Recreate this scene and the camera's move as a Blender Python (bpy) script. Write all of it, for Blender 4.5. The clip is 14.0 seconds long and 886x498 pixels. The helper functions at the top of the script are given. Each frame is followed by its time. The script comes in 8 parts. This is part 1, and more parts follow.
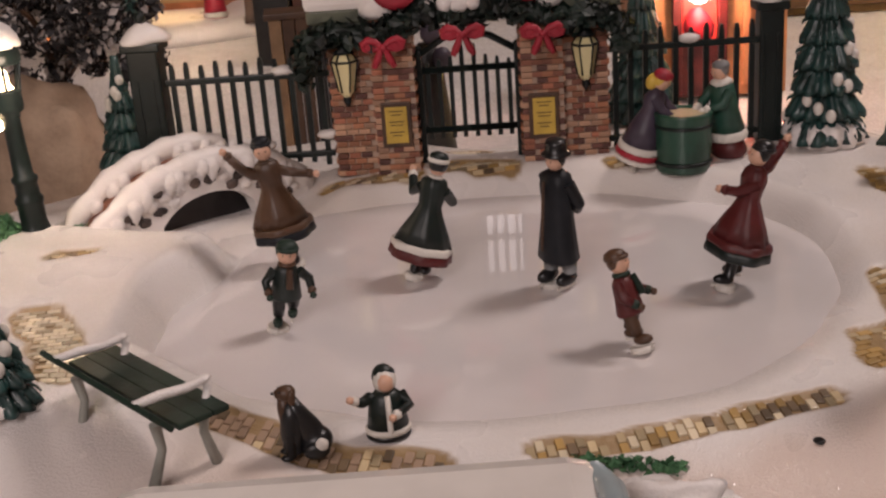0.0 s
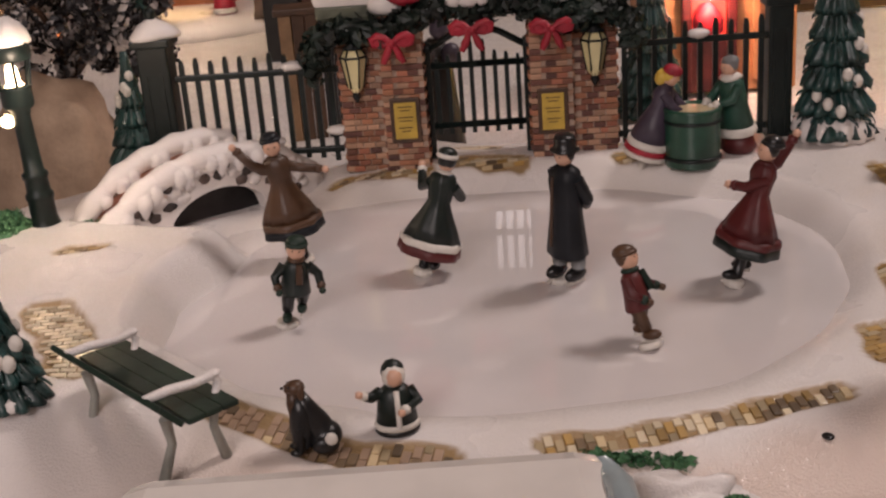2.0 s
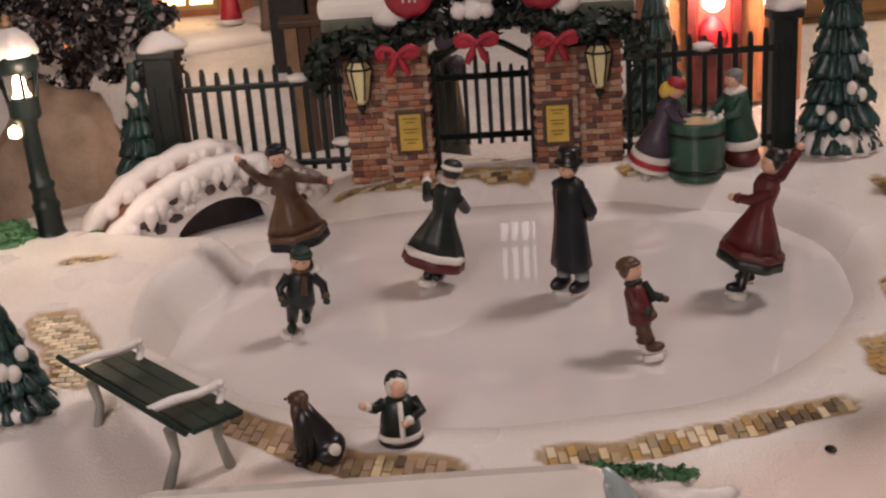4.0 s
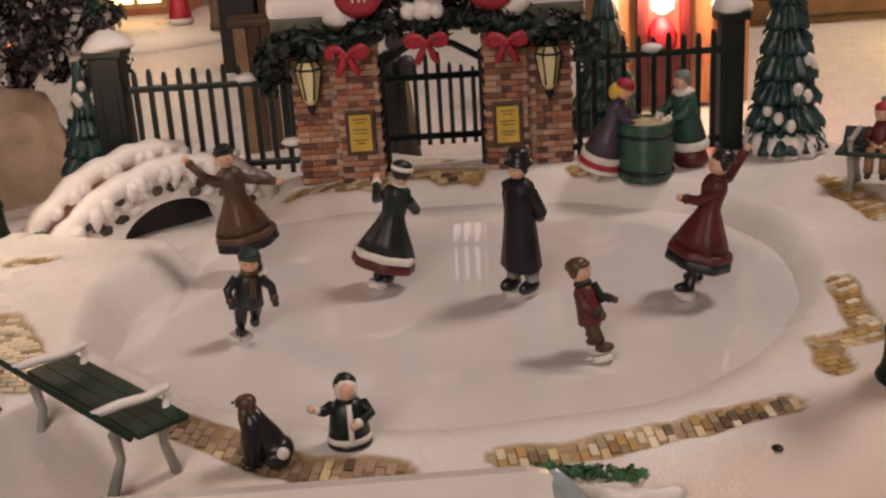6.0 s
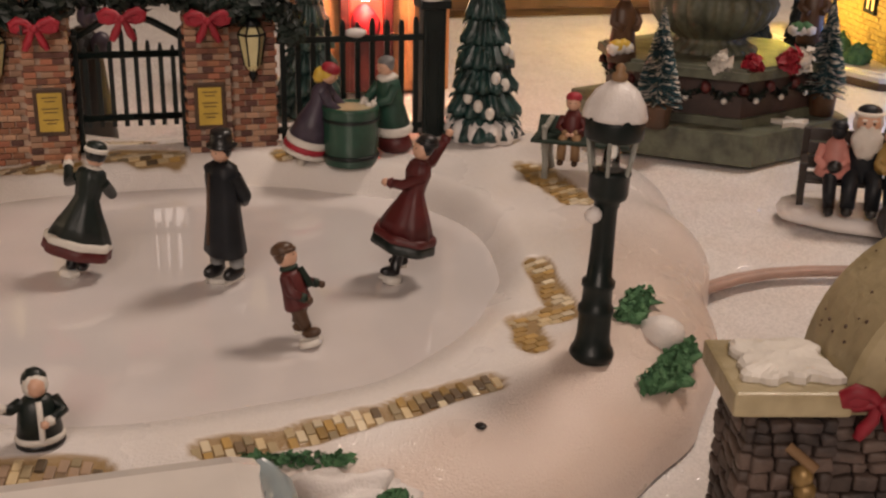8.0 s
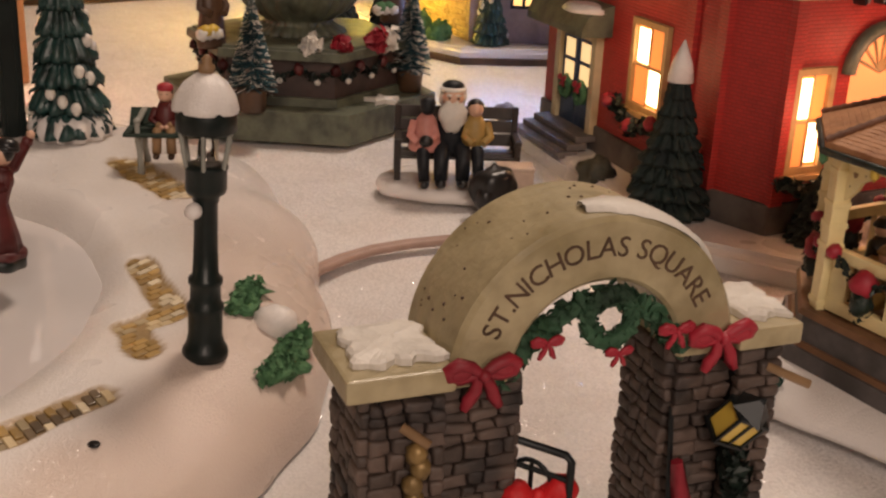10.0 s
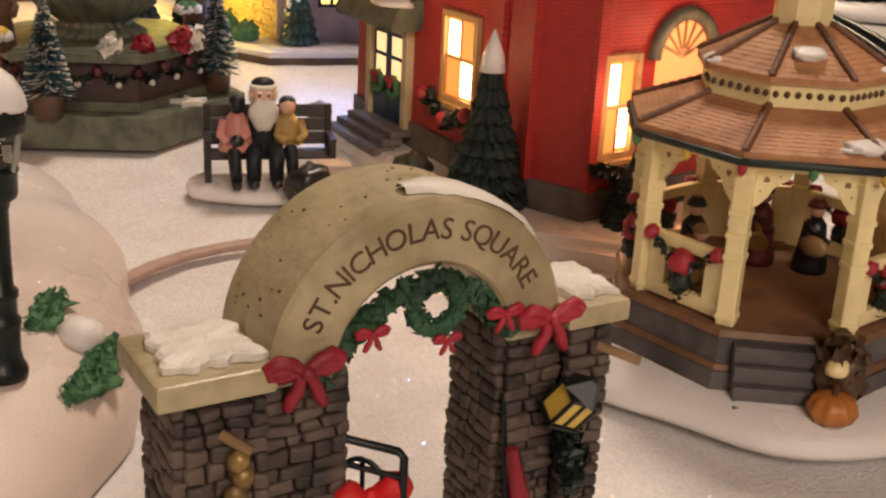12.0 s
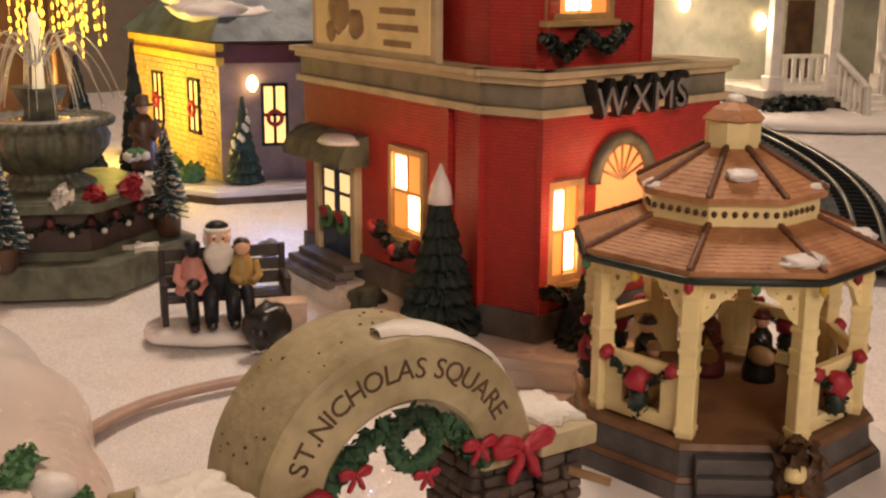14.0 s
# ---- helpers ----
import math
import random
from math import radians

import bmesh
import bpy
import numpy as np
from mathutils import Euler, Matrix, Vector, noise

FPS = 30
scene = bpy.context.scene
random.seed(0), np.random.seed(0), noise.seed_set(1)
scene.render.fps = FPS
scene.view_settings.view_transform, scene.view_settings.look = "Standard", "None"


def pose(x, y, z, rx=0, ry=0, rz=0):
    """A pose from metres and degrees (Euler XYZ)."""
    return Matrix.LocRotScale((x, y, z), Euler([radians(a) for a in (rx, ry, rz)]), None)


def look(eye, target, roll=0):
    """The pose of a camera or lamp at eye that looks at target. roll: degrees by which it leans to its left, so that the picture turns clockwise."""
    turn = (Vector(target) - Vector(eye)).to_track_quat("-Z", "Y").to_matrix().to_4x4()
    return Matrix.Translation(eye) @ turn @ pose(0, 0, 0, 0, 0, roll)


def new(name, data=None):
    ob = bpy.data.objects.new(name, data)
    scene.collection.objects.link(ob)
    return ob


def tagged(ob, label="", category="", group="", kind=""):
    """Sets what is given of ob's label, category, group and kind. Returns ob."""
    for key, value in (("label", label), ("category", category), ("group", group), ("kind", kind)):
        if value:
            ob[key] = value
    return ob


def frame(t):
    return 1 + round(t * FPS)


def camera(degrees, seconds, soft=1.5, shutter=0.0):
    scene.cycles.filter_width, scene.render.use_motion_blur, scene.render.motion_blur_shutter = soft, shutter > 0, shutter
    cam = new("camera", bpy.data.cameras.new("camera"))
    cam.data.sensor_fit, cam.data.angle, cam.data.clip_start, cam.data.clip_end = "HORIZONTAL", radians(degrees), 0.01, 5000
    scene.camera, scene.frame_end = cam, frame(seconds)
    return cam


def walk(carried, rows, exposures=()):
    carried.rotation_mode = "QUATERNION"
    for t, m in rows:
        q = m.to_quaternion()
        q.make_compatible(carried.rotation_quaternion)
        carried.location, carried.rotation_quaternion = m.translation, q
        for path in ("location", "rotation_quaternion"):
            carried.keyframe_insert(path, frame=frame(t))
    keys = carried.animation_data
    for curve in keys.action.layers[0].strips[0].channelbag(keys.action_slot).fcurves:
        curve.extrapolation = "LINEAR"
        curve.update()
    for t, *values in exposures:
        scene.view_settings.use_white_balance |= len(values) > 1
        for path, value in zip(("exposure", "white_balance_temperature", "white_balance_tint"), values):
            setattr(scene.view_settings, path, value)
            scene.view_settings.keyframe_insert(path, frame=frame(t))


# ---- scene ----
EXPO = [
    (0, -0.20, 5850, 15), (5, -0.20, 5950, 14), (6.5, -0.22, 6350, 13), (8, -0.22, 6500, 12), (8.5, -0.10, 5100, 20), (9, -0.18, 6700, 12),
    (11.3, 0.08, 6600, 12), (11.5, 0.24, 4800, 20), (12, 0.16, 6650, 9), (12.5, 0.28, 4750, 22), (13, 0.16, 6650, 9), (13.5, 0.26, 4600, 23), (14, 0.02, 7150, 14),
]
cam = camera(41.81, 14.0, soft=2.35)
walk(cam, [
    (0, look((0.0067, -0.4505, 0.2231), (-0.0105, 0.0211, 0.0576), -4.16)),
    (0.5, look((0.0069, -0.4509, 0.2232), (-0.0114, 0.0201, 0.0563), -4.29)),
    (1, look((0.0066, -0.4508, 0.2232), (-0.0128, 0.0200, 0.0560), -4.25)),
    (1.5, look((0.0065, -0.4513, 0.2233), (-0.0136, 0.0196, 0.0563), -4.24)),
    (2, look((0.0068, -0.4512, 0.2232), (-0.0144, 0.0196, 0.0563), -4.31)),
    (4.5, look((0.0074, -0.4530, 0.2240), (-0.0159, 0.0200, 0.0636), -4.16)),
    (5, look((0.0071, -0.4518, 0.2234), (-0.0092, 0.0218, 0.0639), -3.66)),
    (5.5, look((0.0079, -0.4529, 0.2242), (-0.0006, 0.0208, 0.0644), -3.55)),
    (6, look((0.0086, -0.4509, 0.2236), (0.0057, 0.0216, 0.0602), -3.53)),
    (6.5, look((0.0078, -0.4491, 0.2231), (0.0276, 0.0207, 0.0532), -2.88)),
    (7, look((0.0072, -0.4489, 0.2229), (0.0550, 0.0179, 0.0502), -1.76)),
    (7.5, look((0.0076, -0.4470, 0.2221), (0.0952, 0.0138, 0.0491), -0.14)),
    (8, look((0.0092, -0.4447, 0.2202), (0.1307, 0.0092, 0.0491), 1.13)),
    (8.5, look((0.0139, -0.4400, 0.2169), (0.1799, 0.0004, 0.0481), 2.03)),
    (9, look((0.0124, -0.4428, 0.2229), (0.2232, -0.0227, 0.0522), 2.65)),
    (11.5, look((0.0225, -0.4323, 0.2185), (0.3403, -0.0857, 0.0485), 2.67)),
    (12, look((0.0238, -0.4305, 0.2133), (0.3536, -0.0944, 0.0452), 2.97)),
    (12.5, look((0.0241, -0.4300, 0.2170), (0.3587, -0.1007, 0.0450), 2.31)),
    (13, look((0.0247, -0.4310, 0.2166), (0.3600, -0.1023, 0.0446), 1.47)),
    (13.5, look((0.0187, -0.4377, 0.2220), (0.3633, -0.1075, 0.0731), 0.95)),
    (14, look((0.0100, -0.4354, 0.2220), (0.3661, -0.1046, 0.1046), 0.35)),
], EXPO)

# ---- world and large lights ----
C = 0.01  # the village is modelled in centimetres
world = bpy.data.worlds.new("room_air")
scene.world = world
world.use_nodes = True
world.node_tree.nodes["Background"].inputs[0].default_value = (1.0, 0.84, 0.74, 1)
world.node_tree.nodes["Background"].inputs[1].default_value = 0.22


def lamp(name, at, target, size, watts, color):
    data = bpy.data.lights.new(name, "AREA")
    data.shape, data.size, data.energy, data.color = "DISK", size * C, watts, color
    ob = new(name, data)
    ob.matrix_world = look([v * C for v in at], [v * C for v in target])
    return ob


def bulb(name, at, radius, watts, color):
    data = bpy.data.lights.new(name, "POINT")
    data.shadow_soft_size, data.energy, data.color = radius * C, watts, color
    ob = new(name, data)
    ob.location = [v * C for v in at]
    return ob


lamp("ceiling_lamp_light", (108, 44, 186), (10, 5, 0), 52, 25, (1.0, 0.82, 0.68))
lamp("room_lamp_light", (-40, -150, 95), (20, 5, 0), 80, 15, (1.0, 0.82, 0.70))


# ---- materials ----
def mat(name, color, rough=0.5, vary=0.15, grain=300.0, bump=0.15, metal=0.0, coat=0.0, second=None, blotch=40.0, per_object=0.0):
    """Painted or natural surface: base colour with fine grain, larger blotches, relief, and a change from object to object."""
    m = bpy.data.materials.new(name)
    m.use_nodes = True
    nt = m.node_tree
    n, l = nt.nodes, nt.links
    b = n["Principled BSDF"]
    tc = n.new("ShaderNodeTexCoord")
    fine, big = n.new("ShaderNodeTexNoise"), n.new("ShaderNodeTexNoise")
    fine.inputs["Scale"].default_value, fine.inputs["Detail"].default_value = grain, 4
    big.inputs["Scale"].default_value, big.inputs["Detail"].default_value = blotch, 3
    l.new(tc.outputs["Object"], fine.inputs["Vector"])
    l.new(tc.outputs["Object"], big.inputs["Vector"])
    mix = n.new("ShaderNodeMix")
    mix.data_type = "RGBA"
    second = second or tuple(c * (1 - 2.2 * vary) for c in color)
    mix.inputs["A"].default_value, mix.inputs["B"].default_value = (*color, 1), (*second, 1)
    ramp = n.new("ShaderNodeMapRange")
    ramp.interpolation_type = "SMOOTHERSTEP"
    ramp.inputs["From Min"].default_value, ramp.inputs["From Max"].default_value = 0.36, 0.76
    l.new(big.outputs["Fac"], ramp.inputs["Value"])
    l.new(ramp.outputs["Result"], mix.inputs["Factor"])
    hsv = n.new("ShaderNodeHueSaturation")
    l.new(mix.outputs["Result"], hsv.inputs["Color"])
    val = n.new("ShaderNodeMapRange")
    val.inputs["To Min"].default_value, val.inputs["To Max"].default_value = 1 - vary, 1 + vary
    l.new(fine.outputs["Fac"], val.inputs["Value"])
    last = val.outputs["Result"]
    if per_object:
        info, pr, mul = n.new("ShaderNodeObjectInfo"), n.new("ShaderNodeMapRange"), n.new("ShaderNodeMath")
        pr.inputs["To Min"].default_value, pr.inputs["To Max"].default_value = 1 - per_object, 1 + per_object
        mul.operation = "MULTIPLY"
        l.new(info.outputs["Random"], pr.inputs["Value"])
        l.new(pr.outputs["Result"], mul.inputs[0])
        l.new(last, mul.inputs[1])
        last = mul.outputs[0]
    l.new(last, hsv.inputs["Value"])
    l.new(hsv.outputs["Color"], b.inputs["Base Color"])
    rr = n.new("ShaderNodeMapRange")
    rr.inputs["To Min"].default_value, rr.inputs["To Max"].default_value = max(rough - 0.12, 0.03), min(rough + 0.12, 1)
    l.new(big.outputs["Fac"], rr.inputs["Value"])
    l.new(rr.outputs["Result"], b.inputs["Roughness"])
    b.inputs["Metallic"].default_value, b.inputs["Coat Weight"].default_value = metal, coat
    b.inputs["Coat Roughness"].default_value = 0.12
    if bump:
        bp = n.new("ShaderNodeBump")
        bp.inputs["Strength"].default_value, bp.inputs["Distance"].default_value = bump, 0.001
        l.new(fine.outputs["Fac"], bp.inputs["Height"])
        l.new(bp.outputs["Normal"], b.inputs["Normal"])
    return m


def glow(name, color, strength):
    m = bpy.data.materials.new(name)
    m.use_nodes = True
    b = m.node_tree.nodes["Principled BSDF"]
    b.inputs["Base Color"].default_value = (*color, 1)
    b.inputs["Emission Color"].default_value = (*color, 1)
    b.inputs["Emission Strength"].default_value = strength
    return m


def glass(name, color, rough=0.05):
    m = bpy.data.materials.new(name)
    m.use_nodes = True
    b = m.node_tree.nodes["Principled BSDF"]
    b.inputs["Base Color"].default_value = (*color, 1)
    b.inputs["Transmission Weight"].default_value, b.inputs["Roughness"].default_value = 1.0, rough
    return m


SNOW = mat("glazed_snow", (0.80, 0.76, 0.74), 0.30, 0.05, 1100, 0.5, coat=0.10, second=(0.77, 0.72, 0.68), blotch=18)
ICE = mat("glazed_ice", (0.77, 0.73, 0.73), 0.14, 0.015, 60, 0.0, coat=0.9, second=(0.70, 0.66, 0.65), blotch=14)
ICE.node_tree.nodes["Principled BSDF"].inputs["Coat Roughness"].default_value = 0.018
BLANKET = mat("snow_blanket", (0.80, 0.77, 0.76), 0.5, 0.08, 650, 1.0, second=(0.74, 0.70, 0.68), blotch=30)
GREEN_PAINT = mat("dark_green_paint", (0.007, 0.013, 0.012), 0.42, 0.25, 260, 0.2, coat=0.12)
IRON = mat("black_iron_paint", (0.010, 0.013, 0.014), 0.4, 0.3, 300, 0.2)
FIR = mat("fir_green_glaze", (0.016, 0.056, 0.052), 0.45, 0.4, 180, 0.8, second=(0.006, 0.020, 0.018), blotch=70, coat=0.2)
DARK_FIR = mat("black_green_fir", (0.006, 0.017, 0.014), 0.75, 0.45, 220, 0.9, second=(0.003, 0.008, 0.008), blotch=80)
LEAF = mat("garland_green", (0.010, 0.022, 0.016), 0.5, 0.5, 300, 0.4)
MOSS = mat("flocked_green", (0.095, 0.22, 0.10), 0.95, 0.45, 600, 1.0, second=(0.045, 0.13, 0.06), blotch=150)
BRICK = mat("red_brick", (0.30, 0.115, 0.06), 0.6, 0.25, 350, 0.4, second=(0.20, 0.07, 0.045), per_object=0.55)
MORTAR = mat("pale_mortar", (0.46, 0.34, 0.26), 0.8, 0.2, 400, 0.4)
PAVER = mat("tan_paver", (0.50, 0.40, 0.24), 0.45, 0.2, 300, 0.3, second=(0.34, 0.24, 0.12), per_object=0.5, coat=0.2)
SOIL = mat("ochre_joint", (0.30, 0.20, 0.09), 0.7, 0.3, 250, 0.4)
RED = mat("red_paint", (0.36, 0.016, 0.034), 0.55, 0.2, 250, 0.25)
WINE = mat("wine_paint", (0.10, 0.014, 0.014), 0.5, 0.25, 250, 0.2)
NAVY = mat("charcoal_blue_paint", (0.012, 0.014, 0.018), 0.48, 0.3, 250, 0.2)
PLUM = mat("plum_paint", (0.06, 0.045, 0.07), 0.45, 0.25, 250, 0.2)
BROWN = mat("brown_paint", (0.085, 0.043, 0.022), 0.45, 0.25, 250, 0.2)
TAN = mat("tan_paint", (0.30, 0.18, 0.09), 0.5, 0.2, 250, 0.2)
COAT_GREEN = mat("coat_green_paint", (0.009, 0.026, 0.016), 0.62, 0.25, 250, 0.2)
FUR = mat("white_fur_paint", (0.72, 0.68, 0.62), 0.55, 0.08, 500, 0.5)
SKIN = mat("flesh_paint", (0.66, 0.40, 0.28), 0.4, 0.08, 250, 0.1)
BLACK = mat("black_paint", (0.010, 0.010, 0.011), 0.35, 0.2, 250, 0.15)
GREY = mat("grey_paint", (0.20, 0.20, 0.20), 0.5, 0.15, 250, 0.15)
YELLOW = mat("yellow_paint", (0.62, 0.42, 0.06), 0.5, 0.12, 250, 0.15)
PINK = mat("pink_paint", (0.62, 0.26, 0.22), 0.5, 0.12, 250, 0.15)
LAMP_GLASS = mat("cream_lamp_glass", (0.72, 0.64, 0.34), 0.3, 0.08, 200, 0.1, coat=0.4)
CLEAR = glass("clear_glass", (0.9, 0.95, 0.95))
WARM = glow("warm_bulb", (1.0, 0.70, 0.36), 14)
METAL = mat("pale_bench_iron", (0.34, 0.34, 0.30), 0.45, 0.2, 300, 0.2)
STONE = mat("dark_stone", (0.088, 0.060, 0.048), 0.6, 0.4, 260, 0.9, second=(0.028, 0.021, 0.020), blotch=70, per_object=0.45)
STONE_GAP = mat("black_brown_joint", (0.012, 0.009, 0.009), 0.8, 0.3, 220, 0.5)
CAP_STONE = mat("tan_cap_stone", (0.42, 0.35, 0.21), 0.45, 0.2, 260, 0.6, second=(0.25, 0.20, 0.10), blotch=45, coat=0.1)
CREAM = mat("cream_paint", (0.84, 0.70, 0.36), 0.42, 0.08, 250, 0.15, coat=0.2)
PATINA = mat("verdigris_stone", (0.115, 0.125, 0.085), 0.5, 0.3, 250, 0.6, second=(0.045, 0.048, 0.034), blotch=60)

for m_ in (GREEN_PAINT, IRON, NAVY):
    m_.node_tree.nodes["Principled BSDF"].inputs["Specular IOR Level"].default_value = 0.28


def glitter(m, scale=1300.0, spread=0.55, weight=0.22):
    """Fine mica flakes in the glaze: a thin coat whose facets tilt at random."""
    n, l = m.node_tree.nodes, m.node_tree.links
    b = n["Principled BSDF"]
    tc, vo, geo = n.new("ShaderNodeTexCoord"), n.new("ShaderNodeTexVoronoi"), n.new("ShaderNodeNewGeometry")
    vo.inputs["Scale"].default_value = scale
    l.new(tc.outputs["Object"], vo.inputs["Vector"])
    mid, mul, add, nrm = (n.new("ShaderNodeVectorMath") for _ in range(4))
    mid.operation, mul.operation, add.operation, nrm.operation = "SUBTRACT", "SCALE", "ADD", "NORMALIZE"
    mid.inputs[1].default_value = (0.5, 0.5, 0.5)
    mul.inputs["Scale"].default_value = spread
    l.new(vo.outputs["Color"], mid.inputs[0])
    l.new(mid.outputs[0], mul.inputs[0])
    l.new(mul.outputs[0], add.inputs[0])
    l.new(geo.outputs["Normal"], add.inputs[1])
    l.new(add.outputs[0], nrm.inputs[0])
    l.new(nrm.outputs[0], b.inputs["Coat Normal"])
    b.inputs["Coat Weight"].default_value, b.inputs["Coat Roughness"].default_value = weight, 0.06


glitter(SNOW)
glitter(BLANKET, 900, 0.9, 0.5)
DEEP_GREEN = mat("deep_green_black_paint", (0.006, 0.013, 0.011), 0.45, 0.3, 250, 0.2)


# ---- mesh helpers ----
def part(name, bm, material, parent=None, label=""):
    """Links a bmesh, modelled in centimetres, as one mesh object."""
    bmesh.ops.scale(bm, vec=(C, C, C), verts=bm.verts)
    me = bpy.data.meshes.new(name)
    bm.to_mesh(me)
    bm.free()
    for m in material if isinstance(material, (list, tuple)) else [material]:
        me.materials.append(m)
    ob = new(name, me)
    ob.parent = parent
    return tagged(ob, label)


def thing(name, at, turn, label, category, group="", lean=(0, 0)):
    ob = new(name)
    ob.empty_display_size = 0.01
    ob.matrix_world = pose(at[0] * C, at[1] * C, at[2] * C, lean[0], lean[1], turn)
    return tagged(ob, label, category, group)


def box(bm, c, s, mi=0, rz=0.0, bevel=0.0, rx=0.0, ry=0.0):
    m = Matrix.LocRotScale(c, Euler((radians(rx), radians(ry), radians(rz))), s)
    r = bmesh.ops.create_cube(bm, size=1.0, matrix=m)["verts"]
    for v in r:
        for f in v.link_faces:
            f.material_index = mi
    if bevel:
        es = list({e for v in r for e in v.link_edges})
        bmesh.ops.bevel(bm, geom=es, offset=bevel, segments=2, affect="EDGES", profile=0.6)
    return bm


def lathe(bm, profile, seg=20, at=(0, 0, 0), mi=0, flat=1.0, m=None, smooth=True, wave=None):
    """A turned form from (radius, height) pairs; flat squeezes it front to back."""
    rings = []
    for r, z in profile:
        ring = []
        for k in range(seg):
            a = 2 * math.pi * k / seg
            rr = r * (1 + (wave(a, z) if wave else 0))
            p = Vector((rr * math.cos(a), rr * math.sin(a) * flat, z))
            if m is not None:
                p = m @ p
            ring.append(bm.verts.new(p + Vector(at)))
        rings.append(ring)
    for a, b in zip(rings, rings[1:]):
        for k in range(seg):
            f = bm.faces.new((a[k], a[(k + 1) % seg], b[(k + 1) % seg], b[k]))
            f.material_index, f.smooth = mi, smooth
    for ring, rev in ((rings[0], True), (rings[-1], False)):
        f = bm.faces.new(list(reversed(ring)) if rev else ring)
        f.material_index = mi
    return bm


def tube(bm, pts, radii, seg=8, mi=0):
    pts = [Vector(p) for p in pts]
    if isinstance(radii, (int, float)):
        radii = [radii] * len(pts)
    rings = []
    for k, (p, r) in enumerate(zip(pts, radii)):
        d = (pts[min(k + 1, len(pts) - 1)] - pts[max(k - 1, 0)]).normalized()
        q = d.to_track_quat("Z", "Y").to_matrix()
        rings.append([bm.verts.new(p + q @ Vector((r * math.cos(2 * math.pi * j / seg), r * math.sin(2 * math.pi * j / seg), 0))) for j in range(seg)])
    for a, b in zip(rings, rings[1:]):
        # keep the rings in step
        off = min(range(seg), key=lambda o: sum((a[j].co - b[(j + o) % seg].co).length for j in range(0, seg, 2)))
        for j in range(seg):
            f = bm.faces.new((a[j], a[(j + 1) % seg], b[(j + 1 + off) % seg], b[(j + off) % seg]))
            f.material_index, f.smooth = mi, True
    for ring in (rings[0], rings[-1]):
        f = bm.faces.new(ring)
        f.material_index = mi
    return bm


def ball(bm, c, s, mi=0, sub=2, rough=0.0, m=None):
    s = (s, s, s) if isinstance(s, (int, float)) else s
    r = bmesh.ops.create_icosphere(bm, subdivisions=sub, radius=1.0)["verts"]
    for v in r:
        if rough:
            v.co *= 1 + rough * noise.noise(v.co * 2.3 + Vector(c))
        v.co = Vector((v.co.x * s[0], v.co.y * s[1], v.co.z * s[2]))
        if m is not None:
            v.co = m @ v.co
        v.co += Vector(c)
        for f in v.link_faces:
            f.material_index, f.smooth = mi, True
    return bm


def ngon_prism(bm, pts, z0, z1, mi=0, inset=0.0):
    """A plate over an outline (x, y), from z0 to z1; inset draws the top in."""
    cx, cy = sum(p[0] for p in pts) / len(pts), sum(p[1] for p in pts) / len(pts)
    lo = [bm.verts.new((x, y, z0)) for x, y in pts]
    hi = [bm.verts.new((x + (cx - x) * inset, y + (cy - y) * inset, z1)) for x, y in pts]
    n = len(pts)
    for k in range(n):
        bm.faces.new((lo[k], lo[(k + 1) % n], hi[(k + 1) % n], hi[k])).material_index = mi
    bm.faces.new(hi).material_index = mi
    bm.faces.new(lo[::-1]).material_index = mi
    return bm


def BM():
    return bmesh.new()


def cyc(a, table):
    """Smooth closed curve through (degrees, value) pairs."""
    t = sorted(table)
    ang = [p[0] for p in t]
    a = (a - ang[0]) % 360 + ang[0]
    ang = ang + [ang[0] + 360]
    val = [p[1] for p in t] + [t[0][1]]
    for k in range(len(t)):
        if ang[k] <= a <= ang[k + 1]:
            u = (a - ang[k]) / (ang[k + 1] - ang[k])
            u = u * u * (3 - 2 * u)
            return val[k] + (val[k + 1] - val[k]) * u
    return val[0]


def smooth(u):
    u = min(max(u, 0.0), 1.0)
    return u * u * (3 - 2 * u)


# ---- table, room ----
POND = (1.2, 4.5)
ICE_Z = 3.1
RI = [(90, 13.4), (52, 14.5), (34, 15.5), (18, 15.5), (-10, 14.8), (-26, 14.2), (-51, 13.7), (-81, 12.6), (-114, 13.1), (-134, 14.2), (-154, 15.6), (-169, 14.8), (171, 13.4), (151, 13.5), (131, 14.8)]
RO = [(90, 24), (60, 29), (40, 33), (23, 31.7), (9.5, 28.6), (-9, 25.1), (-32, 23.6), (-44, 22.7), (-53, 22.0), (-75, 20), (-95, 20), (-120, 23.5), (-150, 28), (180, 33), (150, 37), (120, 33)]
HB = [(90, 1.6), (45, 1.6), (20, 1.4), (0, 0.9), (-30, 0.5), (-60, 0.28), (-90, 0.24), (-112, 0.32), (-130, 0.9), (-150, 1.9), (175, 2.2), (164, 2.0), (156, 0.2), (142, 0.08), (128, 0.15), (118, 1.1), (108, 1.5)]


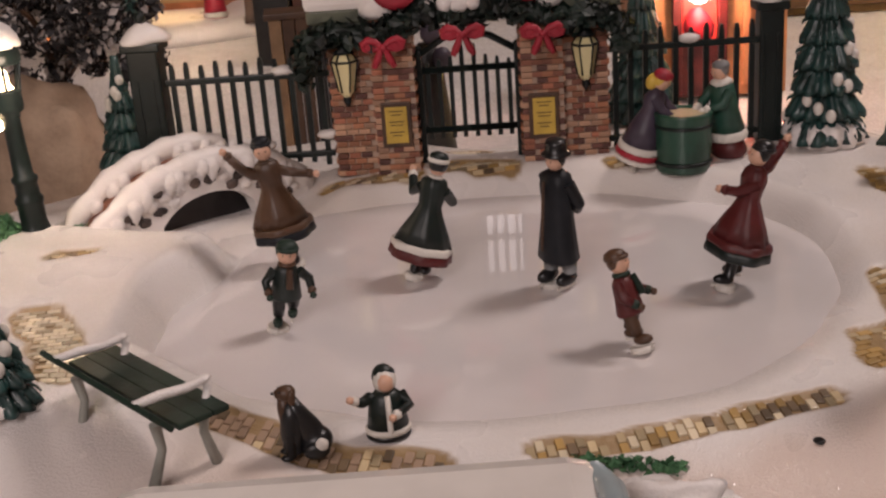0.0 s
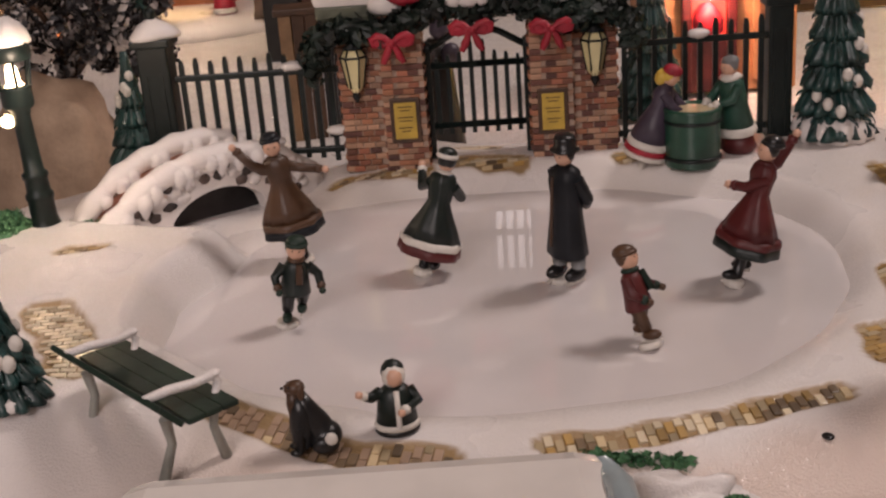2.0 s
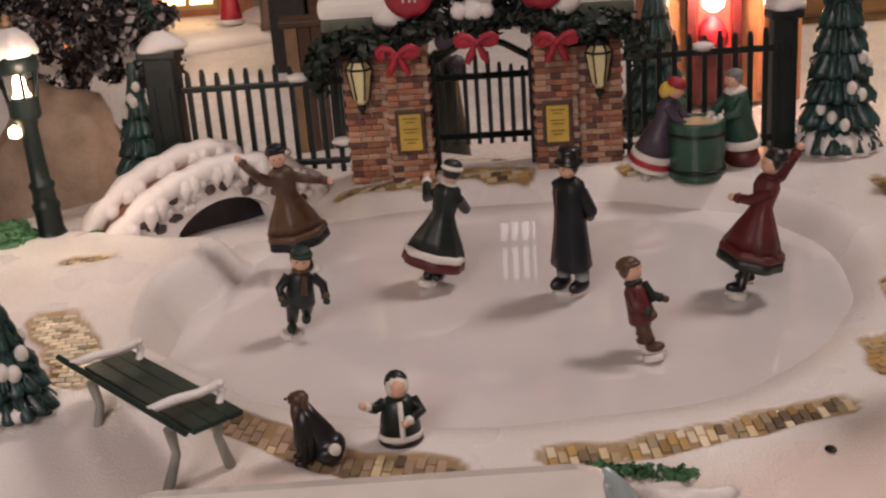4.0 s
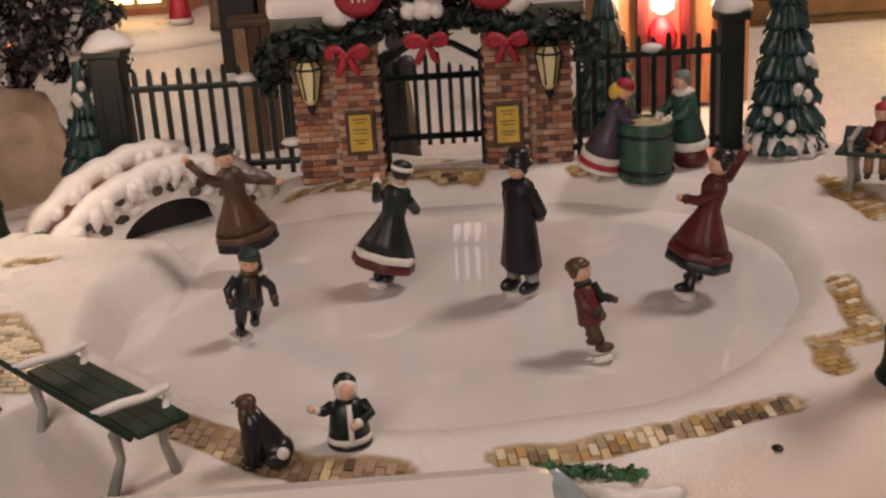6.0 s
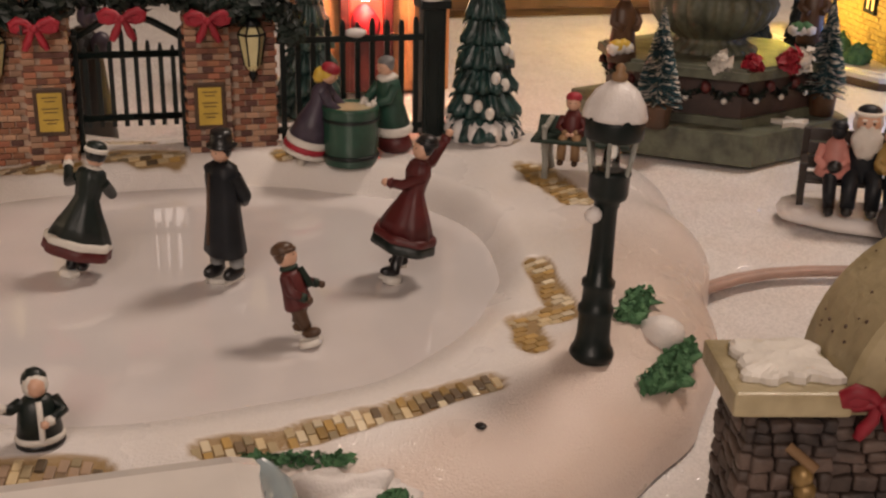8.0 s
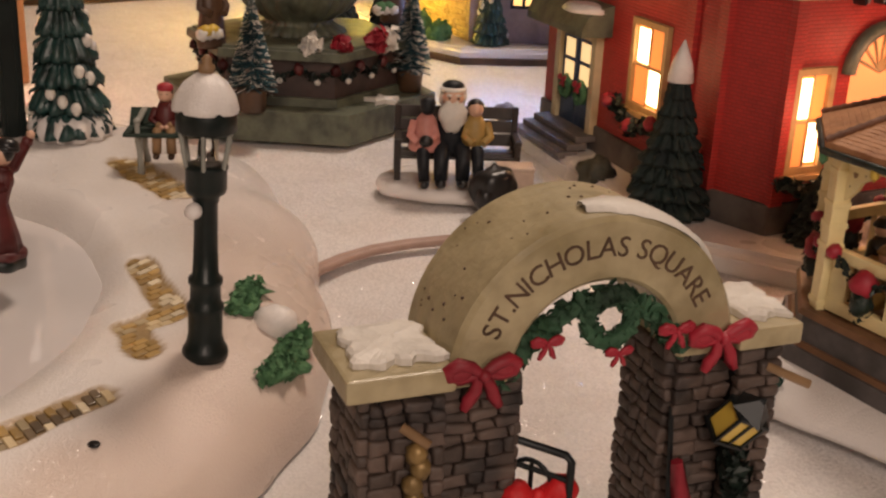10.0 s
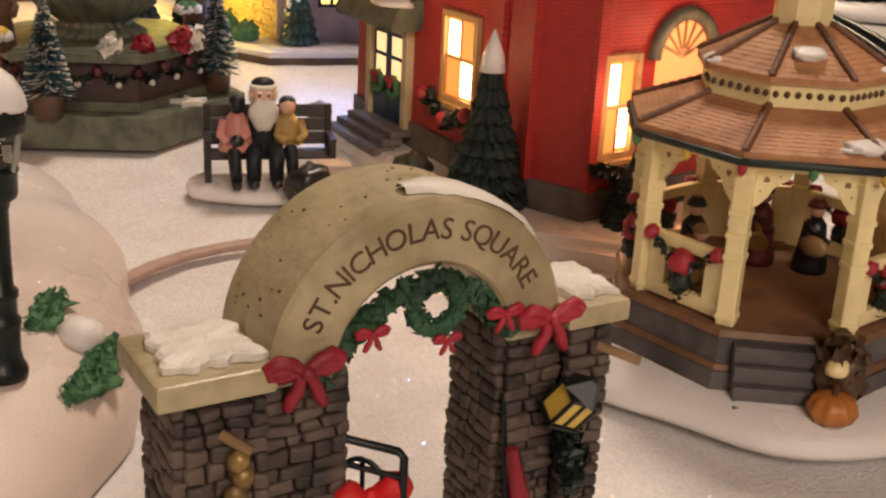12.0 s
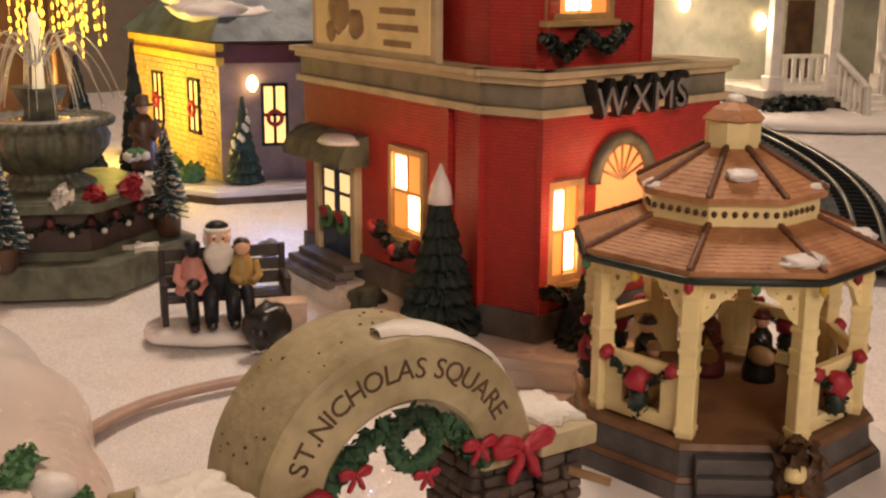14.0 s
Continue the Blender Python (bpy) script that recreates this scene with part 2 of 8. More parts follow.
def ground_z(x, y):
    """Height of the pond base, or of the table beyond it."""
    dx, dy = x - POND[0], y - POND[1]
    r, a = math.hypot(dx, dy), math.degrees(math.atan2(dy, dx))
    ri, ro, h = cyc(a, RI), cyc(a, RO), cyc(a, HB)
    if r >= ro:
        return 0.0
    if r <= ri:
        return ICE_Z - 0.15
    z = ICE_Z - 0.15 + (h + 0.15) * math.sin(0.5 * math.pi * min((r - ri) / 1.7, 1.0))
    z += 0.16 * noise.noise(Vector((x, y, 0)) * 0.28) * smooth((r - ri) / 4)
    edge = (ro - r) / 7.5
    if edge < 1:
        z *= math.sqrt(max(0.0, 1 - (1 - edge) ** 2.4))
    return max(z, 0.0)


def wrinkle(x, y):
    return 0.35 * noise.noise(Vector((x * 0.05, y * 0.05, 3))) + 0.1 * noise.noise(Vector((x * 0.3, y * 0.3, 7)))


bm = BM()
xs = [-260 + 4.0 * k for k in range(136)]
ys = [-90 + 4.0 * k for k in range(61)]
grid = [[bm.verts.new((x, y, -0.45 + wrinkle(x, y))) for x in xs] for y in ys]
for j in range(len(ys) - 1):
    for i in range(len(xs) - 1):
        bm.faces.new((grid[j][i], grid[j][i + 1], grid[j + 1][i + 1], grid[j + 1][i])).smooth = True
table = tagged(part("ground", bm, BLANKET), "white sparkling snow blanket spread over the display table", "snow blanket", kind="structure")
bm = BM()
box(bm, (10, 30, -3.4), (536, 236, 4.0), bevel=0.5)
for lx in (-250, 270):
    for ly in (-80, 140):
        box(bm, (lx, ly, -38.0), (7, 7, 66))
tagged(part("display_table", bm, BROWN), "plain brown table under the snow blanket", "table", kind="structure")


# ---- skating pond base ----
PATHS = [  # strips of bared paving: points, half width
    ([(2.2, -11.0), (4.6, -10.8), (7.2, -10.2), (9.6, -9.5), (12.3, -8.6)], 0.52),
    ([(-9.0, -8.9), (-6.6, -10.2), (-4.2, -11.2), (-1.4, -11.6)], 0.68),
    ([(-17.9, -1.1), (-16.5, -3.2), (-15.2, -6.2)], 0.95),
    ([(17.5, 1.2), (17.3, -1.2), (17.1, -3.4), (15.1, -4.3), (14.8, -6.2)], 0.6),
    ([(21.5, 13.6), (21.6, 11.2), (22.1, 8.8)], 0.9),
    ([(-8.0, 19.4), (-5.0, 19.2), (-3.0, 19.2)], 0.5),
    ([(-1.2, 20.0), (0.6, 19.6), (2.4, 19.4)], 0.7),
    ([(-0.4, 23.0), (1.0, 22.8)], 0.6),
    ([(-19.4, 6.0), (-17.9, 6.1)], 0.55),
    ([(8.4, 18.8), (10.6, 18.6)], 0.6),
]


def strip_distance(x, y):
    best = 9.0
    for pts, half in PATHS:
        for (ax, ay), (bx, by) in zip(pts, pts[1:]):
            u = ((x - ax) * (bx - ax) + (y - ay) * (by - ay)) / ((bx - ax) ** 2 + (by - ay) ** 2)
            u = min(max(u, 0), 1)
            d = math.hypot(x - ax - u * (bx - ax), y - ay - u * (by - ay)) / half
            best = min(best, d)
    return best


snow_stain = mat("glazed_snow_with_ochre_wash", (0.80, 0.76, 0.74), 0.28, 0.05, 1100, 0.55, coat=0.10, second=(0.77, 0.72, 0.68), blotch=18)
glitter(snow_stain)
nt = snow_stain.node_tree
wash, mixw = nt.nodes.new("ShaderNodeAttribute"), nt.nodes.new("ShaderNodeMix")
wash.attribute_name = "wash"
mixw.data_type = "RGBA"
mixw.inputs["B"].default_value = (0.31, 0.19, 0.055, 1)
src = nt.nodes["Principled BSDF"].inputs["Base Color"].links[0].from_socket
nt.links.new(src, mixw.inputs["A"])
nt.links.new(wash.outputs["Fac"], mixw.inputs["Factor"])
nt.links.new(mixw.outputs["Result"], nt.nodes["Principled BSDF"].inputs["Base Color"])
# Pinkish glaze of the outer front slope, with some shade mixed into its colour.
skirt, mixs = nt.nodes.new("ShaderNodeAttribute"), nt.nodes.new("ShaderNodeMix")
skirt.attribute_name = "skirt_glaze_and_shade"
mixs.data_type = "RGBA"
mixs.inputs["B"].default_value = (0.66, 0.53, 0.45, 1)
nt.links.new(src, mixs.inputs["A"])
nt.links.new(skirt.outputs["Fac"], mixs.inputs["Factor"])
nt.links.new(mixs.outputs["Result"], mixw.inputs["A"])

bm = BM()
SEG, RINGS = 360, 90
rows_v, washes, glaze_shades = [], [], []
for j in range(RINGS + 1):
    row = []
    for k in range(SEG):
        a = 360 * k / SEG
        ri, ro = cyc(a, RI) - 0.6, cyc(a, RO)
        u = j / RINGS
        r = ri + (ro - ri) * u
        x, y = POND[0] + r * math.cos(radians(a)), POND[1] + r * math.sin(radians(a))
        z = ground_z(x, y) if j < RINGS else -0.3
        d = strip_distance(x, y) + 0.35 * noise.noise(Vector((x, y, 5)) * 0.8)
        if d < 1.15:
            z -= 0.16 * smooth((1.15 - d) / 0.25)
        washes.append(0.9 * smooth((1.32 - d) / 0.3))
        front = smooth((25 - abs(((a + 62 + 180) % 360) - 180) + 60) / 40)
        glaze_shades.append(0.85 * front * smooth((r - cyc(a, RI) - 3.2 + 0.8 * noise.noise(Vector((x, y, 9)) * 0.35)) / 2.6))
        row.append(bm.verts.new((x, y, z)))
    rows_v.append(row)
for a, b in zip(rows_v, rows_v[1:]):
    for k in range(SEG):
        bm.faces.new((a[k], b[k], b[(k + 1) % SEG], a[(k + 1) % SEG])).smooth = True
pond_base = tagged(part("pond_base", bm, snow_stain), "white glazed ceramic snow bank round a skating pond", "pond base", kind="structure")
att = pond_base.data.attributes.new("wash", "FLOAT", "POINT")
att.data.foreach_set("value", washes)
att = pond_base.data.attributes.new("skirt_glaze_and_shade", "FLOAT", "POINT")
att.data.foreach_set("value", glaze_shades)

bm = BM()
ring = []
centre = bm.verts.new((*POND, ICE_Z))
for k in range(180):
    a = 2 * k
    r = cyc(a, RI) + 0.95
    ring.append(bm.verts.new((POND[0] + r * math.cos(radians(a)), POND[1] + r * math.sin(radians(a)), ICE_Z)))
for k in range(180):
    bm.faces.new((centre, ring[k], ring[(k + 1) % 180]))
tagged(part("water", bm, ICE), "smooth glossy white ice of the skating pond", "ice", kind="structure")


# ---- fence and brick gateway behind the ice ----
def gz(x, y):
    return ground_z(x, y)


def snow_lump(bm, c, s, mi=0):
    return ball(bm, c, s, mi, 2, 0.35)


FENCE_Y = 21.0


def picket_mesh(bm, x, z0, z1, w=0.3, d=0.22, mi=0):
    """A square bar with a rounded point."""
    pts = [(-w / 2, z0), (w / 2, z0), (w / 2, z1 - 0.35), (0.08, z1), (-0.08, z1), (-w / 2, z1 - 0.35)]
    f0 = [bm.verts.new((x + p[0], -d / 2, p[1])) for p in pts]
    f1 = [bm.verts.new((x + p[0], d / 2, p[1])) for p in pts]
    bm.faces.new(f0).material_index = mi
    bm.faces.new(f1[::-1]).material_index = mi
    for k in range(6):
        bm.faces.new((f0[k], f1[k], f1[(k + 1) % 6], f0[(k + 1) % 6])).material_index = mi


def fence_panel(at, x0, x1, n, z0, z1, lumps, label):
    f = thing("iron_fence", at, 0, label, "fence", "fence panels beside the gateway")
    for k in range(n):
        x = x0 + (x1 - x0) * (k + 0.5) / n
        bm = BM()
        picket_mesh(bm, x, z0 + 0.15 * math.sin(k * 1.7), z1 + 0.12 * math.sin(k * 2.3))
        part("picket", bm, GREEN_PAINT, f)
    for z in (z1 - 1.05, z0 + 0.55):
        bm = BM()
        box(bm, ((x0 + x1) / 2, 0, z), (x1 - x0, 0.34, 0.36), bevel=0.06)
        part("rail", bm, GREEN_PAINT, f)
    for x, z in lumps:
        bm = BM()
        snow_lump(bm, (x, -0.15, z), (0.65, 0.4, 0.3))
        part("snow_clump", bm, SNOW, f, "small white clump of glazed snow")
    return f


fence_panel((0, FENCE_Y, 0), -17.0, -7.6, 11, 5.0, 11.3, [(-10.2, 10.6), (-11.6, 6.2), (-7.9, 6.7)], "dark green iron picket fence with clumps of snow")
fence_panel((0, FENCE_Y, 0), 8.4, 17.0, 10, 4.8, 11.6, [(13.0, 10.9), (15.2, 5.6)], "dark green iron picket fence with snow on its rail")


def fence_post(x, w, label):
    z = gz(x, FENCE_Y) - 0.4
    p = thing("fence_post", (x, FENCE_Y + 0.2, z), 0, label, "fence post", "square fence posts")
    h = 12.3 - z
    bm = BM()
    box(bm, (0, 0, h / 2), (w, w, h), bevel=0.12)
    for a in (-1, 1):
        box(bm, (0.25 * w * a, -0.5 * w - 0.02, h * 0.45), (0.12, 0.08, h * 0.75))
    part("shaft", bm, GREEN_PAINT, p)
    bm = BM()
    box(bm, (0, 0, h + 0.15), (w + 0.5, w + 0.5, 0.5), bevel=0.12)
    lathe(bm, [(0.7 * w, h + 0.3), (0.45 * w, h + 0.9), (0.25, h + 1.3), (0.28, h + 1.5), (0.36, h + 1.8), (0.2, h + 2.05), (0.05, h + 2.1)], 12)
    part("post_cap", bm, GREEN_PAINT, p)
    bm = BM()
    lathe(bm, [(0.78 * w, h + 0.38), (0.8 * w, h + 0.6), (0.9, h + 1.12), (0.3, h + 1.45), (0.1, h + 1.5)], 18, wave=lambda a, zz: 0.16 * math.sin(3 * a + 1))
    part("snow_cap", bm, SNOW, p, "cap of white glazed snow")
    return p


fence_post(-18.0, 1.8, "square dark green post with a snowy cap and knob")
fence_post(17.6, 1.35, "square dark green post beside the large fir tree")

def brick_data(material):
    bm = BM()
    box(bm, (0, 0, 0), (0.61, 0.24, 0.30), bevel=0.025)
    bmesh.ops.scale(bm, vec=(C, C, C), verts=bm.verts)
    me = bpy.data.meshes.new("brick")
    bm.to_mesh(me)
    bm.free()
    me.materials.append(material)
    return me


BRICKS = []  # laid at the end of the file


def bow(bm, c, s, mi=0):
    """Ribbon bow: two loops, a knot and two tails, facing -y."""
    x, y, z = c
    for a in (-1, 1):
        loop = [(0.05, 0.0, 0.05), (0.4, -0.12, 0.42), (0.85, -0.1, 0.55), (1.15, 0.0, 0.32), (1.08, 0.1, 0.02), (0.7, 0.12, -0.08), (0.3, 0.06, 0.0), (0.05, 0.0, 0.05)]
        tube(bm, [(x + px * s * a, y + py * s, z + pz * s) for px, py, pz in loop], [0.16 * s, 0.2 * s, 0.22 * s, 0.22 * s, 0.22 * s, 0.2 * s, 0.18 * s, 0.16 * s], 6, mi)
        ball(bm, (x + 0.7 * s * a, y + 0.06 * s, z + 0.22 * s), (0.52 * s, 0.2 * s, 0.36 * s), mi, 2, 0.3)
        tube(bm, [(x + 0.1 * s * a, y, z), (x + 0.28 * s * a, y - 0.14 * s, z - 0.4 * s), (x + 0.42 * s * a, y, z - 0.75 * s), (x + 0.62 * s * a, y - 0.05 * s, z - 1.1 * s)], [0.16 * s, 0.22 * s, 0.24 * s, 0.16 * s], 5, mi)
    ball(bm, (x, y - 0.18 * s, z + 0.08 * s), 0.24 * s, mi, 1)


def leaves(bm, pts, radius, count, size, mi=0, seed=1, white=None):
    """Many small pointed leaves strewn round a line of points."""
    rnd = random.Random(seed)
    for _ in range(count):
        k = rnd.randrange(len(pts) - 1)
        u = rnd.random()
        p = Vector(pts[k]).lerp(Vector(pts[k + 1]), u)
        d = Vector((rnd.gauss(0, 1), rnd.gauss(0, 1), rnd.gauss(0, 1))).normalized()
        p += d * radius * (0.4 + 0.7 * rnd.random())
        t = d.cross(Vector((rnd.gauss(0, 1), rnd.gauss(0, 1), rnd.gauss(0, 1)))).normalized()
        s = size * (0.6 + 0.8 * rnd.random())
        w = d.cross(t) * s * 0.4
        t = (t + d * 0.5) * s
        q = [bm.verts.new(p - t * 0.5), bm.verts.new(p + w + d * s * 0.15), bm.verts.new(p + t * 0.6), bm.verts.new(p - w + d * s * 0.15)]
        slot = white if white is not None and rnd.random() < 0.3 else mi
        for f in (bm.faces.new((q[0], q[1], q[2])), bm.faces.new((q[0], q[2], q[3]))):
            f.material_index = slot


def wall_lantern(parent, x, y, z):
    bm = BM()
    lathe(bm, [(0.18, -1.55), (0.42, -1.2), (0.72, 0.5), (0.45, 0.95), (0.15, 1.15)], 6, (x, y, z), smooth=False)
    ob = part("lantern", bm, LAMP_GLASS, parent, "cream glass lantern in a black frame")
    bm = BM()
    for k in range(6):
        a = 2 * math.pi * k / 6
        c, s = math.cos(a), math.sin(a)
        tube(bm, [(x + 0.45 * c, y + 0.45 * s, z - 1.2), (x + 0.75 * c, y + 0.75 * s, z + 0.5), (x + 0.46 * c, y + 0.46 * s, z + 0.97)], 0.06, 5)
    lathe(bm, [(0.75, 0.44), (0.79, 0.5), (0.75, 0.56)], 6, (x, y, z), smooth=False)
    lathe(bm, [(0.06, -2.1), (0.25, -1.75), (0.2, -1.5), (0.3, -1.3)], 8, (x, y, z))
    lathe(bm, [(0.6, 0.95), (0.3, 1.3), (0.08, 1.7)], 8, (x, y, z))
    part("lantern_frame", bm, IRON, ob)


def gate_column(x0, x1, xi0, xi1, label):
    """Outer pier x0..x1 and the prouder inner pier xi0..xi1."""
    zb = 4.3
    col = thing("brick_column", (0, 0, 0), 0, label, "brick column", "brick gateway columns")
    bm = BM()
    box(bm, ((x0 + x1) / 2, FENCE_Y + 0.3, (zb + 13.4) / 2), (x1 - x0, 2.4, 13.4 - zb))
    box(bm, ((xi0 + xi1) / 2, FENCE_Y - 0.2, (zb + 13.4) / 2), (xi1 - xi0, 2.6, 13.4 - zb))
    core = part("core", bm, MORTAR, col, "pale mortar joints")
    for a, b, yf in ((x0, x1, FENCE_Y - 0.9), (xi0, xi1, FENCE_Y - 1.5)):
        n = round((b - a) / 0.66)
        for j in range(26):
            z = zb + 0.2 + j * 0.345
            off, last = (0.5 if j % 2 else 0.0), a - 1
            for i in range(n + 1):
                x = min(max(a + (i + off) * (b - a) / n, a + 0.3), b - 0.3)
                if x - last < 0.36:
                    continue
                last = x
                if yf > FENCE_Y - 1.2 and xi0 - 0.3 < x < xi1 + 0.3:
                    continue
                BRICKS.append((col, x, yf - 0.02, z, 0.0))
        # returns facing the gate and the fence
        for xs_ in (a, b):
            for j in range(0, 26, 2):
                BRICKS.append((col, xs_, yf + 0.4, zb + 0.2 + j * 0.345, 90.0))
    bm = BM()
    box(bm, ((xi0 + xi1) / 2, FENCE_Y - 1.72, 7.35), (1.7, 0.16, 2.6), bevel=0.05)
    frame_ob = part("plaque", bm, BROWN, col, "dark frame of a plaque")
    bm = BM()
    box(bm, ((xi0 + xi1) / 2, FENCE_Y - 1.8, 7.35), (1.25, 0.1, 2.1), bevel=0.03)
    part("plate", bm, YELLOW, frame_ob, "yellow plate")
    bm = BM()
    for k, w in enumerate((0.8, 0.55, 0, 0.85, 0.7, 0, 0.8, 0.5)):
        if w:
            box(bm, ((xi0 + xi1) / 2, FENCE_Y - 1.86, 8.15 - 0.2 * k), (w, 0.02, 0.05))
    part("lettering", bm, BROWN, frame_ob)
    return col


cl = gate_column(-7.4, -2.6, -4.95, -2.6, "red brick column with a lantern, plaque and bow")
cr = gate_column(3.4, 8.3, 3.4, 5.75, "red brick column with lantern beside the gate")
wall_lantern(cl, -6.45, FENCE_Y - 1.5, 10.6)
wall_lantern(cr, 7.0, FENCE_Y - 1.5, 10.7)

arch = thing("gateway_arch", (0, FENCE_Y, 0), 0, "snow-capped arch with dark garland and three red bows", "gateway arch")
for x0, x1 in ((-8.3, -3.6), (4.3, 9.0)):
    bm = BM()
    box(bm, ((x0 + x1) / 2, -0.2, 13.6), (x1 - x0, 3.0, 0.7), bevel=0.1)
    box(bm, ((x0 + x1) / 2, -0.2, 13.1), (x1 - x0 - 0.5, 2.6, 0.5), bevel=0.08)
    part("capital", bm, PATINA, arch, "grey-green stone capital")
    bm = BM()
    box(bm, ((x0 + x1) / 2, -0.2, 14.5), (x1 - x0 + 0.3, 3.3, 1.2), bevel=0.4)
    ball(bm, ((x0 + x1) / 2 + (1.6 if x0 < 0 else -1.6), -1.6, 14.0), (1.0, 0.6, 0.75), 0, 2, 0.3)
    part("snow_cap", bm, SNOW, arch, "thick white snow cap")
bm = BM()
pts = [(-3.6 + 8 * k / 16 + 0.0, 0, 13.2 + 2.6 * math.sin(math.pi * k / 16)) for k in range(17)]
tube(bm, pts, 0.55, 8)
part("arch_bar", bm, GREEN_PAINT, arch)
bm = BM()
line = [(-8.7, -1.9, 10.4), (-8.4, -2.0, 12.2), (-6.6, -2.2, 12.9), (-4.6, -2.2, 12.4), (-2.6, -1.9, 13.3), (-0.9, -1.6, 13.5), (0.5, -1.6, 13.1), (2.0, -1.6, 13.7), (3.6, -1.9, 13.4), (5.4, -2.2, 12.6), (7.2, -2.2, 13.0), (9.0, -2.0, 12.4), (9.2, -1.9, 10.9)]
leaves(bm, line, 0.8, 1700, 0.55, 0, 4)
leaves(bm, [(-3.2, -1.4, 14.4), (0.4, -1.3, 15.6), (4.0, -1.4, 14.4)], 0.8, 700, 0.55, 0, 5)
tube(bm, line, 0.45, 7)
part("garland", bm, LEAF, arch, "dark green leafy garland")
for x, z in ((-4.1, 11.9), (0.25, 12.3), (4.6, 12.1)):
    bm = BM()
    bow(bm, (x, -2.9, z), 0.95)
    part("bow", bm, RED, arch, "red ribbon bow")
for x in (-3.3, 3.9):
    bm = BM()
    lathe(bm, [(1.0, -0.12), (1.35, -0.06), (1.35, 0.06), (1.0, 0.12)], 24, (x, -2.3, 15.2), m=Matrix.Rotation(radians(90), 3, "X"))
    sg = part("sign_disc", bm, RED, arch, "red round sign")
    bm = BM()
    for dx in (-0.3, 0.05, 0.35):
        box(bm, (x + dx, -2.45, 14.9), (0.1, 0.05, 0.4))
    part("lettering", bm, FUR, sg)
bm = BM()
for x, s in ((-0.6, 0.5), (0.2, 0.6), (0.9, 0.45)):
    snow_lump(bm, (x, -2.1, 14.0), (s, 0.35, s))
part("snow_clump", bm, SNOW, arch)

gate = thing("iron_gate", (0, FENCE_Y, 0), 0, "dark green iron double gate with rising top rail", "gate")
for a in (-1, 1):
    bm = BM()
    xh = 0.45 + 2.85 * a
    box(bm, (xh, 0, 7.8), (0.42, 0.42, 6.6), bevel=0.06)
    ball(bm, (xh, 0, 11.2), 0.3, 0, 1)
    part("hinge_post", bm, GREEN_PAINT, gate)
    for k in range(4):
        bm = BM()
        x = 0.45 + a * (0.35 + 0.66 * k)
        picket_mesh(bm, x, 6.0, 10.9 - 0.15 * k + (0.5 if k == 0 else 0), 0.26, 0.2)
        part("picket", bm, GREEN_PAINT, gate)
    for pts in ([(0.45, 0, 6.5), (xh, 0, 6.5)], [(0.45, 0, 10.0), (xh, 0, 10.0)], [(0.45, 0, 12.2), (0.45 + 1.3 * a, 0, 11.8), (xh, 0, 10.9)]):
        bm = BM()
        tube(bm, pts, 0.2, 8)
        part("rail", bm, GREEN_PAINT, gate)


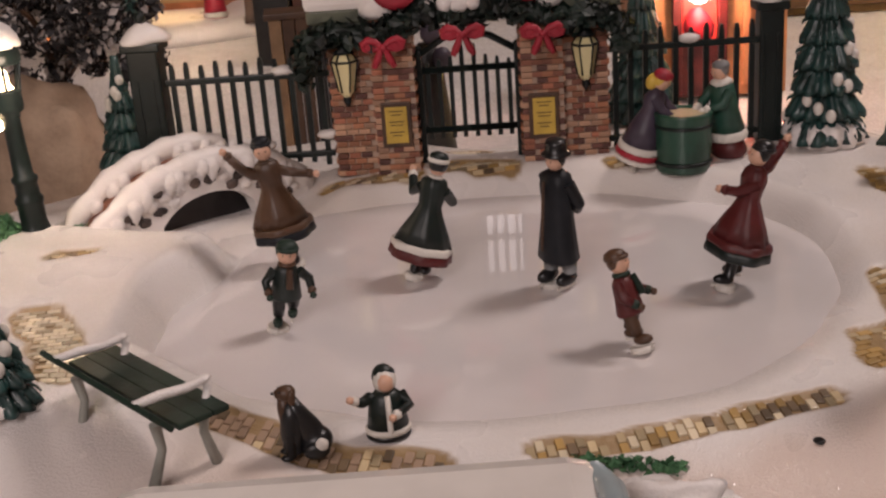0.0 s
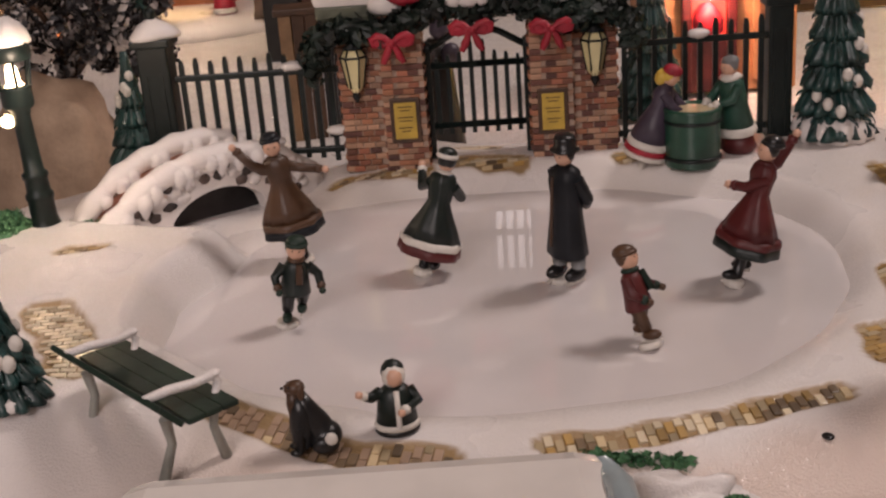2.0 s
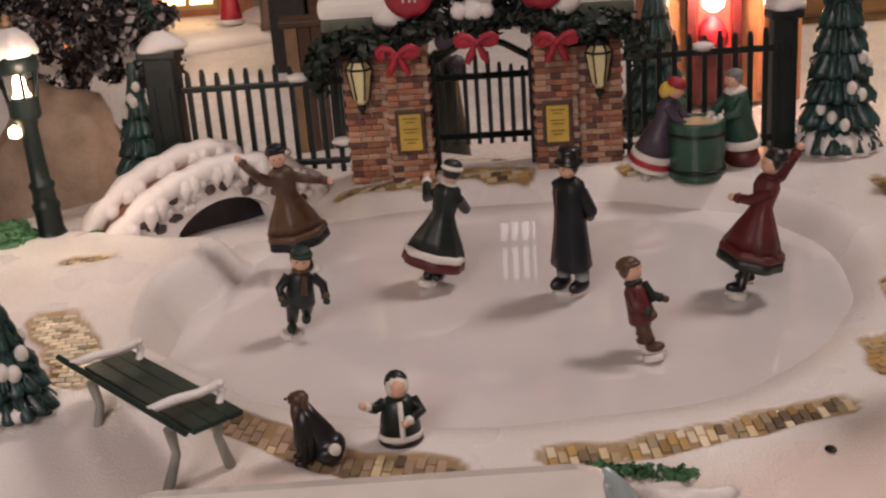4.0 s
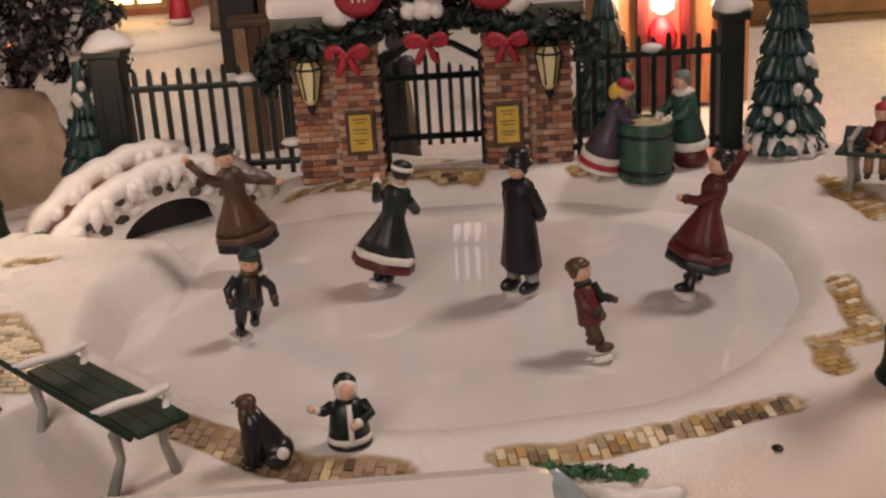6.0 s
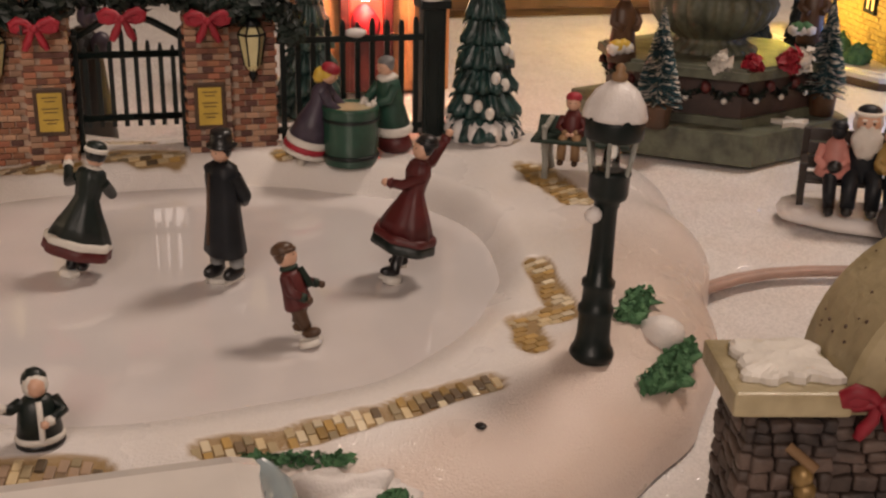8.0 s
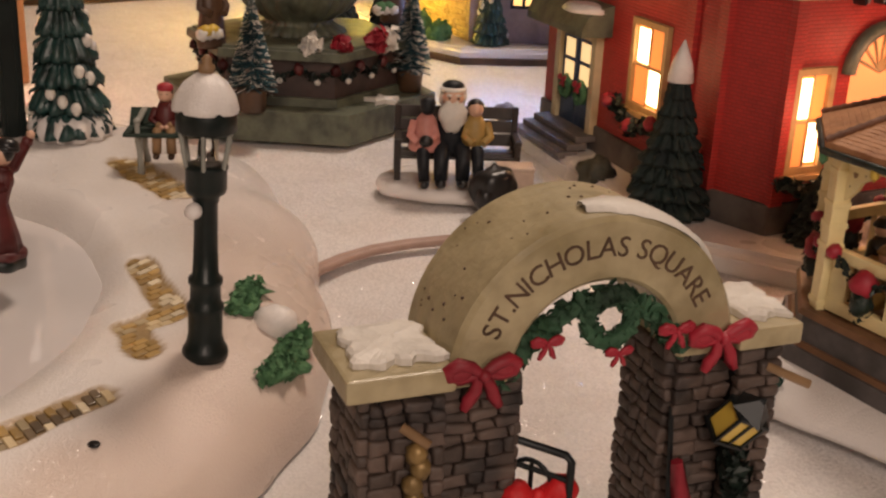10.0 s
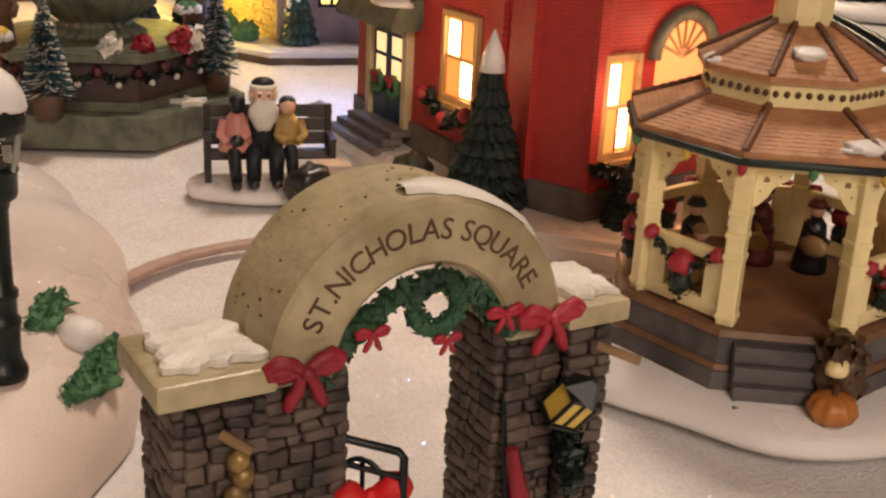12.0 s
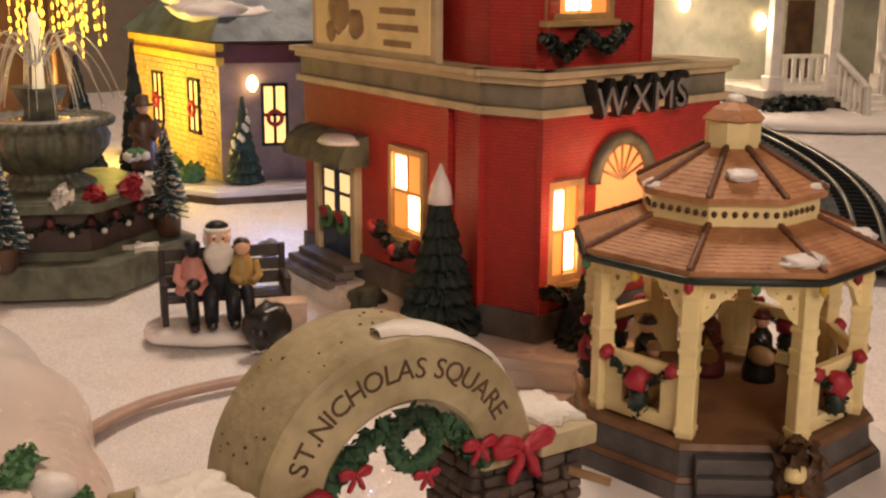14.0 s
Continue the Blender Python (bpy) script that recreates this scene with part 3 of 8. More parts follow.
# ---- footbridge ----
def footbridge():
    ax, ay, bx, by = -19.6, 13.4, -11.0, 22.6
    ln, ang = math.hypot(bx - ax, by - ay), math.degrees(math.atan2(by - ay, bx - ax))
    b = thing("footbridge", ((ax + bx) / 2, (ay + by) / 2, 3.1), ang, "little arched footbridge of dark stones under thick snow", "bridge")
    H = ln / 2

    def top(x):
        return 0.75 + 2.7 * max(0.0, 1 - (x / (H + 0.6)) ** 2) ** 0.9

    for side, shift in ((-2.4, -1.2), (1.7, 0.0)):
        bm = BM()
        n = 28
        loops = []
        for k in range(n + 1):
            x = -H - 0.6 + (2 * H + 1.2) * k / n
            zt = top(x) + 0.35
            zb = -0.4 if abs(x) > 3.4 else 2.3 * math.sqrt(max(0, 1 - (x / 3.45) ** 2)) - 0.2
            zb = max(zb, -0.4)
            loops.append([bm.verts.new((x, side + s * 0.42, z)) for s, z in ((-1, zb), (1, zb), (1, zt), (-1, zt))])
        for p, q in zip(loops, loops[1:]):
            for k in range(4):
                bm.faces.new((p[k], p[(k + 1) % 4], q[(k + 1) % 4], q[k]))
        bm.faces.new(loops[0]); bm.faces.new(loops[-1][::-1])
        bmesh.ops.recalc_face_normals(bm, faces=bm.faces)
        wall = part("parapet", bm, SNOW, b, "white snow-covered parapet")
        wall.location.x = shift * C
        bm = BM()
        pts = [(-H - 1.0 + (2 * H + 2.0) * k / 24, side, top(-H - 1.0 + (2 * H + 2.0) * k / 24) + 0.38 - (0.5 if k in (0, 24) else 0)) for k in range(25)]
        tube(bm, pts, [0.4] + [0.66 + 0.09 * math.sin(2.1 * k) + 0.05 * math.sin(5.3 * k) for k in range(23)] + [0.4], 12)
        part("snow_ridge", bm, SNOW, wall, "rounded ridge of white snow")
        for k in range(12):
            x = -H + 2 * H * (k + 0.5 + 0.3 * math.sin(2.7 * k)) / 12
            zc, ln_ = top(x) + 0.3, 0.18 + 0.5 * abs(math.sin(k * 1.9))
            bm = BM()
            tube(bm, [(x, side - 0.1, zc + 0.2), (x + 0.05, side - 0.38, zc), (x, side - 0.54, zc - 0.35), (x - 0.04, side - 0.56, zc - 0.4 - 0.6 * ln_), (x - 0.04, side - 0.54, zc - 0.4 - ln_)], [0.24, 0.5, 0.44, 0.2, 0.06], 10)
            part("snow_drip", bm, SNOW, wall)
        rnd = random.Random(7)
        for row in range(3):
            for k in range(13):
                x = -H + 0.4 + 2 * (H - 0.4) * (k + 0.5 * (row % 2)) / 12.5
                zt = top(x) - 0.1 - 0.5 * row
                if zt < 0.1 or (abs(x) < 3.3 and zt < 2.45 * math.sqrt(max(0, 1 - (x / 3.45) ** 2)) + 0.05):
                    continue
                bm = BM()
                ball(bm, (x, side - 0.42, zt), (0.34 + 0.1 * rnd.random(), 0.17, 0.26 + 0.05 * rnd.random()), 0, 2, 0.35)
                part("stone", bm, STONE if rnd.random() < 0.62 else SNOW, wall)
    bm = BM()
    n = 24
    for k in range(n):
        x0, x1 = -H - 0.6 + (2 * H + 1.2) * k / n, -H - 0.6 + (2 * H + 1.2) * (k + 1) / n
        v = [bm.verts.new(p) for p in ((x0, -2.0, top(x0)), (x1, -2.0, top(x1)), (x1, 1.3, top(x1)), (x0, 1.3, top(x0)), (x0, -2.0, top(x0) - 0.35), (x1, -2.0, top(x1) - 0.35), (x1, 1.3, top(x1) - 0.35), (x0, 1.3, top(x0) - 0.35))]
        for f in ((0, 1, 2, 3), (7, 6, 5, 4), (0, 4, 5, 1), (3, 2, 6, 7)):
            bm.faces.new([v[i] for i in f])
    part("deck", bm, BRICK, b, "worn red brick deck")
    # Dark block closing the arch; its colour stands in for the shade there.
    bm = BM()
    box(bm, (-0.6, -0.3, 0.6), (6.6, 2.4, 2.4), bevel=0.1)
    part("arch_shade_block", bm, mat("arch_shade_dark", (0.035, 0.03, 0.03), 0.7, 0.3, 200, 0.3), b, "dark block with the shade under the arch put into its colour")


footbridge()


# ---- lamps ----
def street_lamp(at, lean, lit, label):
    p = thing("street_lamp", at, 0, label, "street lamp", "village street lamps", lean)
    bm = BM()
    lathe(bm, [(0.86, 0), (0.9, 0.25), (0.84, 0.45), (0.74, 0.6), (0.66, 1.0), (0.66, 1.9), (0.72, 2.0), (0.72, 2.2), (0.6, 2.35), (0.58, 3.0), (0.66, 3.1), (0.66, 3.3), (0.5, 3.45), (0.46, 4.6), (0.44, 6.3), (0.5, 6.4), (0.5, 6.55), (0.72, 6.7), (0.78, 6.9), (0.78, 7.6), (0.82, 7.65), (0.82, 7.75), (0.3, 7.8)], 24)
    part("post", bm, GREEN_PAINT, p, "dark green turned post")
    bm = BM()
    ball(bm, (-0.62, -0.3, 6.1), 0.34, 0, 2, 0.2)
    # On the lit lamp this clump is given the bulb's own glow.
    part("snow_clump", bm, WARM if lit else SNOW, p)
    bm = BM()
    lathe(bm, [(0.5, 7.76), (0.34, 8.0), (0.3, 8.6), (0.16, 8.9), (0.05, 9.0)], 12)
    part("bulb", bm, WARM if lit else CLEAR, p, "clear glass bulb")
    for k in range(6):
        a = 2 * math.pi * k / 6
        bm = BM()
        tube(bm, [(0.78 * math.cos(a), 0.78 * math.sin(a), 7.7), (1.02 * math.cos(a), 1.02 * math.sin(a), 9.1)], 0.08, 6)
        part("cage_bar", bm, METAL if not lit else GREEN_PAINT, p)
    bm = BM()
    lathe(bm, [(1.0, 9.0), (1.12, 9.1), (1.12, 9.85), (1.0, 10.0), (0.6, 10.3), (0.1, 10.4)], 24)
    part("hood", bm, GREEN_PAINT, p)
    bm = BM()
    lathe(bm, [(1.16, 9.8), (1.2, 9.95), (1.08, 10.4), (0.8, 10.85), (0.4, 11.15), (0.2, 11.2)], 28, wave=lambda a, z: 0.05 * math.sin(5 * a) + 0.03 * math.sin(9 * a))
    part("snow_cap", bm, SNOW, p, "dome of white snow")
    bm = BM()
    lathe(bm, [(0.22, 11.1), (0.3, 11.3), (0.3, 11.45), (0.16, 11.55), (0.2, 11.7), (0.05, 11.85)], 12)
    part("finial", bm, TAN, p, "small brass-brown finial")
    return p


unlit = street_lamp((16.8, -7.2, gz(16.8, -7.2) - 0.1), (0, 2), False, "unlit dark green street lamp with a snow dome")
unlit.scale = (0.95, 0.95, 0.95)
street_lamp((-22.1, 11.1, 4.5), (0, -2), True, "lit dark green street lamp with a blue-black hood")
bulb("street_lamp_glow", (-20.3, 8.2, 12.6), 1.0, 0.2, (1.0, 0.74, 0.48))


# ---- fir trees ----
def fir(at, h, r, tiers, label, seed, balls=True, snow=True, group="glazed fir trees", tip=False, turn=0, green=None):
    t = thing("fir_tree", at, turn, label, "fir tree", group)
    bm = BM()
    rnd = random.Random(seed)
    for k in range(tiers):
        u = k / tiers
        z0 = h * (0.06 + 0.90 * u)
        rr = r * (1 - u) ** 0.9 + 0.12
        dz = h / tiers
        ph = rnd.random() * 6
        n = max(7, int(15 * (1 - 0.45 * u)))
        lathe(bm, [(rr * 0.62, z0 + 0.05 * dz), (rr, z0 - 0.22 * dz), (rr * 0.98, z0 + 0.02 * dz), (rr * 0.80, z0 + 0.35 * dz), (rr * 0.56, z0 + 0.85 * dz), (rr * 0.40, z0 + 1.5 * dz)], n * 6,
              wave=lambda a, z, n=n, ph=ph: 0.26 * (abs(math.sin((n * a + ph) / 2)) ** 0.7 - 0.65) + 0.06 * math.sin(3 * a + ph) + 0.10 * noise.noise(Vector((3 * math.cos(a), 3 * math.sin(a), ph + 2.5 * z))))
    ndl = random.Random(seed + 50)
    for k in range(int(tiers * 34)):
        u = ndl.random() ** 1.3 * 0.92
        a = ndl.random() * 6.283
        rr = (r * (1 - u) ** 0.9 + 0.12) * (0.86 + 0.2 * ndl.random())
        z = h * (0.05 + 0.92 * u)
        c_, s_ = math.cos(a), math.sin(a)
        tube(bm, [(rr * 0.7 * c_, rr * 0.7 * s_, z + 0.3), (rr * c_, rr * s_, z + 0.05), (rr * 1.05 * c_, rr * 1.05 * s_, z - 0.14)], [0.035 * r + 0.05, 0.03 * r + 0.03, 0.03], 4)
    tk = BM()
    lathe(tk, [(r * 0.3, 0), (r * 0.24, 0.02 * h), (r * 0.2, h * 0.2)], 10)
    part("trunk", tk, BROWN, t, "short brown trunk")
    part("crown", bm, green or FIR, t, "dark green crown in scalloped tiers")
    if balls:
        for k in range(int(tiers * 2.4)):
            u = ((k * 0.37) % 1) * 0.85 + 0.06
            a = k * 2.4 + seed
            rr = r * (1 - u) ** 0.9 + 0.05
            bm = BM()
            ball(bm, (rr * math.cos(a), rr * math.sin(a), h * (0.08 + 0.9 * u)), (0.06 * r + 0.16, 0.06 * r + 0.16, 0.07 * r + 0.24), 0, 2)
            part("bauble", bm, FUR, t, "round white bauble")
    if snow:
        bm = BM()
        lathe(bm, [(r * 0.7, 0), (r * 1.0, 0.02 * h), (r * 1.04, 0.06 * h), (r * 0.95, 0.1 * h), (r * 0.7, 0.12 * h)], 72, wave=lambda a, z: 0.07 * math.sin(11 * a) + 0.08 * noise.noise(Vector((4 * math.cos(a), 4 * math.sin(a), z))))
        part("snow_skirt", bm, SNOW, t, "skirt of white snow")
    if tip:
        bm = BM()
        lathe(bm, [(r * 0.34, h * 0.84), (r * 0.26, h * 0.95), (0.05, h * 1.09)], 14)
        part("snow_tip", bm, SNOW, t, "white snow tip")
    return t


fir((20.4, 19.8, gz(20.4, 19.8) - 0.2), 13.6, 2.1, 9, "tall glazed fir tree with white baubles", 3)
fir((-20.6, 23.6, 3.6), 7.6, 1.8, 6, "small glazed fir tree with white baubles", 5, snow=False)
fir((-16.9, -8.4, gz(-16.9, -8.4) - 0.1), 4.4, 1.5, 5, "small dark fir at the edge of the bank", 9)


def bench(at, turn, width, label, arms=SNOW):
    b = thing("park_bench", at, turn, label, "bench", "park benches")
    for k in range(3):
        bm = BM()
        box(bm, (0, -0.9 + 0.62 * k, 1.95), (width, 0.6, 0.2), bevel=0.05)
        part("seat_slat", bm, COAT_GREEN, b, "dark green seat board")
    for k in range(2):
        bm = BM()
        box(bm, (0, 1.0 + 0.36 * k, 2.15 + 0.4 * k), (width, 0.2, 0.56), bevel=0.06, rx=-40)
        part("back_slat", bm, COAT_GREEN, b, "dark green back board")
    for a in (-1, 1):
        x = a * width * 0.36
        for y0, y1 in ((-0.9, -1.15), (0.9, 1.2)):
            bm = BM()
            tube(bm, [(x, y0, 1.85), (x * 0.98, y0 * 0.85, 0.9), (x * 0.93, y1, -0.4)], [0.2, 0.15, 0.2], 9)
            part("leg", bm, METAL, b, "pale grey iron leg")
        bm = BM()
        tube(bm, [(x, -0.95, 1.95), (x, -1.12, 2.4), (x, -0.95, 2.68), (x, -0.3, 2.62), (x, 0.6, 2.72), (x, 1.5, 2.72)], [0.13, 0.14, 0.18, 0.16, 0.17, 0.14], 9)
        ball(bm, (x, -1.0, 2.7), (0.2, 0.26, 0.15), 0, 2, 0.2)
        part("armrest", bm, arms, b, "pale curved armrest")
    return b


bench((-11.05, -10.4, 4.0), 134, 7.4, "green slatted bench with snowy armrests facing the ice")
bench((23.6, 11.9, 4.5), -30, 5.2, "small green bench on the snow bank", METAL)


# ---- painted figurines: one mesh each ----
def figurine(name, at, turn, label, category, group, mats, build, lean=(0, 0), size=1.0):
    bm = BM()
    build(bm)
    bmesh.ops.scale(bm, vec=(size, size, size), verts=bm.verts)
    ob = part(name, bm, mats)
    ob.matrix_world = pose(at[0] * C, at[1] * C, at[2] * C, lean[0], lean[1], turn)
    return tagged(ob, label, category, group)


def head(bm, x, y, z, r=0.44, skin=1, hair=3):
    ball(bm, (x, y, z), (r, r * 1.02, r * 1.12), skin, 2)
    ball(bm, (x, y + 0.14 * r, z + 0.16 * r), (r * 1.06, r * 1.0, r * 1.06), hair, 2)
    ball(bm, (x, y - r * 1.0, z - 0.05 * r), (0.1 * r, 0.14 * r, 0.14 * r), skin, 1)
    for a in (-1, 1):
        ball(bm, (x + 0.36 * r * a, y - 0.93 * r, z + 0.14 * r), (0.11 * r, 0.06 * r, 0.09 * r), hair, 1)


def skates(bm, xs_, boot=3, disc=4, spread=0.0, base=True):
    for k, x in enumerate(xs_):
        y = (0.5 if k else -0.3) * spread
        z = 0.35 + (0.35 * spread if k else 0)
        ball(bm, (x, y - 0.15, z + 0.15), (0.26, 0.5, 0.24), boot, 2)
        tube(bm, [(x, y + 0.05, z + 0.1), (x * 0.8, y * 0.6, 1.3), (x * 0.7, 0, 2.2)], [0.24, 0.27, 0.34], 8, boot)
        box(bm, (x, y - 0.15, z - 0.12), (0.08, 0.95, 0.14), disc)
    if base:
        lathe(bm, [(0.42, 0), (0.46, 0.06), (0.44, 0.3), (0.3, 0.34)], 16, (xs_[0], -0.3 * spread, 0), disc)


def gown(hem, scallop=0.05, flare=1.5, lean_=0.0):
    def build(bm, coat=0, hemm=2, under=5):
        lathe(bm, [(flare * 0.9, hem - 0.1), (flare * 1.06, hem), (flare * 1.02, hem + 0.45)], 32, (0, 0, 0), under, 0.85, wave=lambda a, z: scallop * math.cos(7 * a))
        lathe(bm, [(flare * 1.02, hem + 0.4), (flare * 1.05, hem + 0.5), (flare * 1.0, hem + 0.72), (flare * 0.94, hem + 0.75)], 32, (0, 0, 0), hemm, 0.85, wave=lambda a, z: scallop * math.cos(7 * a))
        lathe(bm, [(flare * 0.96, hem + 0.7), (flare * 0.78, hem + 1.3), (flare * 0.52, hem + 2.0), (0.52, hem + 2.5), (0.56, hem + 2.9), (0.66, hem + 3.4), (0.56, hem + 3.75), (0.28, hem + 3.95)], 32, (0, 0, 0), coat, 0.8, wave=lambda a, z: 0.045 * math.cos(9 * a + z) + 0.02 * math.cos(4 * a))
        ball(bm, (0, 0, hem + 3.85), (0.42, 0.36, 0.16), hemm, 2, 0.2)
    return build


def arm(bm, a, b, c, cloth=0, hand=1, cuff=2, r=0.24):
    tube(bm, [a, b, c], [r * 1.15, r, r * 0.85], 8, cloth)
    d = (Vector(c) - Vector(b)).normalized()
    ball(bm, Vector(c), r * 1.1, cuff, 1)
    ball(bm, Vector(c) + d * r * 1.3, r * 0.85, hand, 1)


def lady(bm, arms, hat=0, flare=1.45, hem=1.7, spread=0.8):
    gown(hem, flare=flare)(bm)
    skates(bm, (0.15, -0.45), 3, 4, spread)
    z = hem + 4.4
    head(bm, 0, -0.05, z, 0.43)
    ball(bm, (0, 0.14, z + 0.42), (0.46, 0.46, 0.28), hat, 2)
    lathe(bm, [(0.48, z + 0.2), (0.52, z + 0.28), (0.48, z + 0.4)], 16, (0, 0.12, 0), 2 if hat == 0 else hat)
    for a in arms:
        arm(bm, *a)


SK = "skating figurines on the ice"
L_ARMS_UP = [((-0.55, 0, 5.0), (-1.1, -0.3, 5.5), (-1.6, -0.5, 6.4)), ((0.55, 0, 5.0), (1.1, -0.2, 4.8), (1.9, -0.4, 4.6))]
L_ARMS_FORE = [((-0.55, 0, 4.5), (-0.85, -0.6, 4.0), (-0.25, -1.1, 4.3)), ((0.55, 0, 4.5), (1.0, -0.4, 4.1), (1.3, -1.0, 4.7))]
L_ARMS_BACK = [((-0.5, 0.1, 5.0), (-0.75, 0.95, 5.35), (-0.6, 1.3, 6.5)), ((0.5, 0, 5.0), (0.2, -0.7, 4.5), (-0.3, -1.0, 4.4))]
figurine("skating_lady", (-8.7, 8.6, ICE_Z), 10, "brown-coated lady skater with arms spread wide", "figurine", SK, [BROWN, SKIN, BROWN, BLACK, FUR, NAVY], lambda bm: lady(bm, L_ARMS_UP, 5, 1.42), (4, -8))
figurine("skating_lady", (-2.6, 5.4, ICE_Z), 165, "dark green-coated lady skater trimmed with white fur", "figurine", SK, [DEEP_GREEN, SKIN, FUR, BLACK, FUR, WINE], lambda bm: lady(bm, L_ARMS_FORE, 0, 1.4, 1.2), (7, -14))
figurine("skating_lady", (11.2, 2.2, ICE_Z), -78, "wine-red lady skater raising one arm, dark hem", "figurine", SK, [WINE, SKIN, WINE, BLACK, FUR, DEEP_GREEN], lambda bm: lady(bm, L_ARMS_BACK, 3, 1.5), (-11, 4))


def gentleman(bm):
    lathe(bm, [(0.95, 1.5), (1.02, 1.6), (0.92, 2.4), (0.78, 3.6), (0.76, 4.2), (0.82, 5.0), (0.7, 5.5), (0.3, 5.75)], 28, (0, 0, 0), 0, 0.8, wave=lambda a, z: 0.03 * math.cos(8 * a))
    for k, (x, y) in enumerate(((-0.42, -0.1), (0.42, 0.25))):
        tube(bm, [(x, y, 0.9), (x, y * 0.5, 1.9)], [0.33, 0.42], 10, 5)
        ball(bm, (x, y - 0.2, 0.6), (0.3, 0.62, 0.34), 3, 2)
        box(bm, (x, y - 0.2, 0.22), (0.09, 1.1, 0.16), 4)
    lathe(bm, [(0.5, 0), (0.55, 0.06), (0.5, 0.28)], 16, (-0.42, -0.1, 0), 4)
    head(bm, 0, -0.05, 6.15, 0.42)
    lathe(bm, [(0.62, 6.4), (0.64, 6.46), (0.48, 6.52), (0.46, 6.9), (0.42, 7.05), (0.1, 7.1)], 20, (0, 0.02, 0), 3)
    tube(bm, [(0, -0.74, 5.4), (0.02, -0.86, 4.2), (0.03, -0.98, 2.2)], 0.07, 5, 2)
    for a in (-1, 1):
        tube(bm, [(0.72 * a, 0, 5.25), (0.98 * a, 0.35, 4.3), (0.35 * a, 0.85, 3.7)], [0.3, 0.27, 0.22], 8, 0)
    ball(bm, (0, 0.9, 3.65), (0.35, 0.2, 0.2), 1, 1)


figurine("skating_gentleman", (4.0, 3.5, ICE_Z), -52, "gentleman skater in long charcoal coat and hat", "figurine", SK, [NAVY, SKIN, BROWN, BLACK, FUR, GREY], gentleman, (4, 5))


def child(bm, cap=3, scarf=2, stride=0.6):
    lathe(bm, [(0.62, 1.5), (0.68, 1.6), (0.58, 2.2), (0.52, 2.8), (0.3, 3.1)], 22, (0, 0, 0), 0, 0.8)
    for k, (x, y) in enumerate(((-0.28, -0.3 * stride), (0.3, 0.7 * stride))):
        z = 0.5 + 0.3 * k * stride
        tube(bm, [(x, 0, 1.7), (x, y * 0.5, 1.2), (x, y, z + 0.2)], [0.33, 0.28, 0.22], 8, 5)
        ball(bm, (x, y - 0.15, z), (0.22, 0.42, 0.22), 3, 2)
        box(bm, (x, y - 0.15, z - 0.25), (0.07, 0.8, 0.12), 4)
    lathe(bm, [(0.44, 0), (0.48, 0.05), (0.44, 0.26)], 16, (-0.28, -0.3 * stride, 0), 4)
    head(bm, 0, -0.05, 3.55, 0.42, 1, cap)
    ball(bm, (0, 0.04, 3.85), (0.47, 0.47, 0.3), cap, 2)
    lathe(bm, [(0.48, 3.72), (0.5, 3.8), (0.46, 3.88)], 16, (0, 0, 0), cap)
    ball(bm, (0, -0.02, 3.1), (0.4, 0.38, 0.16), scarf, 2)
    arm(bm, (-0.5, 0, 2.8), (-0.85, -0.25, 2.3), (-0.7, -0.6, 2.0), 0, 3, 2, 0.2)
    arm(bm, (0.5, 0, 2.8), (0.95, 0.1, 2.4), (1.1, -0.4, 2.1), 0, 3, 2, 0.2)
    tube(bm, [(0.15, -0.4, 3.0), (0.2, -0.62, 2.2)], [0.14, 0.16], 6, scarf)


figurine("skating_child", (6.6, -3.6, ICE_Z), 60, "child skater in wine coat and brown cap", "figurine", SK, [WINE, SKIN, COAT_GREEN, BROWN, FUR, BROWN], child, (-17, 4))
figurine("skating_child", (-8.0, 0.6, ICE_Z), 5, "child skater in dark green coat and cap", "figurine", SK, [DEEP_GREEN, SKIN, BROWN, COAT_GREEN, FUR, BLACK], child, (5, 8))


def small_child(bm):
    lathe(bm, [(0.72, 0), (0.78, 0.08), (0.74, 0.22)], 24, (0, 0, 0), 3, 0.85)
    lathe(bm, [(0.76, 0.2), (0.8, 0.3), (0.74, 0.42)], 24, (0, 0, 0), 2, 0.85)
    lathe(bm, [(0.72, 0.4), (0.64, 1.0), (0.56, 1.5), (0.3, 1.75)], 24, (0, 0, 0), 0, 0.85)
    tube(bm, [(0, -0.62, 0.35), (0, -0.58, 1.0), (0, -0.42, 1.65)], 0.1, 6, 2)
    ball(bm, (0, -0.02, 2.05), (0.42, 0.4, 0.44), 2, 2)
    ball(bm, (0, -0.14, 2.05), (0.32, 0.36, 0.36), 1, 2)
    ball(bm, (0, 0.12, 2.16), (0.42, 0.4, 0.44), 0, 2)
    arm(bm, (-0.5, 0, 1.5), (-0.85, -0.25, 1.45), (-1.1, -0.45, 1.65), 0, 1, 2, 0.18)
    arm(bm, (0.5, 0, 1.5), (0.72, -0.35, 1.2), (0.25, -0.75, 1.1), 0, 1, 2, 0.18)


figurine("child_doll", (-2.9, -9.9, gz(-2.9, -9.9)), 12, "small child figurine in green hooded coat with white trim", "figurine", "figurines on the bank", [DEEP_GREEN, SKIN, FUR, BLACK], small_child)


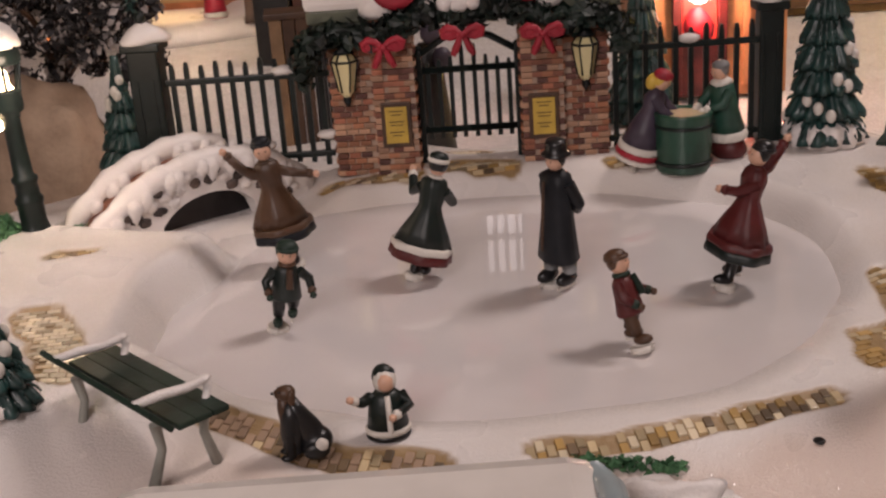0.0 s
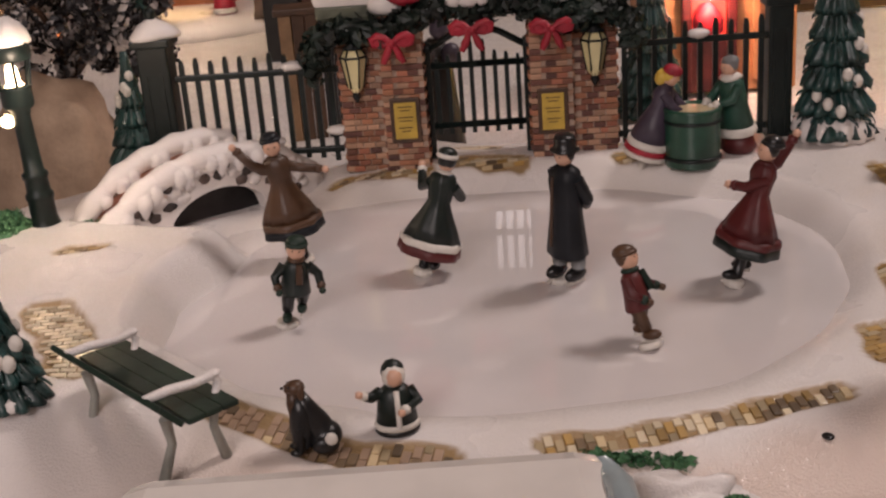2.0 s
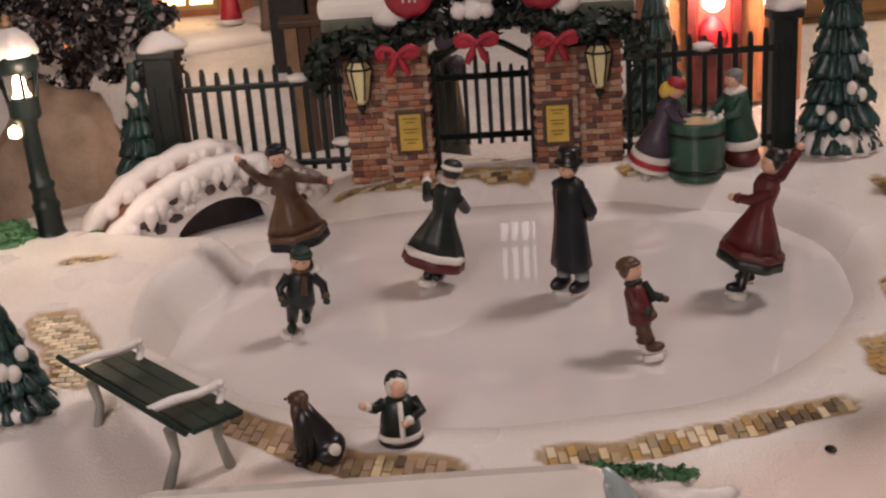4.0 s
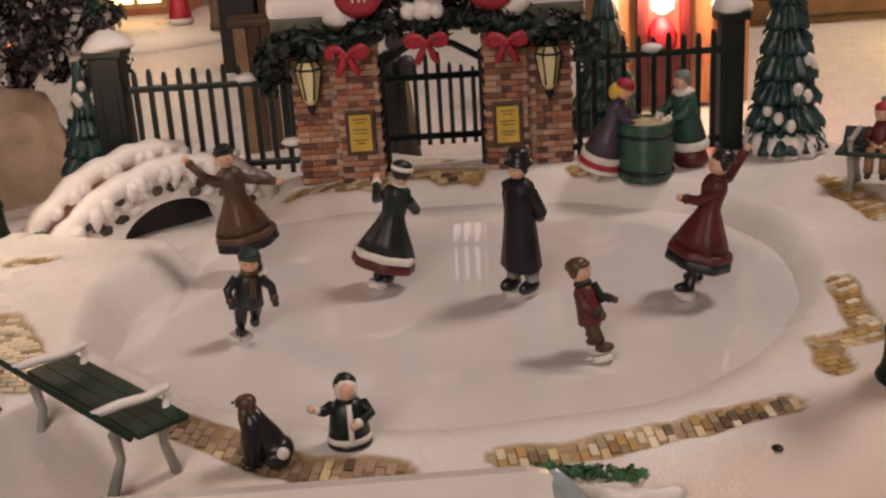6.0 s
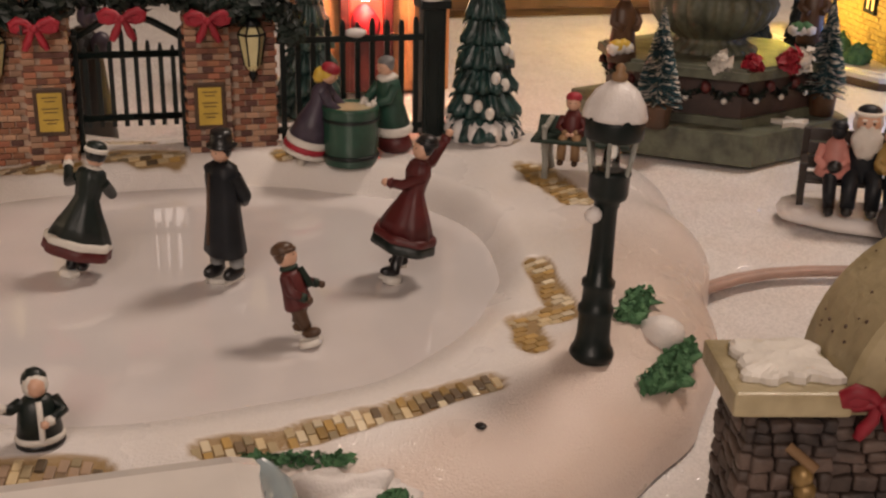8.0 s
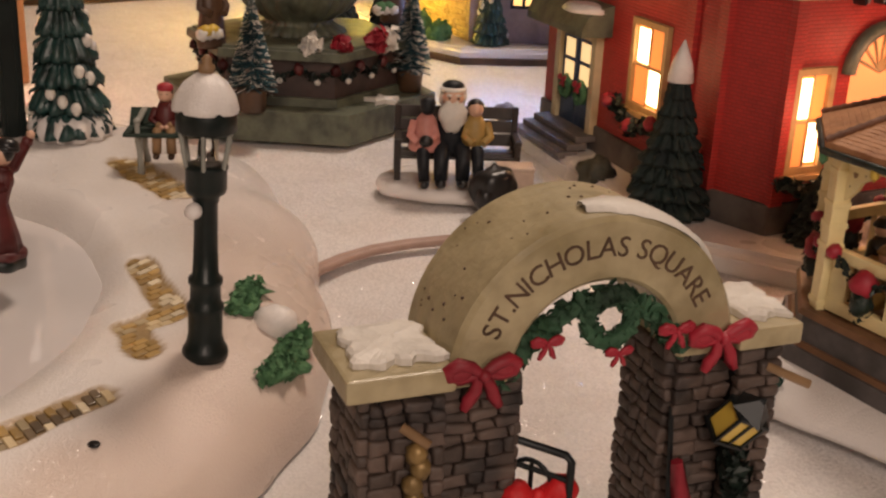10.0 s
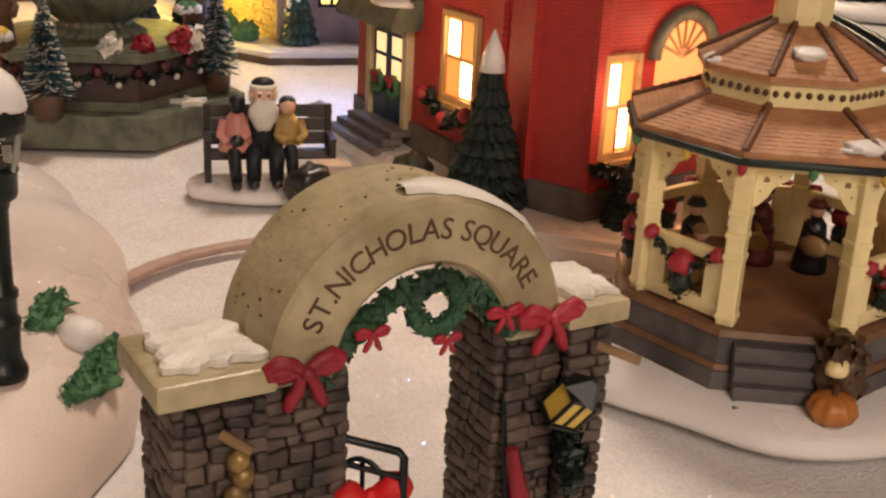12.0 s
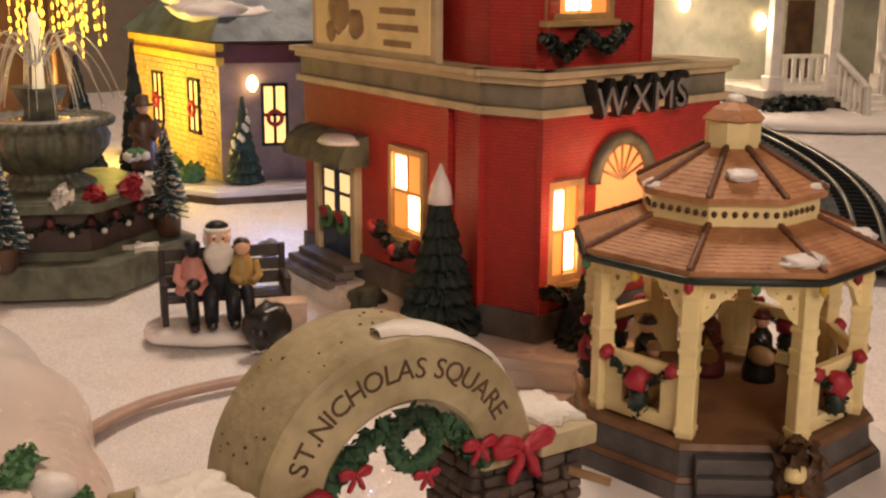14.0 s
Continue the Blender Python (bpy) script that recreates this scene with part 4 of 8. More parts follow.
def puppy(bm):
    # sitting upright, nose lifted
    tube(bm, [(-0.42, 0, 0.2), (-0.4, 0, 0.9), (-0.36, 0, 1.6), (-0.42, 0, 2.2)], [0.34, 0.46, 0.43, 0.28], 12, 0)
    tube(bm, [(0.4, 0, 0.5), (0.15, 0, 1.1), (-0.2, 0, 1.75), (-0.4, 0, 2.25)], [0.5, 0.46, 0.36, 0.26], 12, 0)
    tube(bm, [(-0.62, 0, 1.3), (-0.62, 0, 1.9), (-0.55, 0, 2.35)], [0.16, 0.24, 0.26], 10, 1)
    ball(bm, (0.4, 0, 0.52), (0.6, 0.58, 0.54), 0, 3)
    ball(bm, (-0.48, 0, 2.52), (0.36, 0.34, 0.3), 1, 2)
    tube(bm, [(-0.55, 0, 2.5), (-0.76, 0, 2.53), (-0.88, 0, 2.53)], [0.26, 0.2, 0.13], 10, 1)
    ball(bm, (-0.95, 0, 2.57), 0.07, 0, 1)
    for a in (-1, 1):
        ball(bm, (-0.32, 0.27 * a, 2.4), (0.15, 0.09, 0.3), 1, 2)
        ball(bm, (-0.72, 0.2 * a, 2.66), 0.055, 0, 1)
        tube(bm, [(-0.45, 0.26 * a, 1.1), (-0.55, 0.28 * a, 0.14)], [0.22, 0.18], 9, 0)
        ball(bm, (-0.68, 0.28 * a, 0.12), (0.26, 0.17, 0.14), 0, 2)
        ball(bm, (0.35, 0.5 * a, 0.36), (0.5, 0.22, 0.36), 0, 2)
    ball(bm, (0.55, -0.62, 0.62), (0.24, 0.12, 0.27), 2, 2)


figurine("puppy_statuette", (-5.6, -10.9, gz(-5.6, -10.9) + 0.05), 12, "black puppy statuette sitting on the brick path", "figurine", "figurines on the bank", [BLACK, BROWN, FUR], puppy, (0, 0), 0.93)


def barrel():
    x, y = 11.9, 16.6
    b = thing("green_barrel", (x, y, gz(x, y) - 0.15), 0, "dark green round barrel filled with pale snow", "barrel")
    bm = BM()
    lathe(bm, [(1.42, 0), (1.46, 0.1), (1.5, 1.5), (1.52, 2.9), (1.56, 3.0), (1.56, 3.2), (1.36, 3.22), (1.34, 2.9)], 36)
    part("body", bm, mat("barrel_green", (0.012, 0.060, 0.036), 0.4, 0.2, 250, 0.2, coat=0.2), b)
    for z in (0.5, 2.5):
        bm = BM()
        lathe(bm, [(1.48, z - 0.12), (1.58, z - 0.08), (1.58, z + 0.08), (1.48, z + 0.12)], 36)
        part("hoop", bm, GREEN_PAINT, b)
    bm = BM()
    lathe(bm, [(1.4, 2.9), (1.32, 3.06), (0.8, 3.16), (0.1, 3.2)], 30, wave=lambda a, z: 0.02 * math.sin(5 * a))
    part("filling", bm, CAP_STONE, b, "pale sand-coloured filling")


barrel()
FW = "figurines warming at the barrel"


def warm_lady(bm):
    lathe(bm, [(0.9, 0.5), (1.5, 0.7), (1.55, 1.0)], 28, (0, 0, 0), 2, 0.85)
    lathe(bm, [(1.55, 0.95), (1.45, 1.35)], 28, (0, 0, 0), 5, 0.85)
    lathe(bm, [(1.47, 1.3), (1.45, 1.6), (1.3, 1.7)], 28, (0, 0, 0), 2, 0.85)
    lathe(bm, [(1.36, 1.6), (1.05, 2.6), (0.6, 3.6), (0.68, 4.3), (0.3, 4.9)], 28, (0, 0, 0), 0, 0.85)
    for x in (-0.3, 0.3):
        tube(bm, [(x, 0, 0), (x, 0, 0.8)], 0.24, 8, 2)
    head(bm, 0, -0.1, 5.25, 0.46, 1, 4)
    ball(bm, (0.0, 0.35, 5.1), (0.45, 0.4, 0.5), 4, 2)
    ball(bm, (0, -0.1, 5.62), (0.55, 0.55, 0.35), 5, 2)
    for a in (-1, 1):
        arm(bm, (0.55 * a, -0.1, 4.4), (0.75 * a, -0.7, 3.9), (0.5 * a, -1.5, 3.6), 0, 2, 2, 0.26)


figurine("warming_lady", (9.3, 17.6, gz(9.3, 17.6)), 70, "lady figurine in plum coat and red hat", "figurine", FW, [PLUM, SKIN, FUR, BLACK, YELLOW, RED], warm_lady, (17, 0))


def warm_man(bm):
    lathe(bm, [(0.7, 0), (1.1, 0.4), (0.9, 1.2)], 24, (0, 0, 0), 3, 0.85)
    lathe(bm, [(1.15, 1.2), (1.25, 1.4), (1.15, 1.7)], 26, (0, 0, 0), 2, 0.85)
    lathe(bm, [(1.1, 1.6), (0.85, 2.8), (0.78, 3.6), (0.7, 4.2), (0.3, 4.5)], 26, (0, 0, 0), 0, 0.85)
    ball(bm, (0, 0, 4.4), (0.62, 0.6, 0.3), 2, 2, 0.2)
    head(bm, 0, -0.05, 5.0, 0.46, 1, 5)
    ball(bm, (0, 0.05, 5.3), (0.5, 0.5, 0.3), 5, 2)
    for a in (-1, 1):
        arm(bm, (0.7 * a, -0.1, 4.0), (0.85 * a, -0.7, 3.4), (0.45 * a, -1.4, 3.3), 0, 2, 2, 0.26)
    tube(bm, [(-0.5, -1.3, 0.3), (-0.9, -1.0, 0.9)], [0.2, 0.35], 8, 2)


figurine("warming_man", (14.7, 17.8, gz(14.7, 17.8) - 0.1), -65, "man figurine in green coat with white fur trim", "figurine", FW, [mat("jacket_green", (0.02, 0.07, 0.048), 0.5, 0.25, 250, 0.2), SKIN, FUR, WINE, YELLOW, GREY], warm_man, (8, 0))


def seated_child(bm):
    lathe(bm, [(0.62, 1.9), (0.66, 2.1), (0.5, 3.0), (0.3, 3.4)], 20, (0, 0, 0), 0)
    head(bm, 0, -0.05, 3.8, 0.4, 1, 3)
    ball(bm, (0, 0, 4.1), (0.44, 0.44, 0.3), 4, 2)
    for a in (-1, 1):
        tube(bm, [(0.3 * a, -0.2, 2.1), (0.35 * a, -0.95, 2.05), (0.38 * a, -1.1, 0.9)], 0.25, 8, 2)
        ball(bm, (0.38 * a, -1.25, 0.8), (0.2, 0.4, 0.2), 3, 1)
        arm(bm, (0.5 * a, 0, 3.0), (0.7 * a, -0.4, 2.5), (0.3 * a, -0.7, 2.3), 0, 1, 2, 0.18)
    ball(bm, (-0.75, -0.6, 2.3), (0.5, 0.3, 0.16), 5, 1)


figurine("seated_child_doll", (23.2, 12.4, 4.55), -30, "child figurine in red cap seated on the bench", "figurine", "figurines on the bank", [WINE, SKIN, TAN, BROWN, RED, COAT_GREEN], seated_child)


# ---- stone archway ----
def lettering(text, size, place, depth=0.06):
    """Letters of the built-in font as one bmesh, each set by place(k, advance) -> matrix in centimetres."""
    bm = BM()
    x = 0.0
    widths = []
    for ch in text:
        if ch == " ":
            widths.append((None, 0.35 * size))
            continue
        cu = bpy.data.curves.new("letter", "FONT")
        cu.body, cu.size, cu.extrude, cu.align_x, cu.resolution_u = ch, size, depth, "CENTER", 3
        ob = new("letter", cu)
        bpy.context.view_layer.update()
        me = bpy.data.meshes.new_from_object(ob.evaluated_get(bpy.context.evaluated_depsgraph_get()))
        w = max(ob.dimensions.x, 0.12 * size)
        bpy.data.objects.remove(ob)
        bpy.data.curves.remove(cu)
        widths.append((me, w + 0.12 * size))
    total = sum(w for _, w in widths)
    for me, w in widths:
        if me:
            n0 = len(bm.verts)
            bm.from_mesh(me)
            bm.verts.ensure_lookup_table()
            bmesh.ops.transform(bm, matrix=place(x + w / 2, total), verts=bm.verts[n0:])
            bpy.data.meshes.remove(me)
        x += w
    return bm


def stone_archway():
    g = thing("stone_archway", (20.0, -24.3, 0), -13, "dark stone archway with a tan arch, snow and red bows", "archway")
    rnd = random.Random(11)
    piers = ((-6.1, -4.15, -0.75, 1.7), (-4.2, -2.05, -0.35, 2.0), (2.4, 4.1, -0.35, 2.0), (4.05, 5.4, -0.75, 1.7))
    for n, (x0, x1, y0, y1) in enumerate(piers):
        bm = BM()
        box(bm, ((x0 + x1) / 2, (y0 + y1) / 2, 4.85), (x1 - x0 - 0.2, y1 - y0 - 0.2, 9.7))
        core = part("pier", bm, STONE_GAP, g, "pier of dark brown stones")
        sides = [("f", x0, x1, y0)]
        if n == 0:
            sides.append(("l", y0, y1, x0))
        if n == 2:
            sides.append(("l", y0, y1, x0))
        if n == 1:
            sides.append(("r", y0, y1, x1))
        for kind, a, b, fix in sides:
            z = 2.2
            j = 0
            while z < 9.5:
                h = 0.27 + 0.2 * rnd.random()
                p = a
                while p < b - 0.05:
                    w = min(0.34 + 0.62 * rnd.random(), b - p)
                    if b - p - w < 0.26:
                        w = b - p
                    bm = BM()
                    c = p + w / 2
                    d = 0.30 + 0.2 * rnd.random()
                    hh = h * (0.86 + 0.1 * rnd.random())
                    size = (w - 0.05, d, hh) if kind == "f" else (d, w - 0.05, hh)
                    at = (c, fix + 0.02, z + h / 2) if kind == "f" else (fix + (0.02 if kind == "l" else -0.02), c, z + h / 2)
                    tilt = rnd.uniform(-6, 6)
                    box(bm, at, size, bevel=0.085, ry=tilt if kind == "f" else 0, rx=tilt if kind != "f" else 0)
                    for v in bm.verts:
                        v.co += 0.07 * noise.noise_vector(v.co * 3.1)
                    for f in bm.faces:
                        f.smooth = True
                    part("stone", bm, STONE, core)
                    p += w
                z += h
                j += 1
    for x0, x1 in ((-6.7, -4.0), (3.85, 5.8)):
        bm = BM()
        box(bm, ((x0 + x1) / 2, 0.45, 10.0), (x1 - x0, 3.0, 0.6), bevel=0.1)
        cap = part("cap", bm, CAP_STONE, g, "tan stone slab cap")
        bm = BM()
        rings = []
        for lev, (inset, z) in enumerate(((1.0, 10.3), (1.0, 10.44), (0.9, 10.52), (0.55, 10.55), (0.2, 10.57))):
            ring = []
            for k in range(56):
                a = 2 * math.pi * k / 56
                q = min(1 / max(abs(math.cos(a)), abs(math.sin(a))), 1.3)
                q *= (0.88 + 0.2 * noise.noise(Vector((3 * math.cos(a), 3 * math.sin(a), x0))) + 0.07 * noise.noise(Vector((11 * math.cos(a), 11 * math.sin(a), x0)))) * inset
                px, py = (x0 + x1) / 2 + (x1 - x0) / 2 * q * math.cos(a) * 0.9 + 0.12, 0.5 + 1.28 * q * math.sin(a) * 0.95
                ring.append(bm.verts.new((px, py, z + (0.09 * noise.noise(Vector((px, py, x0)) * 2.2) if lev else 0))))
            rings.append(ring)
        for lo, hi in zip(rings, rings[1:]):
            for k in range(56):
                bm.faces.new((lo[k], lo[(k + 1) % 56], hi[(k + 1) % 56], hi[k]))
        bm.faces.new(rings[-1])
        part("snow_patch", bm, FUR, cap, "flaking patch of white snow")
    # arch ring
    cx, cz, r0, r1, y0, y1 = -0.05, 9.55, 2.35, 4.0, -0.6, 2.5
    bm = BM()
    loops = []
    N = 48
    for k in range(N + 1):
        a = math.pi * k / N
        c, s = -math.cos(a), math.sin(a)
        sec = [(r0, y0 + 0.08), (r0 + 0.1, y0), (r1 - 0.12, y0), (r1, y0 + 0.12), (r1, y1 - 0.1), (r1 - 0.1, y1), (r0 + 0.1, y1), (r0, y1 - 0.1)]
        loops.append([bm.verts.new((cx + r * c, y, cz + r * s)) for r, y in sec])
    for p, q in zip(loops, loops[1:]):
        for k in range(8):
            f = bm.faces.new((p[k], q[k], q[(k + 1) % 8], p[(k + 1) % 8]))
    bm.faces.new(loops[0]); bm.faces.new(loops[-1][::-1])
    bmesh.ops.recalc_face_normals(bm, faces=bm.faces)
    ring_ob = part("arch_ring", bm, CAP_STONE, g, "tan stone arch")

    def place(x, total):
        a = radians(180 - 22 - 131 * x / total)
        r = 3.0
        return Matrix.Translation((cx + r * math.cos(a), y0 - 0.01, cz + r * math.sin(a))) @ Matrix.Rotation(radians(90) - a, 4, "Y") @ Matrix.Rotation(radians(90), 4, "X")

    part("lettering", lettering("ST.NICHOLAS SQUARE", 0.74, place, 0.02), BROWN, ring_ob, "dark engraved letters")
    rp = random.Random(5)
    bm = BM()
    for _ in range(34):
        a, yy = radians(rp.uniform(55, 165)), rp.uniform(0.0, 2.1)
        ball(bm, (cx + r1 * math.cos(a), yy, cz + r1 * math.sin(a)), rp.uniform(0.025, 0.06), 0, 1)
    part("pits", bm, BROWN, ring_ob, "small dark pits in the stone")
    bm = BM()
    loops = []
    for k in range(17):
        a = radians(96 - 62 * k / 16)
        w = 0.75 * math.sin(math.pi * min(max(k / 16, 0.04), 0.96)) ** 0.5 + 0.06 * math.sin(k * 2.7)
        row = []
        for dy, h in ((-w, 0.02), (-w * 0.8, 0.16), (0, 0.2), (w * 0.8, 0.16), (w, 0.02)):
            row.append(bm.verts.new((cx + (r1 + h) * math.cos(a), 0.15 + dy, cz + (r1 + h) * math.sin(a))))
        loops.append(row)
    for p, q in zip(loops, loops[1:]):
        for k in range(4):
            bm.faces.new((p[k], p[k + 1], q[k + 1], q[k])).smooth = True
    part("snow_patch", bm, FUR, ring_ob, "long patch of white snow")
    for x, zb in ((-3.35, 10.0), (3.3, 10.1)):
        bm = BM()
        bow(bm, (x, -1.0, zb), 0.76)
        part("bow", bm, RED, g, "red ribbon bow")
    bm = BM()
    pts = [(cx - 2.5, -0.4, 9.6), (cx - 1.7, -0.4, 10.6), (cx - 0.6, -0.5, 11.3), (cx + 0.6, -0.5, 11.4), (cx + 1.7, -0.4, 10.7), (cx + 2.5, -0.4, 9.7)]
    leaves(bm, pts, 0.3, 420, 0.32, 0, 21)
    tube(bm, pts, 0.22, 7)
    WREATH_GREEN = mat("dark_wreath_green", (0.035, 0.10, 0.05), 0.75, 0.4, 400, 0.7)
    part("garland", bm, WREATH_GREEN, g, "green leafy garland")
    bm = BM()
    pts = [(cx + 0.15 + 0.62 * math.cos(a), -0.75, 11.0 + 0.66 * math.sin(a)) for a in [2 * math.pi * k / 20 for k in range(21)]]
    tube(bm, pts, 0.2, 8)
    leaves(bm, pts, 0.24, 420, 0.24, 0, 22)
    part("wreath", bm, WREATH_GREEN, g, "round green wreath")
    for x, z, s in ((-1.7, 10.6, 0.34), (0.3, 10.1, 0.3), (1.9, 10.5, 0.4)):
        bm = BM()
        bow(bm, (x, -1.0, z), s)
        part("small_bow", bm, RED, g, "small red bow")
    # hanging ornaments
    bm = BM()
    tube(bm, [(-5.3, -0.9, 8.9), (-4.75, -1.35, 8.55)], 0.13, 7)
    bracket = part("bracket", bm, TAN, g, "wooden bracket")
    gold = mat("old_gold", (0.42, 0.27, 0.10), 0.4, 0.3, 200, 0.4, metal=0.4)
    for k in range(5):
        bm = BM()
        ball(bm, (-5.0 + 0.12 * math.sin(k * 2), -1.2, 8.3 - 0.42 * k), (0.26, 0.24, 0.3), 0, 2, 0.3)
        part("bell", bm, gold, bracket, "small gold bell")
    bm = BM()
    tube(bm, [(4.9, -0.9, 9.1), (5.9, -1.5, 8.7)], 0.13, 7)
    part("bracket", bm, TAN, g, "wooden bracket")
    tilt = Matrix.Translation((3.85, -1.35, 7.8)) @ Matrix.Rotation(radians(24), 4, "Y") @ Matrix.Rotation(radians(28), 4, "X")
    bm = BM()
    box(bm, (0, 0, 0), (0.86, 0.7, 0.9), bevel=0.05)
    lant = part("lantern", bm, mat("lantern_yellow", (0.72, 0.50, 0.08), 0.35, 0.1, 200, 0.1, coat=0.3), g, "small yellow lantern hanging askew in a black frame")
    lant.matrix_basis = Matrix.Translation(tilt.translation * C) @ tilt.to_3x3().to_4x4()
    bm = BM()
    for x in (-0.44, 0, 0.44):
        for y in (-0.36, 0.36):
            box(bm, (x, y, 0), (0.1, 0.08, 1.0), bevel=0.02)
    for z in (-0.5, 0.5):
        box(bm, (0, 0, z), (1.02, 0.86, 0.12), bevel=0.03)
    lathe(bm, [(0.66, 0.55), (0.3, 0.85), (0.12, 1.0), (0.06, 1.1)], 4, (0, 0, 0), smooth=False)
    part("lantern_frame", bm, IRON, lant)
    bm = BM()
    leaves(bm, [(4.0, -1.1, 6.9), (4.4, -1.1, 5.2)], 0.38, 240, 0.3, 0, 8)
    part("sprig", bm, LEAF, g, "dark green sprig")
    # iron gate leaf, ajar
    bm = BM()
    ca, sa = math.cos(radians(-52)), math.sin(radians(-52))

    def q(u, z):
        return (-2.0 + u * ca, 0.9 + u * sa, z)

    tube(bm, [q(0, 7.25), q(2.05, 7.25), q(2.2, 7.1), q(2.2, 2.0), q(0, 2.0)], 0.11, 7)
    tube(bm, [q(0, 6.55), q(2.2, 6.55)], 0.08, 6)
    tube(bm, [q(0, 7.3), q(0, 2.0)], 0.11, 7)
    leaf = part("gate_leaf", bm, IRON, g, "black iron gate leaf standing ajar")
    for k in range(5):
        bm = BM()
        tube(bm, [q(0.35 + 0.4 * k, 2.0), q(0.35 + 0.4 * k, 5.2)], 0.06, 6)
        part("bar", bm, IRON, leaf)
    bm = BM()
    tube(bm, [q(1.1 + 0.62 * math.cos(a), 6.1 + 0.7 * math.sin(a)) for a in [2 * math.pi * k / 20 for k in range(21)]], 0.07, 6)
    tube(bm, [q(1.1, 6.8), q(1.1, 5.3)], 0.07, 6)
    part("scroll", bm, IRON, leaf)
    bm = BM()
    c = q(1.1, 6.0)
    for k in (-1, 1):
        ends = [(c[0] + 0.1 * k, c[1] - 0.3, c[2])]
        ends += [(c[0] + k * (0.32 + 0.2 * i), c[1] - 0.42 - 0.05 * i, c[2] + 0.16 * math.sin(1.2 * i)) for i in range(4)]
        tube(bm, ends, [0.14, 0.3, 0.42, 0.44, 0.3], 9)
        tube(bm, [(c[0] + 0.1 * k, c[1] - 0.35, c[2]), (c[0] + 0.3 * k, c[1] - 0.45, c[2] - 0.7), (c[0] + 0.5 * k, c[1] - 0.4, c[2] - 1.5)], [0.12, 0.22, 0.26], 7)
    ball(bm, (c[0], c[1] - 0.48, c[2]), (0.22, 0.2, 0.26), 0, 2)
    part("bow", bm, mat("bright_red_cloth", (0.62, 0.012, 0.016), 0.6, 0.15, 400, 0.4), leaf, "bright red bow")
    bm = BM()
    tube(bm, [(2.45, -0.4, 8.0), (2.4, -0.9, 5.0), (2.4, -0.9, 2.2)], 0.08, 6)
    tube(bm, [(2.5, -0.85, 6.6), (2.75, -1.0, 5.2), (2.6, -1.0, 4.4)], [0.18, 0.3, 0.14], 6, 1)
    part("gate_leaf", bm, [IRON, RED], g, "open black gate leaf with red ribbon")


stone_archway()


